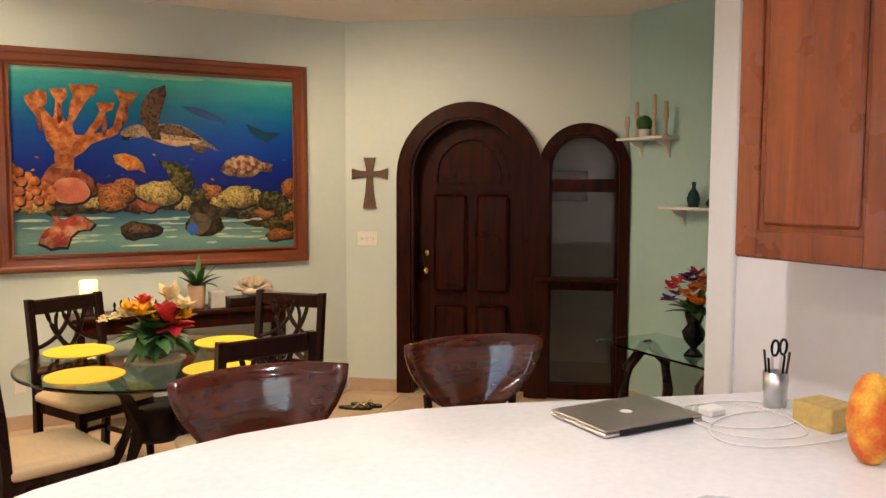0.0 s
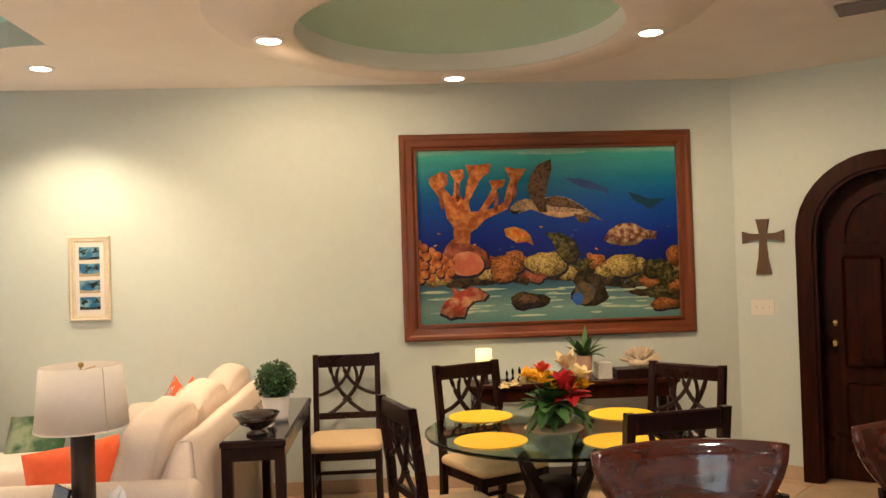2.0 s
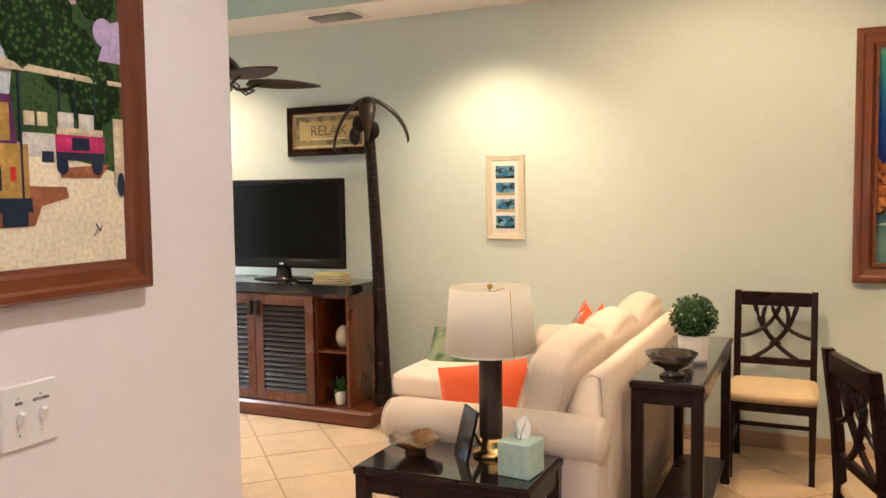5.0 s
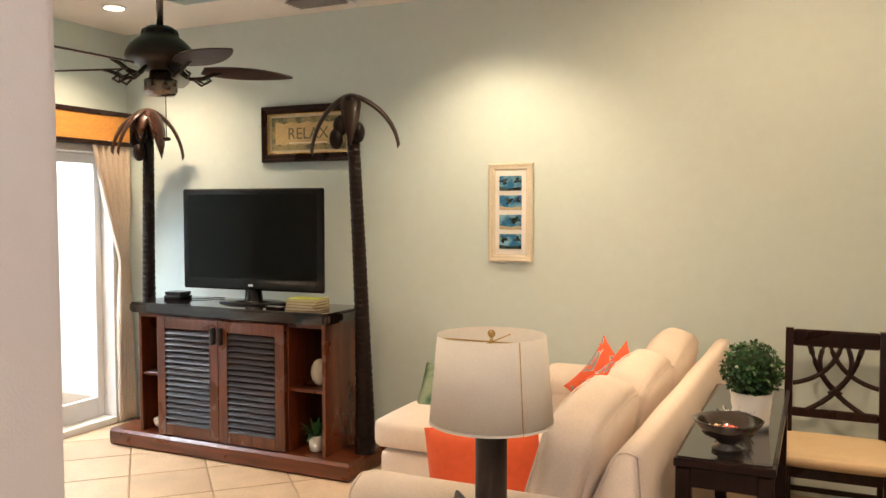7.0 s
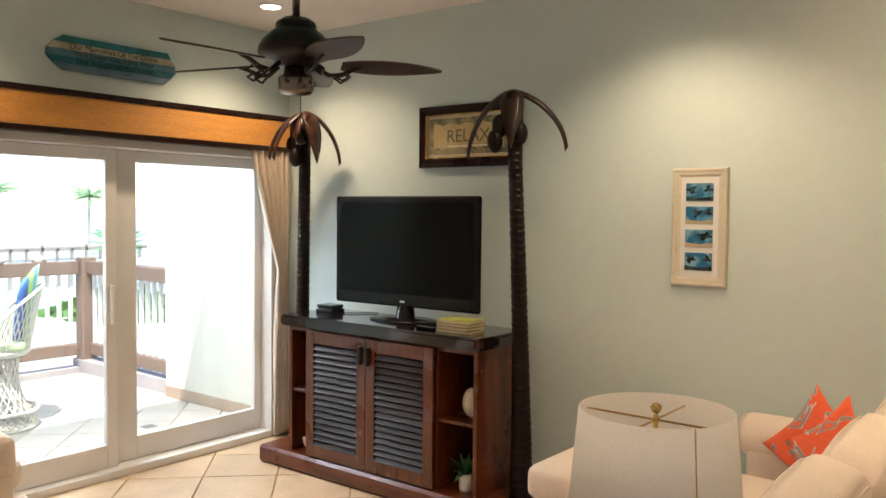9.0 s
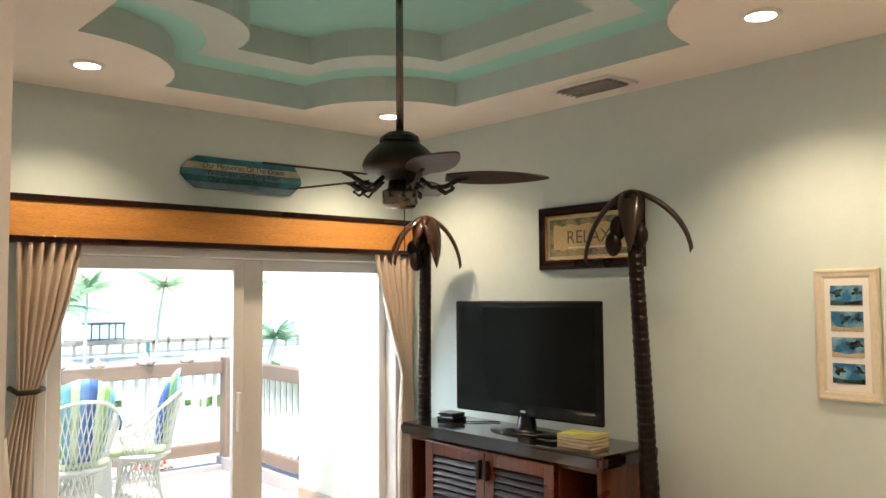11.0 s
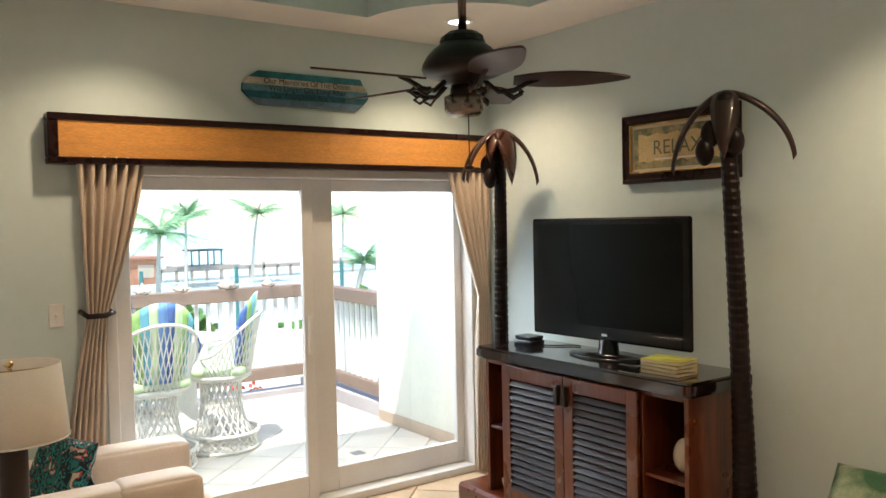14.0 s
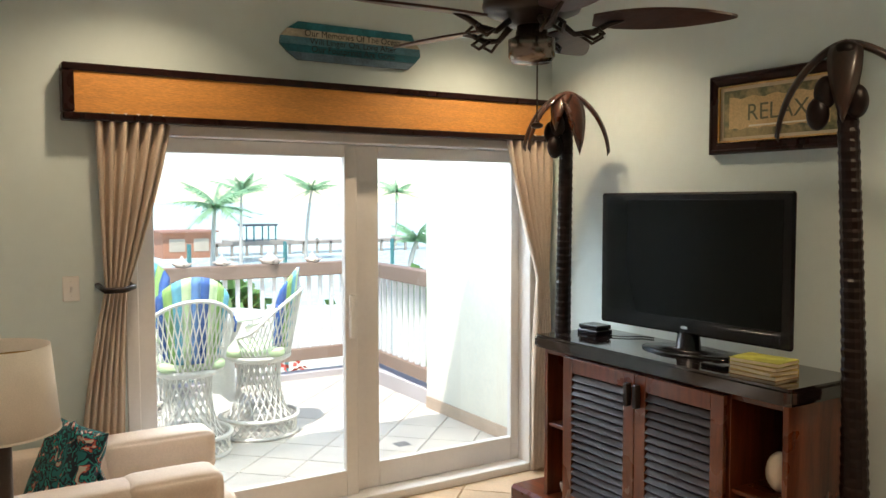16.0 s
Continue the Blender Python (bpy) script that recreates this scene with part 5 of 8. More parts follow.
def ragged(pts, seed, amount=3.0, step=16.0):
    """The same outline with a brushed, uneven edge."""
    out = []
    for k, (u, v) in enumerate(pts):
        u2, v2 = pts[(k + 1) % len(pts)]
        n = max(1, int(math.hypot(u2 - u, v2 - v) / step))
        for i in range(n):
            a, c = u + (u2 - u) * i / n, v + (v2 - v) * i / n
            q = Vector((a * 0.045, c * 0.045, seed))
            out.append((a + amount * noise.noise(q), c + amount * noise.noise(q + Vector((9, 9, 9)))))
    return out




def pp(name, pts, material, lvl=1, label=""):
    LAID[0] += 1
    if len(pts) > 12:
        pts = ragged(pts, LAID[0], 6.0 if lvl < 3 else 4.0)
    if name.endswith(("_coral", "sea_fan", "conch", "starfish", "knob")) and name != "fire_coral" and lvl > 1:
        cu, cv = sum(p[0] for p in pts) / len(pts), sum(p[1] for p in pts) / len(pts)
        part("painted_shade", flat([pu(cu + (u - cu) * 1.06 + 3, cv + (v - cv) * 1.08 + 5) for u, v in pts], 8.6895 - 0.0008 * (lvl - 1) - 0.00001 * (LAID[0] % 75) + 0.0001, 0.0009), SHADEP, reef)
    part(name, flat([pu(*p) for p in pts], 8.6895 - 0.0008 * (lvl - 1) - 0.00001 * (LAID[0] % 75), 0.0012), material, reef, label)


CORAL_O = paint("painted_coral_orange", (0.42, 0.11, 0.03), (0.70, 0.26, 0.08), 16)
CORAL_Y = paint("painted_coral_yellow", (0.06, 0.05, 0.02), (0.55, 0.42, 0.14), 62, "cells")
CORAL_OB = paint("painted_coral_amber", (0.07, 0.02, 0.01), (0.44, 0.17, 0.05), 60, "cells")
CORAL_R = paint("painted_coral_rose", (0.22, 0.05, 0.03), (0.42, 0.14, 0.08), 9)
ROCK_D = paint("painted_dark_rock", (0.015, 0.018, 0.016), (0.09, 0.06, 0.03), 22)
GREENP = paint("painted_olive_coral", (0.02, 0.035, 0.015), (0.17, 0.14, 0.05), 36)
SHELLP = paint("painted_shell", (0.02, 0.014, 0.010), (0.17, 0.10, 0.055), 40, "cells")
SHADEP = paint("painted_deep_shade", (0.008, 0.010, 0.022))
BELLYP = paint("painted_turtle_belly", (0.50, 0.30, 0.17), (0.62, 0.44, 0.28), 20)
SKINP = paint("painted_turtle_skin", (0.10, 0.065, 0.035), (0.46, 0.33, 0.20), 60, "cells")
FISHB = paint("painted_blue_fish", (0.02, 0.06, 0.20))
FISHO = paint("painted_orange_fish", (0.60, 0.12, 0.02), (0.65, 0.34, 0.08), 20)
FISHS = paint("painted_striped_fish", (0.55, 0.40, 0.25), (0.20, 0.06, 0.03), 26)
CONCHP = paint("painted_rose_conch", (0.42, 0.07, 0.05), (0.66, 0.34, 0.18), 14)
CONCH = paint("pink_conch", (0.42, 0.07, 0.05), (0.66, 0.34, 0.18), 14)
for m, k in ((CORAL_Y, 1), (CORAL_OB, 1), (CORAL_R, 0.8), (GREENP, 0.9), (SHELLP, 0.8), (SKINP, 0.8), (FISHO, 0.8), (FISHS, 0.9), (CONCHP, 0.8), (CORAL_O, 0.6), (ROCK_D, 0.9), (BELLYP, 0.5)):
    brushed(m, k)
for k, (u, v, ru, rv) in enumerate(((640, 520, 80, 32), (560, 505, 90, 30), (860, 530, 80, 50), (800, 560, 60, 40), (890, 590, 50, 50), (420, 515, 60, 28), (700, 530, 70, 30), (240, 520, 120, 22))):
    pp("dark_rock", blob(u, v, ru, rv, k + 3), ROCK_D, 1)
STREAK = paint("painted_sand_light", (0.42, 0.50, 0.36), (0.22, 0.36, 0.32), 10)
rng = random.Random(21)
for k in range(34):
    pp("light_streak", blob(rng.uniform(100, 900), rng.uniform(552, 650), rng.uniform(18, 60), rng.uniform(2, 5), k, 0.1, 12), STREAK, 1, "" if k else "pale light streak on the sand")
pp("surface_glow", blob(520, 92, 110, 9, 2, 0.1), paint("painted_surface_light", (0.25, 0.52, 0.42)), 1)
for k, (u, v) in enumerate(((150, 190), (205, 165), (330, 200), (390, 165))):
    pp("coral_shade", blob(u, v + 60, 7, 34, k, 0.1, 12, 0.1 * (k - 1)), CORAL_R, 4)
pp("fire_coral", [(185, 395), (190, 345), (168, 310), (160, 270), (140, 235), (112, 190), (112, 175), (150, 152), (172, 162), (170, 195), (160, 205), (185, 240), (190, 235), (196, 185), (178, 148), (225, 145), (226, 175), (212, 190), (208, 225), (225, 250), (235, 190), (245, 170), (232, 132), (316, 130), (305, 160), (285, 175), (268, 205), (240, 255), (245, 290), (270, 290), (300, 245), (318, 215), (308, 185), (362, 184), (355, 205), (335, 215), (322, 250), (300, 285), (330, 280), (355, 262), (365, 215), (378, 185), (360, 142), (430, 148), (412, 185), (395, 205), (385, 250), (365, 285), (330, 300), (290, 320), (265, 345), (240, 365), (238, 400)], CORAL_O, 3, "branching orange coral")
for k, (u, v, ru, rv, m) in enumerate(((300, 470, 30, 26, CORAL_R), (300, 510, 36, 20, CORAL_Y), (385, 455, 40, 26, CORAL_OB), (420, 500, 34, 24, CORAL_R), (555, 505, 40, 26, CORAL_Y), (600, 480, 36, 22, GREENP), (650, 470, 34, 26, CORAL_OB), (690, 505, 40, 22, CORAL_Y), (770, 530, 38, 20, GREENP), (800, 490, 36, 26, CORAL_Y), (830, 545, 36, 20, CORAL_OB), (890, 530, 40, 26, GREENP), (905, 500, 34, 24, CORAL_Y), (860, 585, 44, 20, GREENP), (915, 560, 30, 22, CORAL_OB), (130, 520, 46, 22, CORAL_Y), (200, 535, 40, 16, ROCK_D))):
    pp("reef_clump", blob(u, v, ru, rv, k + 30, 0.16, 22), m, 1 + k % 2)
pp("rose_coral", blob(215, 450, 85, 55, 1), CORAL_R, 2)
pp("brain_coral", blob(228, 468, 55, 42, 2, 0.03), paint("painted_peach_coral", (0.55, 0.25, 0.13), (0.42, 0.12, 0.07), 6), 3)
pp("amber_coral", blob(355, 480, 55, 38, 4, 0.06), CORAL_OB, 3)
pp("amber_coral", blob(345, 515, 42, 20, 8, 0.06), CORAL_OB, 4)
pp("yellow_coral", blob(490, 475, 72, 42, 5, 0.08), CORAL_Y, 3)
pp("yellow_coral", blob(735, 490, 62, 38, 6, 0.1), CORAL_Y, 2)
pp("olive_coral", blob(850, 500, 50, 30, 7, 0.1), GREENP, 2)
pp("sea_fan", [(485, 368), (540, 372), (580, 395), (595, 440), (580, 475), (545, 465), (520, 430), (510, 400)], GREENP, 4, "olive sea fan")
pp("orange_coral", blob(455, 522, 30, 16, 9), CORAL_R, 4)
rng = random.Random(4)
for k in range(30):
    row = k // 6
    u, v = 72 + (k % 6) * 21 + rng.uniform(-5, 5), 395 + row * 30 + (k % 6) * 14
    if u < 190 and v < 525:
        pp("coral_knob", blob(u, v, 14, 15, k, 0.02, 12), CORAL_O, 3 + k % 2, "round amber coral knob")
pp("round_coral", blob(915, 460, 28, 36, 12, 0.05), CORAL_OB, 2)
pp("conch", [(135, 630), (150, 595), (180, 575), (178, 545), (205, 560), (235, 545), (262, 552), (292, 575), (280, 592), (245, 595), (225, 612), (215, 645), (170, 650)], CONCHP, 3, "pink conch shell")
pp("starfish", blob(425, 597, 62, 27, 13, 0.1), ROCK_D, 2)
pp("starfish", blob(425, 596, 36, 14, 14, 0.2), SHELLP, 3)
pp("dark_fish", blob(628, 580, 60, 48, 15, 0.06), ROCK_D, 2)
pp("angel_fish", blob(612, 580, 34, 38, 16, 0.04), paint("painted_olive_fish", (0.12, 0.08, 0.03), (0.05, 0.05, 0.05), 20), 3)
pp("blue_face", blob(588, 598, 18, 22, 17, 0.04), paint("painted_blue_face", (0.03, 0.10, 0.35)), 4)
pp("orange_coral", blob(880, 625, 52, 20, 18, 0.12), CORAL_OB, 3)
pp("turtle_body", [(384, 300), (410, 297), (440, 288), (470, 296), (500, 312), (545, 320), (590, 312), (632, 318), (680, 332), (645, 304), (612, 282), (572, 256), (530, 244), (488, 248), (455, 258), (428, 252), (400, 258), (376, 278), (374, 294)], SKINP, 3, "turtle head, belly and tail")
pp("turtle_shell", [(490, 252), (520, 244), (560, 252), (600, 275), (625, 295), (560, 285), (510, 280), (486, 270)], SHELLP, 4)
pp("turtle_belly", [(470, 286), (510, 296), (560, 302), (600, 300), (625, 300), (592, 312), (545, 320), (502, 312), (474, 298)], BELLYP, 4)
pp("turtle_beak", [(372, 286), (388, 292), (408, 290), (398, 302), (380, 302)], ROCK_D, 5)
pp("turtle_fin", [(432, 215), (445, 170), (470, 135), (512, 117), (515, 150), (500, 200), (488, 250), (497, 300), (470, 298), (448, 260), (438, 240)], SHELLP, 5, "raised front flipper")
pp("turtle_fin", [(582, 305), (635, 322), (628, 340), (598, 335)], SHELLP, 5)
pp("blue_fish", [(558, 184), (605, 186), (640, 196), (680, 215), (705, 228), (696, 250), (688, 232), (650, 228), (610, 215), (590, 205)], FISHB, 2)
pp("ray", [(765, 235), (800, 248), (835, 262), (890, 262), (862, 282), (838, 300), (822, 288), (785, 268)], paint("painted_dark_ray", (0.005, 0.04, 0.08)), 2)
pp("orange_fish", [(352, 352), (385, 345), (420, 358), (438, 378), (448, 412), (425, 398), (395, 402), (380, 392), (358, 378)], FISHO, 3, "orange and white reef fish")
pp("striped_fish", [(678, 400), (700, 365), (735, 345), (780, 345), (820, 368), (858, 375), (852, 402), (815, 400), (790, 420), (745, 422), (705, 415)], FISHS, 3, "striped grouper")
for k in range(16):
    u, v = rng.uniform(90, 900), rng.uniform(340, 440)
    pp("small_fish", blob(u, v, 7, 3, k, 0.05, 8, rng.uniform(-0.6, 0.6)), FISHB if k % 3 else FISHO, 2)

# golf cart painting on the kitchen wall: x of the drawing runs north
GX = pose(-1.42, 0, 0, 0, 0, 90)
cartp = empty("street_painting", "framed painting of golf carts on a sandy street", "painting", GX)
GY0, GY1, GZ0, GZ1 = 3.25, 4.54, 1.447, 2.36
mitre_frame(cartp, GY0, GY1, GZ0, GZ1, 0.062, -0.035, -0.001, (FRAMEWOOD, FRAMEWOOD_Z), "reddish brown wooden frame")
part("canvas", boxes(((GY0 + 0.055, -0.016, GZ0 + 0.055), (GY1 - 0.055, -0.008, GZ1 - 0.055))), paint("painted_sky", (0.42, 0.50, 0.62), (0.55, 0.58, 0.62), 3), cartp, "painted canvas with pale sky")


def gp(name, rows, material, lvl=1, label=""):
    LAID[0] += 1
    part(name, flat(rows, -0.0158 - 0.0008 * (lvl - 1) - 0.00001 * (LAID[0] % 75), 0.0012), material, cartp, label)


def gb(y0, y1, z0, z1, w=0.0):
    return [(y0, z0), (y1, z0), (y1 - w, z1), (y0 + w, z1)]


gp("sandy_street", [(3.31, 1.51), (4.48, 1.51), (4.48, 1.70), (4.36, 1.74), (4.20, 1.73), (3.8, 1.76), (3.31, 1.74)], paint("painted_sand", (0.74, 0.65, 0.48), (0.80, 0.72, 0.56), 3), 1)
gp("pink_house", gb(4.31, 4.40, 1.85, 2.30), paint("painted_mauve_wall", (0.42, 0.28, 0.38), (0.50, 0.36, 0.40), 10), 1)
gp("dark_foliage", [(4.22, 1.74), (4.48, 1.68), (4.48, 2.30), (4.40, 2.30), (4.38, 2.0), (4.25, 1.95)], paint("painted_dark_foliage", (0.01, 0.03, 0.015), (0.04, 0.09, 0.03), 90, "cells"), 2)
TREEP = paint("painted_tree_leaves", (0.10, 0.22, 0.05), (0.008, 0.03, 0.01), 85, "cells")
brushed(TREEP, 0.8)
for k, (y, z, ry, rz) in enumerate(((4.30, 1.95, 0.075, 0.075), (4.26, 1.92, 0.05, 0.05), (4.35, 1.90, 0.07, 0.07), (4.41, 1.84, 0.06, 0.08), (4.25, 1.98, 0.03, 0.03), (4.42, 2.05, 0.05, 0.08), (3.95, 2.05, 0.10, 0.10), (3.6, 2.0, 0.12, 0.1))):
    gp("tree_foliage", blob(y, z, ry, rz, k, 0.07, 22), TREEP, 2 + k % 2)
gp("palm_leaves", blob(4.19, 2.03, 0.03, 0.05, 3, 0.2), TREEP, 2)
LILAC = paint("painted_lilac", (0.45, 0.36, 0.58))
gp("lilac_awning", [(4.425, 1.90), (4.48, 1.90), (4.48, 1.985), (4.455, 1.975)], LILAC, 4)
gp("round_sign", blob(4.440, 1.955, 0.026, 0.028, 1, 0.0, 20), LILAC, 5, "round lilac shop sign")
CREAMP, YELP, PINKP, NAVYP, SHADP, WHITEP = (paint("painted_" + n, c) for n, c in (("cream", (0.70, 0.60, 0.42)), ("ochre_cart", (0.68, 0.42, 0.12)), ("pink_cart", (0.70, 0.05, 0.20)), ("navy_shadow", (0.02, 0.03, 0.06)), ("terracotta_shadow", (0.40, 0.15, 0.08)), ("white_cart", (0.70, 0.68, 0.64))))
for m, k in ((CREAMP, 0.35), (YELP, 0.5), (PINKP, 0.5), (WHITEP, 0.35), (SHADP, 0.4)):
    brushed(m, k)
gp("cart_shadow", [(4.05, 1.58), (4.27, 1.585), (4.285, 1.62), (4.345, 1.635), (4.34, 1.655), (4.05, 1.66)], SHADP, 2)
gp("cart_shadow", [(4.33, 1.672), (4.42, 1.672), (4.445, 1.70), (4.33, 1.69)], SHADP, 2)
gp("cart_roof", [(4.05, 1.862), (4.26, 1.858), (4.24, 1.872), (4.18, 1.884), (4.05, 1.884)], CREAMP, 6, "ochre cart roof")
gp("cart_body", gb(3.98, 4.26, 1.635, 1.73), YELP, 5, "ochre golf cart")
gp("cart_seat", gb(4.10, 4.225, 1.735, 1.80), YELP, 5)
gp("cart_seat_back", gb(4.10, 4.24, 1.72, 1.815, 0.01), paint("painted_purple", (0.12, 0.03, 0.12)), 4)
gp("cart_bumper", gb(3.98, 4.265, 1.61, 1.635), NAVYP, 5)
gp("cart_wheel", gb(4.205, 4.255, 1.585, 1.615), NAVYP, 5)
gp("cart_post", gb(4.244, 4.249, 1.63, 1.865), NAVYP, 6)
gp("tail_light", gb(4.223, 4.233, 1.665, 1.69), paint("painted_red", (0.6, 0.03, 0.02)), 7)
gp("number_plate", gb(4.175, 4.205, 1.648, 1.69), NAVYP, 6)
gp("cart_roof", [(4.255, 1.86), (4.42, 1.854), (4.40, 1.866), (4.27, 1.872)], CREAMP, 4)
gp("cart_body", gb(4.245, 4.32, 1.71, 1.752), WHITEP, 3)
gp("cart_wheel", gb(4.29, 4.315, 1.70, 1.72), NAVYP, 3)
for y in (4.255, 4.282):
    gp("cart_seat", gb(y, y + 0.022, 1.765, 1.79), CREAMP, 4)
gp("cart_body", gb(4.32, 4.432, 1.72, 1.752), PINKP, 5, "pink golf cart")
gp("cart_panel", gb(4.355, 4.395, 1.724, 1.748), NAVYP, 6)
gp("cart_under", gb(4.32, 4.43, 1.705, 1.72), NAVYP, 5)
for y in (4.32, 4.40):
    gp("cart_wheel", blob(y + 0.013, 1.695, 0.013, 0.017, 1, 0, 12), NAVYP, 5)
for y in (4.325, 4.372):
    gp("cart_seat", gb(y, y + 0.035, 1.765, 1.793), WHITEP, 6)
gp("cart_seat", gb(4.322, 4.428, 1.752, 1.765), CREAMP, 6)
for y in (4.33, 4.365, 4.41):
    gp("cart_post", gb(y, y + 0.003, 1.79, 1.86), NAVYP, 5)
gp("cart_body", gb(4.455, 4.48, 1.66, 1.79), CREAMP, 5)
gp("cart_roof", gb(4.445, 4.48, 1.855, 1.864), CREAMP, 5)
gp("cart_wheel", blob(4.470, 1.66, 0.009, 0.024, 1, 0, 12), NAVYP, 6)
part("signature", tube([(4.40, -0.0185, 1.56), (4.41, -0.0185, 1.575), (4.405, -0.0185, 1.585), (4.415, -0.0185, 1.57), (4.42, -0.0185, 1.58), (4.41, -0.0185, 1.565)], 0.0009, 4), NAVYP, cartp, "small scribbled mark")


# switches and outlets
def plate(name, m, w, h, n, label, words=()):
    e = empty(name, label, "switch", m)
    part("cover", boxes(((-w / 2, -0.007, -h / 2), (w / 2, 0, h / 2)), bevel=0.003), WHITE, e, "white cover plate")
    for k in range(n):
        x = (k - (n - 1) / 2) * 0.046
        b = bmesh.new()
        box(b, (-0.005, -0.012, -0.011), (0.005, 0.0, 0.011), 0.001, m=Matrix.Translation((x, -0.008, 0)) @ Matrix.Rotation(radians(20), 4, "X"))
        part("toggle", b, WHITE, e, "white toggle")
        for z in (-0.034, 0.034):
            bb = ball(0.0025, (x, -0.0072, z), 1)
            part("screw", bb, STEEL, e)
        if k < len(words):
            txt(words[k], 0.008, x, -0.0076, 0.022, BLACK, e)
    return e


def txt(words, size, x, y, z, material, parent, rot=None, align="CENTER"):
    c = bpy.data.curves.new("lettering", "FONT")
    c.body, c.size, c.align_x, c.extrude = words, size, align, 0.0004
    ob = new("lettering", c)
    c.materials.append(material)
    ob.parent = parent
    ob.matrix_basis = rot or pose(x, y, z, 90, 0, 0)
    tagged(ob, "dark printed lettering")
    return ob


plate("light_switch", pose(-1.42, 4.25, 1.245, 0, 0, 90), 0.117, 0.117, 2, "white double light switch plate on the white kitchen wall", ("BAR", "KITCHEN"))
plate("light_switch", pose(W, 5.885, 1.32, 0, 0, 90), 0.072, 0.117, 1, "white single light switch plate beside the curtain")
plate("light_switch", DOORM @ pose(0.18, 0, 1.24), 0.165, 0.117, 3, "white triple light switch plate under the cross")
plate("wall_outlet", pose(0.19, N, 0.31), 0.072, 0.117, 0, "white wall outlet low on the aqua wall")
cross = [(-0.022, -0.20), (0.022, -0.20), (0.05, -0.215)]
half = [(0.055, -0.22), (0.035, -0.10), (0.024, 0.035), (0.09, 0.028), (0.145, 0.01), (0.145, 0.10), (0.09, 0.082), (0.026, 0.078), (0.036, 0.14), (0.048, 0.185)]
b = flat([(x, z) for x, z in half] + [(-x, z) for x, z in reversed(half)], -0.001, 0.022)
single("wall_cross", b, mat("worn_brown_metal", (0.10, 0.055, 0.03), 0.5, big=0.3, bump=0.5, bscale=60), "brown flared cross hanging above the switches", "cross", m=DOORM @ pose(0.20, 0, 1.70))

# relax sign
rel = empty("framed_sign", "wide dark framed sign with the word relax on parchment", "sign", pose(0, 0, 0))
RX0, RX1, RZ0, RZ1 = -3.985, -3.22, 1.95, 2.335
mitre_frame(rel, RX0, RX1, RZ0, RZ1, 0.06, 8.675, N - 0.001, (ESPRESSO, ESPRESSO), "dark moulded frame")
part("gold_bead", frame_boxes(RX0 + 0.056, RX1 - 0.056, RZ0 + 0.056, RZ1 - 0.056, 0.008, 8.68, 8.69, 0.0), BRASS, rel, "thin gold bead")
part("mount", boxes(((RX0 + 0.06, 8.695, RZ0 + 0.06), (RX1 - 0.06, 8.70, RZ1 - 0.06))), mat("cream_mount", (0.62, 0.54, 0.40), 0.8), rel, "cream mount")
part("border", boxes(((RX0 + 0.082, 8.692, RZ0 + 0.08), (RX1 - 0.082, 8.6945, RZ1 - 0.08))), paint("sage_stone_border", (0.13, 0.14, 0.08), (0.36, 0.30, 0.16), 18), rel, "mottled sage border")
b = flat([(RX0 + 0.115 + 0.535 * k / 16, RZ0 + 0.118 + 0.006 * math.sin(k * 2.3)) for k in range(17)] +
         [(RX0 + 0.65 - 0.535 * k / 16, RZ1 - 0.118 + 0.007 * math.sin(k * 1.7)) for k in range(17)], 8.6915, 0.001)
part("parchment", b, paint("parchment", (0.62, 0.47, 0.24), (0.56, 0.40, 0.20), 5), rel, "ragged tan parchment")
OLIVE = mat("olive_ink", (0.13, 0.13, 0.07), 0.7)
txt("RELAX", 0.112, (RX0 + RX1) / 2, 8.6900, 2.105, OLIVE, rel)
part("script_line", boxes(((RX0 + 0.23, 8.6895, 2.075), (RX1 - 0.23, 8.6903, 2.083))), mat("pale_script", (0.8, 0.76, 0.62), 0.7), rel, "pale unreadable script")

# four-photo frame
ph = empty("photo_frame", "cream frame holding four small blue beach photographs", "picture", pose(0, 0, 0))
HX0, HX1, HZ0, HZ1 = -2.286, -2.0, 1.306, 1.906
CREAMF = mat("antique_cream_frame", (0.66, 0.61, 0.50), 0.5, big=0.08, bump=0.2)
mitre_frame(ph, HX0, HX1, HZ0, HZ1, 0.045, 8.69, N - 0.001, (CREAMF, CREAMF), "moulded cream frame")
part("mount", boxes(((HX0 + 0.04, 8.702, HZ0 + 0.04), (HX1 - 0.04, 8.706, HZ1 - 0.04))), WHITE, ph, "white mount")
BLUEPH = paint("photo_sea_blue", (0.03, 0.16, 0.34), (0.22, 0.45, 0.60), 14)
DARKPH = paint("photo_palm_dark", (0.01, 0.015, 0.015), (0.05, 0.09, 0.10), 30)
SANDPH = paint("photo_sand", (0.5, 0.42, 0.28))
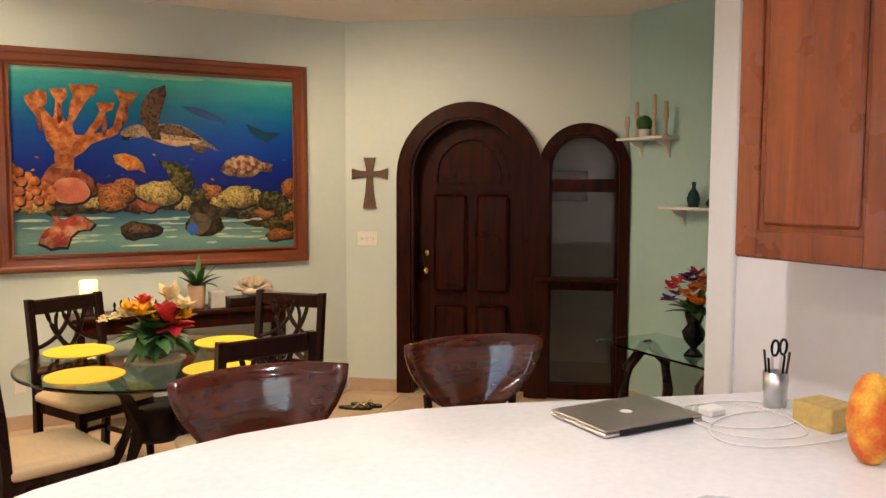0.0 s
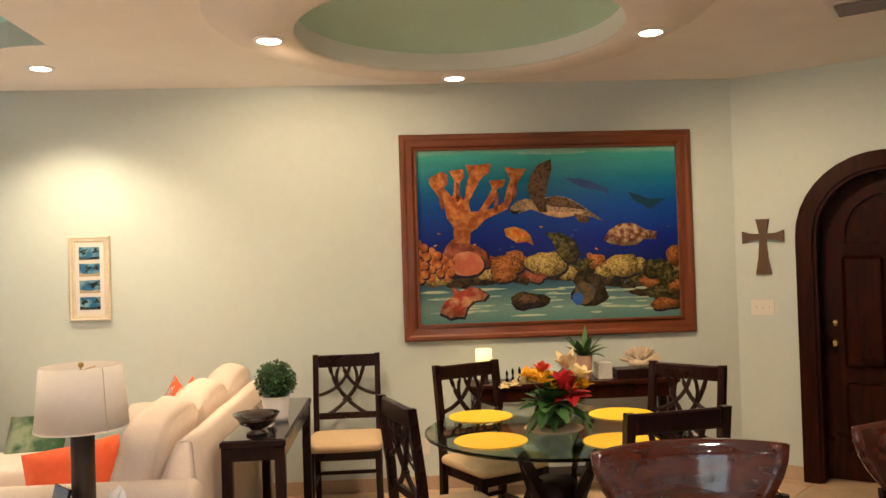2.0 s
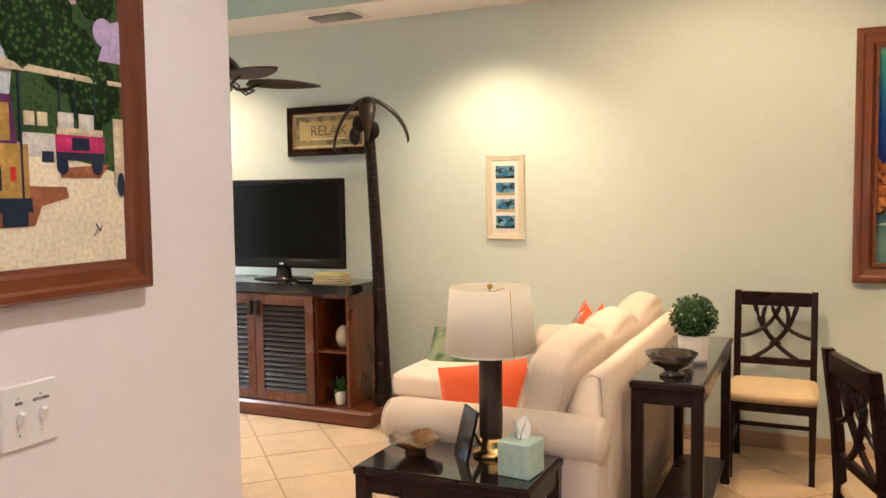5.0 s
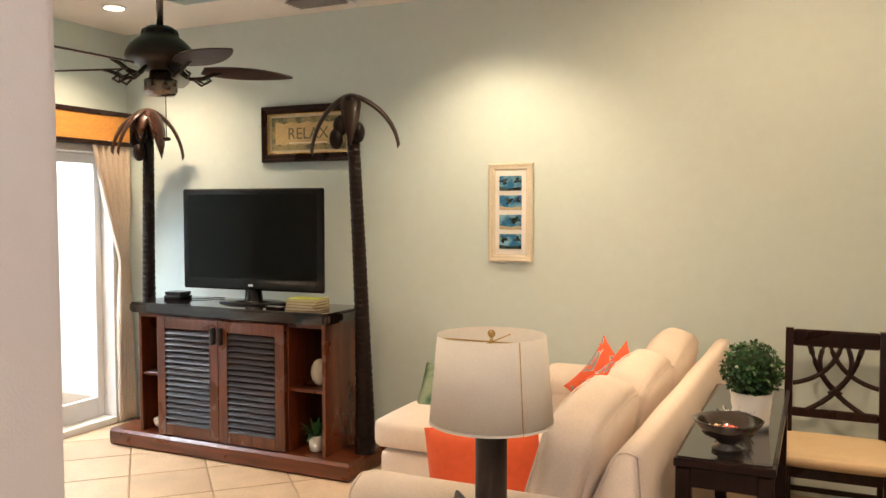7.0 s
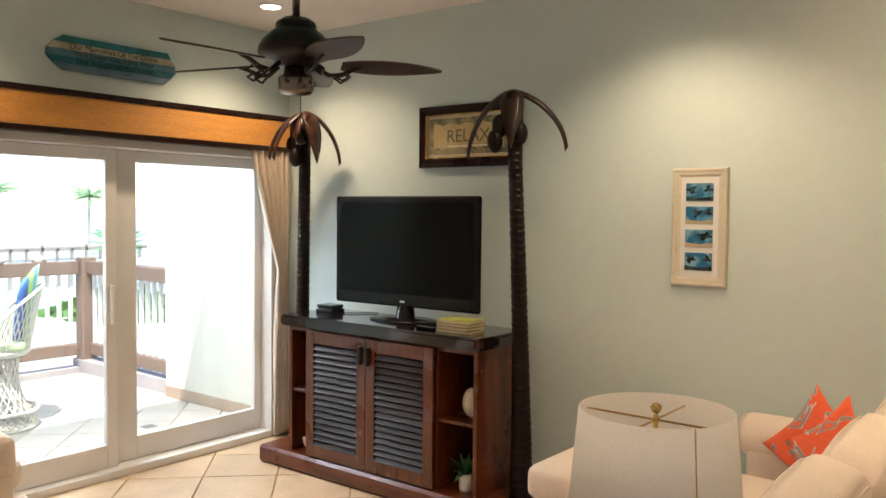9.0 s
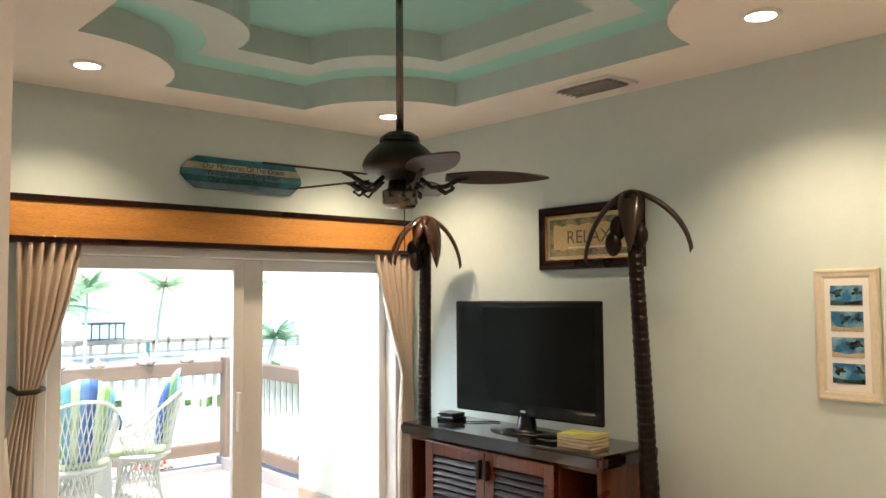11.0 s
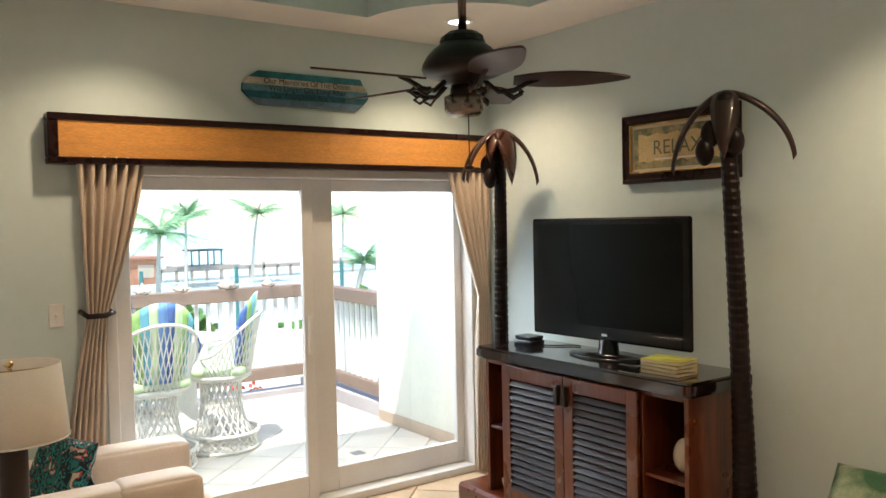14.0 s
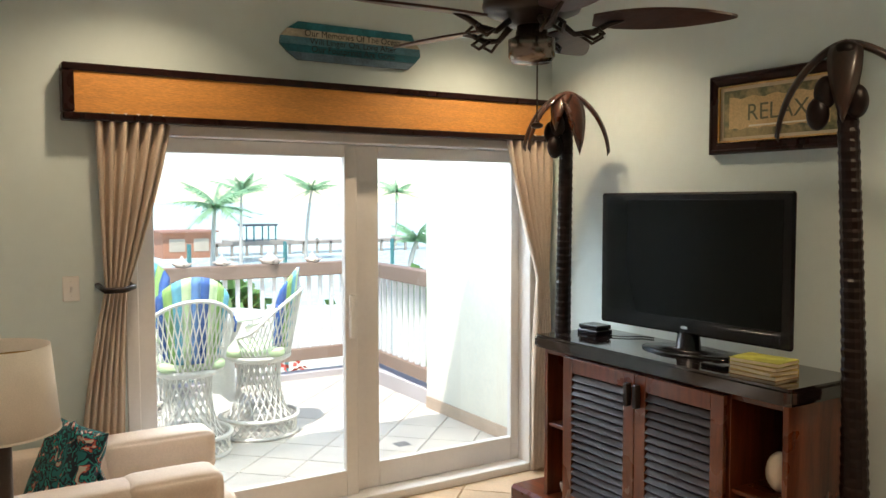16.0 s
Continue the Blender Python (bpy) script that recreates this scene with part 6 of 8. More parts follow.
for k in range(4):
    zc = HZ1 - 0.122 - k * 0.118
    xa, xb = HX0 + 0.072, HX1 - 0.072
    pr = part("photograph", boxes(((xa, 8.699, zc - 0.045), (xb, 8.7015, zc + 0.045))), BLUEPH, ph, "small blue beach photograph")
    part("dark_shore", flat([(xa, zc - 0.044), (xb, zc - 0.044), (xb, zc - 0.022), (xa + 0.07, zc - 0.03), (xa, zc - 0.02)], 8.6988, 0.0006), SANDPH if k in (1, 2) else DARKPH, pr)
    part("palm_shadow", flat(blob(xa + 0.03 + 0.03 * (k % 3), zc + 0.012, 0.022, 0.018, k, 0.35), 8.6986, 0.0006), DARKPH, pr)
    part("palm_shadow", flat(blob(xb - 0.025, zc + 0.016, 0.018, 0.016, k + 9, 0.35), 8.6986, 0.0006), DARKPH, pr)

# plank sign above the valance
sg = empty("plank_sign", "blue and cream plank sign with three lines of dark lettering", "sign", pose(W, 0, 0, 0, 0, 90))
cols = ((0.035, 0.20, 0.25), (0.50, 0.46, 0.36), (0.10, 0.24, 0.31), (0.03, 0.15, 0.20), (0.14, 0.22, 0.30))
tips = [(7.005, 7.685), (6.945, 7.705), (6.91, 7.735), (6.905, 7.74), (6.945, 7.705), (7.005, 7.66)]   # the outline narrows to both ends
for k, c in enumerate(cols):
    z1 = 2.662 - 0.040 * k
    (a0, a1), (b0, b1) = tips[k], tips[k + 1]
    part("plank", flat([(b0, z1 - 0.0385), (b1, z1 - 0.0385), (a1, z1), (a0, z1)], -0.002, 0.020 + 0.002 * (k % 2)), paint("sign_paint_%s" % "abcde"[k], c, tuple(v * 0.75 for v in c), 12), sg, "weathered painted plank")
INK = mat("sign_ink", (0.012, 0.012, 0.015), 0.6)
for k, line in enumerate(("Our Memories Of The Ocean", "Will Linger On, Long After", "Our Footprints Are Gone")):
    txt(line, 0.047, 7.325, -0.0255, 2.590 - 0.040 * k, INK, sg)

# ---- things on the buffet under the painting ----
buffet = empty("buffet_table", "narrow dark wood buffet under the reef painting", "table", pose(0, 0, 0))
part("top", boxes(((0.50, 8.36, 0.755), (1.98, 8.66, 0.785)), bevel=0.006), MAHOGANY, buffet, "dark top")
part("apron", boxes(((0.53, 8.39, 0.66), (1.95, 8.63, 0.754)), bevel=0.004), MAHOGANY, buffet, "reddish apron")
for x in (0.53, 1.90):
    for y in (8.39, 8.58):
        part("leg", boxes(((x, y, 0), (x + 0.05, y + 0.05, 0.659)), bevel=0.004), ESPRESSO, buffet)
part("shelf", boxes(((0.56, 8.41, 0.12), (1.92, 8.61, 0.145))), ESPRESSO, buffet, "low shelf")
can = empty("candle", "glowing cream flameless candle on a dark holder", "candle", pose(0.62, 8.50, 0.785))
part("holder", lathe([(0, 0), (0.05, 0), (0.03, 0.01), (0.025, 0.09), (0.05, 0.10), (0.05, 0.11), (0, 0.11)], 20), ESPRESSO, can, "dark turned holder", True)
part("wax", lathe([(0, 0.11), (0.058, 0.11), (0.058, 0.235), (0.05, 0.24), (0, 0.228)], 24), glow_mat("glowing_wax", (1.0, 0.68, 0.22), 0.55), can, "warm glowing wax", True)
CLAY = mat("terracotta_pot", (0.42, 0.28, 0.20), 0.7, bump=0.4)


def leafblade(b, base, ang, tilt, length, width, bend, seg=6):
    d = Vector((math.cos(ang), math.sin(ang), 0))
    s = Vector((-math.sin(ang), math.cos(ang), 0))
    rows = []
    for k in range(seg + 1):
        t = k / seg
        r = length * t * math.cos(tilt)
        z = length * t * math.sin(tilt) - bend * t * t
        w = width * math.sin(math.pi * (0.15 + 0.85 * t)) ** 0.8 if k < seg else 0.001
        c = Vector(base) + d * r + Vector((0, 0, z))
        rows.append((b.verts.new(c - s * w), b.verts.new(c + Vector((0, 0, -w * 0.35))), b.verts.new(c + s * w)))
    for p, q in zip(rows, rows[1:]):
        b.faces.new((p[0], p[1], q[1], q[0]))
        b.faces.new((p[1], p[2], q[2], q[1]))
    return b


def potted_spikes(name, x, y, z, r, h, n, length, label, pot_mat, seed=1):
    e = empty(name, label, "potted plant", pose(x, y, z))
    part("pot", lathe([(0, 0), (r * 0.8, 0), (r * 0.85, h * 0.1), (r, h), (r * 0.9, h), (r * 0.86, h * 0.86), (0, h * 0.86)], 24), pot_mat, e, "", True)
    rg = random.Random(seed)
    for k in range(n):
        b = leafblade(bmesh.new(), (0, 0, h * 0.85), 2 * math.pi * k / n + rg.uniform(-0.2, 0.2), rg.uniform(0.5, 1.35), length * rg.uniform(0.75, 1.1), length * 0.085, length * rg.uniform(0.1, 0.5))
        part("leaf", b, LEAF, e)
    return e


potted_spikes("potted_plant", 1.33, 8.50, 0.785, 0.065, 0.17, 22, 0.26, "spiky green plant in a terracotta pot on the buffet", CLAY)
single("coral_box", boxes(((1.55, 8.42, 0.785), (1.92, 8.58, 0.85)), bevel=0.004), ESPRESSO, "low dark wooden box on the buffet", "box")
cr = empty("coral_ornament", "cream cluster coral on the dark wooden box", "ornament", pose(1.74, 8.50, 0.85))
part("base", ball(0.06, (0, 0, 0.035), 2, squash=(1.5, 0.8, 0.6)), mat("cream_coral", (0.66, 0.56, 0.44), 0.9, bump=0.6), cr, "coral mass", True)
rg = random.Random(8)
for k in range(70):
    a, el = rg.uniform(0, 6.28), rg.uniform(0.1, 1.5)
    d = Vector((math.cos(a) * math.cos(el) * 1.3, math.sin(a) * math.cos(el) * 0.7, math.sin(el)))
    part("branch", tube([d * 0.04 + Vector((0, 0, 0.03)), d * 0.10 + Vector((0, 0, 0.03)), d * 0.12 + Vector((0, 0, 0.032))], [0.009, 0.008, 0.004], 5), bpy.data.materials["cream_coral"], cr)
for k in range(7):
    x = 0.78 + k * 0.045
    single("figurine", lathe([(0, 0), (0.014, 0), (0.012, 0.02), (0.006, 0.035), (0.011, 0.06 + 0.01 * (k % 3)), (0.004, 0.08 + 0.01 * (k % 3)), (0, 0.085 + 0.01 * (k % 3))], 10), BLACK, "small dark figurine standing on the buffet", "figurine", True, "figurines", m=pose(x, 8.5 + 0.02 * (k % 2), 0.785))
single("glass_box", boxes(((1.42, 8.44, 0.785), (1.52, 8.56, 0.90)), bevel=0.003), mat("frosted_glass", (0.6, 0.62, 0.6), 0.3), "pale frosted glass holder on the buffet", "ornament")

# ---- centrepiece ----
cp = empty("flower_arrangement", "artificial red, yellow and white tropical flowers in a glass bowl", "flowers", pose(0.81, 7.0, 0.762))
part("mat", lathe([(0, 0), (0.15, 0), (0.155, 0.003), (0.15, 0.006), (0, 0.006)], 32), SEAT, cp, "round woven mat")
part("bowl", lathe([(0, 0.006), (0.05, 0.006), (0.09, 0.04), (0.10, 0.09), (0.085, 0.13), (0.08, 0.13), (0.094, 0.09), (0.085, 0.045), (0.045, 0.012), (0, 0.012)], 28), TABLEGLASS, cp, "rounded glass bowl", True)
part("moss", ball(0.078, (0, 0, 0.085), 2, squash=(1, 1, 0.7)), mat("brown_moss", (0.06, 0.04, 0.025), 0.9, bump=1.0, big=0.4), cp, "brown filling")
rg = random.Random(5)
for k in range(46):
    b = leafblade(bmesh.new(), (0, 0, 0.12), rg.uniform(0, 6.28), rg.uniform(0.0, 1.4), rg.uniform(0.17, 0.27), rg.uniform(0.035, 0.055), rg.uniform(0.03, 0.16))
    part("leaf", b, LEAF, cp)
REDP, YELF, WHTF, PNK = (mat(n, c, 0.5, big=0.2, scale=20) for n, c in (("red_petal", (0.62, 0.03, 0.04)), ("yellow_petal", (0.9, 0.55, 0.04)), ("cream_petal", (0.85, 0.74, 0.45)), ("coral_petal", (0.75, 0.12, 0.08))))


def flower(parent, c, r, material, n=6, tilt=0.6, seed=0):
    g = random.Random(seed)
    for k in range(n):
        b = leafblade(bmesh.new(), c, 2 * math.pi * k / n + g.uniform(-0.3, 0.3), tilt + g.uniform(-0.25, 0.35), r, r * 0.33, r * g.uniform(0.0, 0.5), 4)
        part("petal", b, material, parent)


for k, (c, r, m, n, ti) in enumerate((((0.055, -0.05, 0.21), 0.105, REDP, 8, 0.8), ((0.09, -0.03, 0.18), 0.09, REDP, 7, 0.2), ((0.08, 0.0, 0.31), 0.085, WHTF, 8, 0.9), ((0.13, -0.06, 0.27), 0.07, WHTF, 7, 0.5), ((-0.07, -0.07, 0.25), 0.06, YELF, 7, 0.6), ((0.15, -0.07, 0.22), 0.055, YELF, 7, 0.4), ((-0.14, -0.05, 0.28), 0.05, YELF, 7, 0.6), ((-0.15, -0.03, 0.24), 0.045, WHTF, 6, 0.5),
                                      ((-0.06, 0.03, 0.27), 0.06, YELF, 7, 0.6), ((-0.10, -0.02, 0.26), 0.055, YELF, 7, 0.5), ((-0.02, 0.04, 0.26), 0.05, YELF, 6, 0.6), ((0.13, -0.05, 0.23), 0.05, YELF, 6, 0.4), ((-0.05, 0.0, 0.30), 0.055, PNK, 7, 0.7), ((-0.20, -0.03, 0.235), 0.035, WHTF, 6, 0.4), ((-0.25, 0.0, 0.22), 0.03, WHTF, 6, 0.5), ((0.0, -0.04, 0.21), 0.05, YELF, 6, 0.5))):
    flower(cp, c, r * 1.35, m, n, ti, k)
    flower(cp, (c[0], c[1], c[2] + 0.01), r, m, n, min(1.3, ti + 0.45), k + 40)

# ---- things on the console and end table ----
ball_e = empty("topiary", "round clipped green topiary in a white ribbed pot on the console", "potted plant", pose(-0.650, 7.22, 0.82))
part("pot", lathe([(0, 0), (0.062, 0), (0.066, 0.03), (0.063, 0.035), (0.069, 0.06), (0.066, 0.065), (0.073, 0.10), (0.070, 0.105), (0.076, 0.135), (0.07, 0.135), (0.066, 0.12), (0, 0.12)], 28), WHITE, ball_e, "white ribbed pot", True)
lf = bmesh.new()
rg = random.Random(2)
for k in range(900):
    z = rg.uniform(-1, 1)
    a = rg.uniform(0, 6.283)
    rr = math.sqrt(1 - z * z)
    d = Vector((rr * math.cos(a), rr * math.sin(a), z))
    c = d * rg.uniform(0.086, 0.106) + Vector((0, 0, 0.215))
    u = d.orthogonal().normalized()
    u.rotate(Matrix.Rotation(rg.uniform(0, 6.28), 3, d))
    w = d.cross(u)
    t = (d * rg.uniform(0.3, 1.2) + u).normalized()
    vs = [lf.verts.new(c + q) for q in (-w * 0.006, t * 0.009 - w * 0.007, t * 0.020, t * 0.009 + w * 0.007)]
    lf.faces.new(vs)
tagged(part("leaves", lf, mat("boxwood_leaf", (0.02, 0.085, 0.02), 0.45, big=0.4, scale=30, grain=0.3), ball_e, "dense small box leaves"), kind="stuff")
# near-black ball whose colour gives the shade inside the foliage
part("core", ball(0.088, (0, 0, 0.215), 3), mat("boxwood_shade", (0.008, 0.03, 0.008), 0.9), ball_e, "dark ball painted as the shade between the leaves", True)
DARKBOWL = mat("dark_glazed_bowl", (0.02, 0.012, 0.010), 0.12, coat=1.0)
bw = empty("decorative_bowl", "dark glazed footed bowl of pink petals on the console", "bowl", pose(-0.700, 6.885, 0.82))
part("bowl", lathe([(0, 0), (0.05, 0), (0.052, 0.012), (0.03, 0.022), (0.035, 0.035), (0.08, 0.055), (0.116, 0.105), (0.110, 0.106), (0.075, 0.064), (0.03, 0.046), (0, 0.045)], 32), DARKBOWL, bw, "dark bowl", True)
rg = random.Random(6)
for k in range(22):
    a, r = rg.uniform(0, 6.28), rg.uniform(0, 0.07)
    flower(bw, (r * math.cos(a), r * math.sin(a), 0.064), 0.022, PNK if k % 3 else WHTF, 3, 0.5, k)
cg = empty("glass_ornament", "clear spiked glass votive holder on the console", "ornament", pose(-0.695, 7.085, 0.82))
part("cup", lathe([(0, 0), (0.045, 0), (0.06, 0.03), (0.055, 0.075), (0.05, 0.075), (0.054, 0.03), (0, 0.01)], 24), GLASS, cg, "", True)
for k in range(36):
    a, z = k * 2.4, 0.01 + 0.07 * k / 36
    part("glass_spike", tube([(0.05 * math.cos(a), 0.05 * math.sin(a), z), (0.066 * math.cos(a), 0.066 * math.sin(a), z + 0.016)], [0.008, 0.003], 5), GLASS, cg)

tb = empty("tissue_box", "pale aqua cube tissue box standing on the end table", "tissue box", pose(-1.115, 6.07, 0.59, 0, 0, -8))
part("box", boxes(((-0.065, -0.065, 0), (0.065, 0.065, 0.13)), bevel=0.004), mat("aqua_cardboard", (0.42, 0.60, 0.56), 0.7, grain=0.1), tb, "aqua cardboard cube")
b = bmesh.new()
for s, (a, tx) in enumerate(((0.3, -0.03), (1.8, 0.02), (4.0, 0.0))):
    leafblade(b, (tx * 0.3, 0, 0.128), a, 1.2, 0.09, 0.03, 0.0, 5)
part("tissue", b, mat("white_tissue", (0.85, 0.85, 0.84), 0.9), tb, "white tissue", True)
eb = empty("decorative_bowl", "wavy dark bowl with a tan inside on the end table", "bowl", pose(-1.585, 6.13, 0.59))
bb = lathe([(0, 0), (0.045, 0), (0.042, 0.015), (0.06, 0.03), (0.11, 0.062), (0.104, 0.066), (0.055, 0.036), (0, 0.028)], 32)
for v in bb.verts:
    r = math.hypot(v.co.x, v.co.y)
    if r > 0.09:
        v.co.z += 0.010 * math.cos(4 * math.atan2(v.co.y, v.co.x))
part("bowl", bb, mat("amber_glazed_bowl", (0.13, 0.06, 0.02), 0.12, coat=1.0, big=0.5, scale=10), eb, "amber and black glaze", True)
fr = empty("easel_frame", "black photo frame standing with its back strut on the end table", "picture frame", pose(-1.395, 6.15, 0.59, 0, 0, -48))
b = bmesh.new()
box(b, (-0.075, -0.006, 0), (0.075, 0.006, 0.20), 0.002, m=Matrix.Rotation(radians(-14), 4, "X"))
part("frame", b, BLACK, fr, "black frame")
b = bmesh.new()
box(b, (-0.02, -0.003, 0), (0.02, 0.003, 0.16), 0.001, m=Matrix.Translation((0, 0.105, 0)) @ Matrix.Rotation(radians(28), 4, "X"))
part("strut", b, BLACK, fr, "black back strut")

# star pillow, green pillow, throw
def print_mat(name, rows, scale):
    """Fabric printed with patches of several colours."""
    m = mat(name, rows[0][1], 0.85, big=0.05, grain=0.05, bump=0.4, bscale=400)
    t = m.node_tree
    tc, n, cr = (t.nodes.new("ShaderNode" + k) for k in ("TexCoord", "TexNoise", "ValToRGB"))
    n.inputs["Scale"].default_value, n.inputs["Detail"].default_value, n.inputs["Distortion"].default_value = scale, 1.5, 1.2
    t.links.new(tc.outputs["Object"], n.inputs["Vector"])
    t.links.new(n.outputs[0], cr.inputs[0])
    cr.color_ramp.interpolation = "CONSTANT"
    e = cr.color_ramp.elements
    e[0].position, e[0].color = rows[0][0], (*rows[0][1], 1)
    e[1].position, e[1].color = rows[-1][0], (*rows[-1][1], 1)
    for p, c in rows[1:-1]:
        e.new(p).color = (*c, 1)
    for node in t.nodes:
        if node.name == "tint":
            t.links.new(cr.outputs[0], node.inputs[0])
    return m


STARP = print_mat("coral_and_grey_print", ((0.0, (0.82, 0.13, 0.05)), (0.56, (0.62, 0.55, 0.50)), (0.575, (0.30, 0.29, 0.31)), (0.64, (0.80, 0.16, 0.07))), 8)
TROPIC = print_mat("tropical_print", ((0.0, (0.01, 0.16, 0.17)), (0.40, (0.004, 0.015, 0.03)), (0.50, (0.02, 0.28, 0.25)), (0.55, (0.006, 0.02, 0.045)), (0.60, (0.50, 0.10, 0.07)), (0.635, (0.55, 0.50, 0.42))), 19)
for x, y, z, yaw, turn in ((-1.36, 8.14, 0.695, -32, 43), (-1.46, 8.29, 0.69, -22, -35)):
    pillow(Matrix.Translation((x, y, z)) @ Matrix.Rotation(radians(yaw), 4, "Z") @ Matrix.Rotation(radians(77), 4, "X") @ Matrix.Rotation(radians(turn), 4, "Z"), STARP, "bright orange pillow with grey coral print on the sofa", "throw_pillow", 0.19, 0.05)
pillow(Matrix.Translation((-2.40, 8.38, 0.555)) @ Matrix.Rotation(radians(8), 4, "Z") @ Matrix.Rotation(radians(44), 4, "X"), paint("green_palm_print", (0.24, 0.29, 0.20), (0.035, 0.10, 0.05), 8), "pale pillow with green leaf print at the chaise end", "throw_pillow", 0.19)
pillow(Matrix.Translation((-4.80, 5.78, 0.60)) @ Matrix.Rotation(radians(20), 4, "Z") @ Matrix.Rotation(radians(66), 4, "X"), TROPIC, "dark teal tropical print pillow on the armchair", "throw_pillow", 0.21)
b = bmesh.new()
g = []
for i in range(15):
    row = []
    for j in range(9):
        u, v = i / 14, j / 8
        row.append(b.verts.new((-4.76 + 0.20 * (v - 0.5) + 0.012 * math.sin(9 * u + 3 * v), 5.83 + 0.12 * u + 0.012 * math.sin(22 * v), 0.80 - 0.30 * u + 0.012 * math.sin(14 * v + 2 * u))))
    g.append(row)
for i in range(14):
    for j in range(8):
        b.faces.new((g[i][j], g[i][j + 1], g[i + 1][j + 1], g[i + 1][j]))
sc = single("scarf", b, TROPIC, "dark teal and green printed scarf folded over the armchair pillow", "scarf", True)
sc.modifiers.new("thick", "SOLIDIFY").thickness = 0.006

# ---- things on and in the television cabinet ----
for k, (z, c, m2) in enumerate(((1.0, (0.34, 0.22, 0.07), 3), (1.018, (0.52, 0.42, 0.12), -7), (1.036, (0.30, 0.20, 0.06), 2), (1.054, (0.50, 0.52, 0.10), 8))):
    e = empty("book", "thin yellow covered book in a small stack on the black top", "book", pose(-3.33, 8.27, z, 0, 0, m2), "stacked books")
    part("cover", boxes(((-0.11, -0.08, 0), (0.11, 0.08, 0.002)), ((-0.11, -0.08, 0.015), (0.11, 0.08, 0.017)), ((-0.11, 0.078, 0.002), (0.11, 0.08, 0.015))), paint("book_cover", c, tuple(v * 0.6 for v in c), 14), e, "printed cover")
    part("page_block", boxes(((-0.107, -0.077, 0.0022), (0.107, 0.0775, 0.0148))), mat("book_pages", (0.62, 0.56, 0.42), 0.8), e, "cream pages")
tbx = empty("media_box", "small stacked black media boxes with cables on the cabinet top", "electronics", pose(-4.50, 8.40, 1.0))
part("box", boxes(((-0.075, -0.06, 0), (0.075, 0.06, 0.025)), bevel=0.003), BLACK, tbx)
part("box", boxes(((-0.07, -0.055, 0.03), (0.07, 0.055, 0.052)), bevel=0.003), BLACK, tbx)
part("feet", boxes(((-0.06, -0.05, 0.025), (0.06, 0.05, 0.03))), BLACK, tbx)
part("cable", tube([(0.07, 0.02, 0.02), (0.13, 0.0, 0.006), (0.20, 0.05, 0.006), (0.24, 0.12, 0.006), (0.3, 0.14, 0.006)], 0.0035, 6), BLACK, tbx, "black cable", True)
single("remote_control", boxes(((-3.60, 8.20, 1.0), (-3.47, 8.235, 1.016)), bevel=0.004), BLACK, "black remote control beside the television stand", "remote control")
sh = bmesh.new()
ball(0.085, (0, 0, 0.085), 3, sh, (0.62, 0.62, 1.0))
for v in sh.verts:
    a = math.atan2(v.co.y, v.co.x) + v.co.z * 6
    k = 1 + 0.05 * math.sin(9 * a)
    v.co.x *= k
    v.co.y *= k
single("shell_ornament", sh, mat("pearl_shell", (0.72, 0.66, 0.56), 0.25, coat=0.5), "tall pearly ribbed shell on the cabinet shelf", "ornament", True, m=pose(-3.265, 8.30, 0.52))
potted_spikes("potted_plant", -3.27, 8.26, 0.115, 0.045, 0.10, 20, 0.17, "small green plant in a white pot inside the cabinet", WHITE, 3)
b = ball(0.055, (0, 0, 0.045), 3, squash=(1.0, 0.9, 0.8))
for v in b.verts:
    k = 1 + 0.22 * noise.noise(v.co * 40)
    v.co.x, v.co.y, v.co.z = v.co.x * k, v.co.y * k, max(0.0, v.co.z * k)
single("shell_ornament", b, mat("rough_shell", (0.72, 0.62, 0.52), 0.6, bump=0.6), "spiky cream shell at the foot of the cabinet", "ornament", True, m=pose(-4.53, 8.26, 0.115))
b = ball(0.045, (0, 0, 0.04), 3, squash=(1.0, 0.9, 0.85))
single("shell_ornament", b, CONCH, "small pink shell on the cabinet shelf", "ornament", True, m=pose(-4.50, 8.28, 0.52))

# ---- counter things ----
lt = empty("laptop", "closed silver laptop lying on the white counter", "laptop", pose(1.845, 4.52, CZ, 0, 0, 0))
part("base", boxes(((-0.195, -0.135, 0.004), (0.195, 0.135, 0.016)), bevel=0.003), STEEL, lt, "silver base")
part("lid", boxes(((-0.195, -0.135, 0.0175), (0.195, 0.135, 0.026)), bevel=0.003), mat("silver_lid", (0.42, 0.40, 0.38), 0.35, metal=0.8), lt, "satin silver lid")
part("hinge", boxes(((-0.14, -0.139, 0.006), (0.15, -0.134, 0.021))), BLACK, lt, "black hinge strip")
part("emblem", lathe([(0, 0.0261), (0.02, 0.0261), (0.02, 0.0266), (0, 0.0266)], 16), WHITE, lt, "plain pale emblem")
part("feet", boxes(((-0.17, -0.11, 0), (-0.15, -0.09, 0.004)), ((0.15, -0.11, 0), (0.17, -0.09, 0.004)), ((-0.17, 0.09, 0), (-0.15, 0.11, 0.004)), ((0.15, 0.09, 0), (0.17, 0.11, 0.004))), BLACK, lt)
CABLE = mat("white_cable", (0.72, 0.71, 0.70), 0.4)
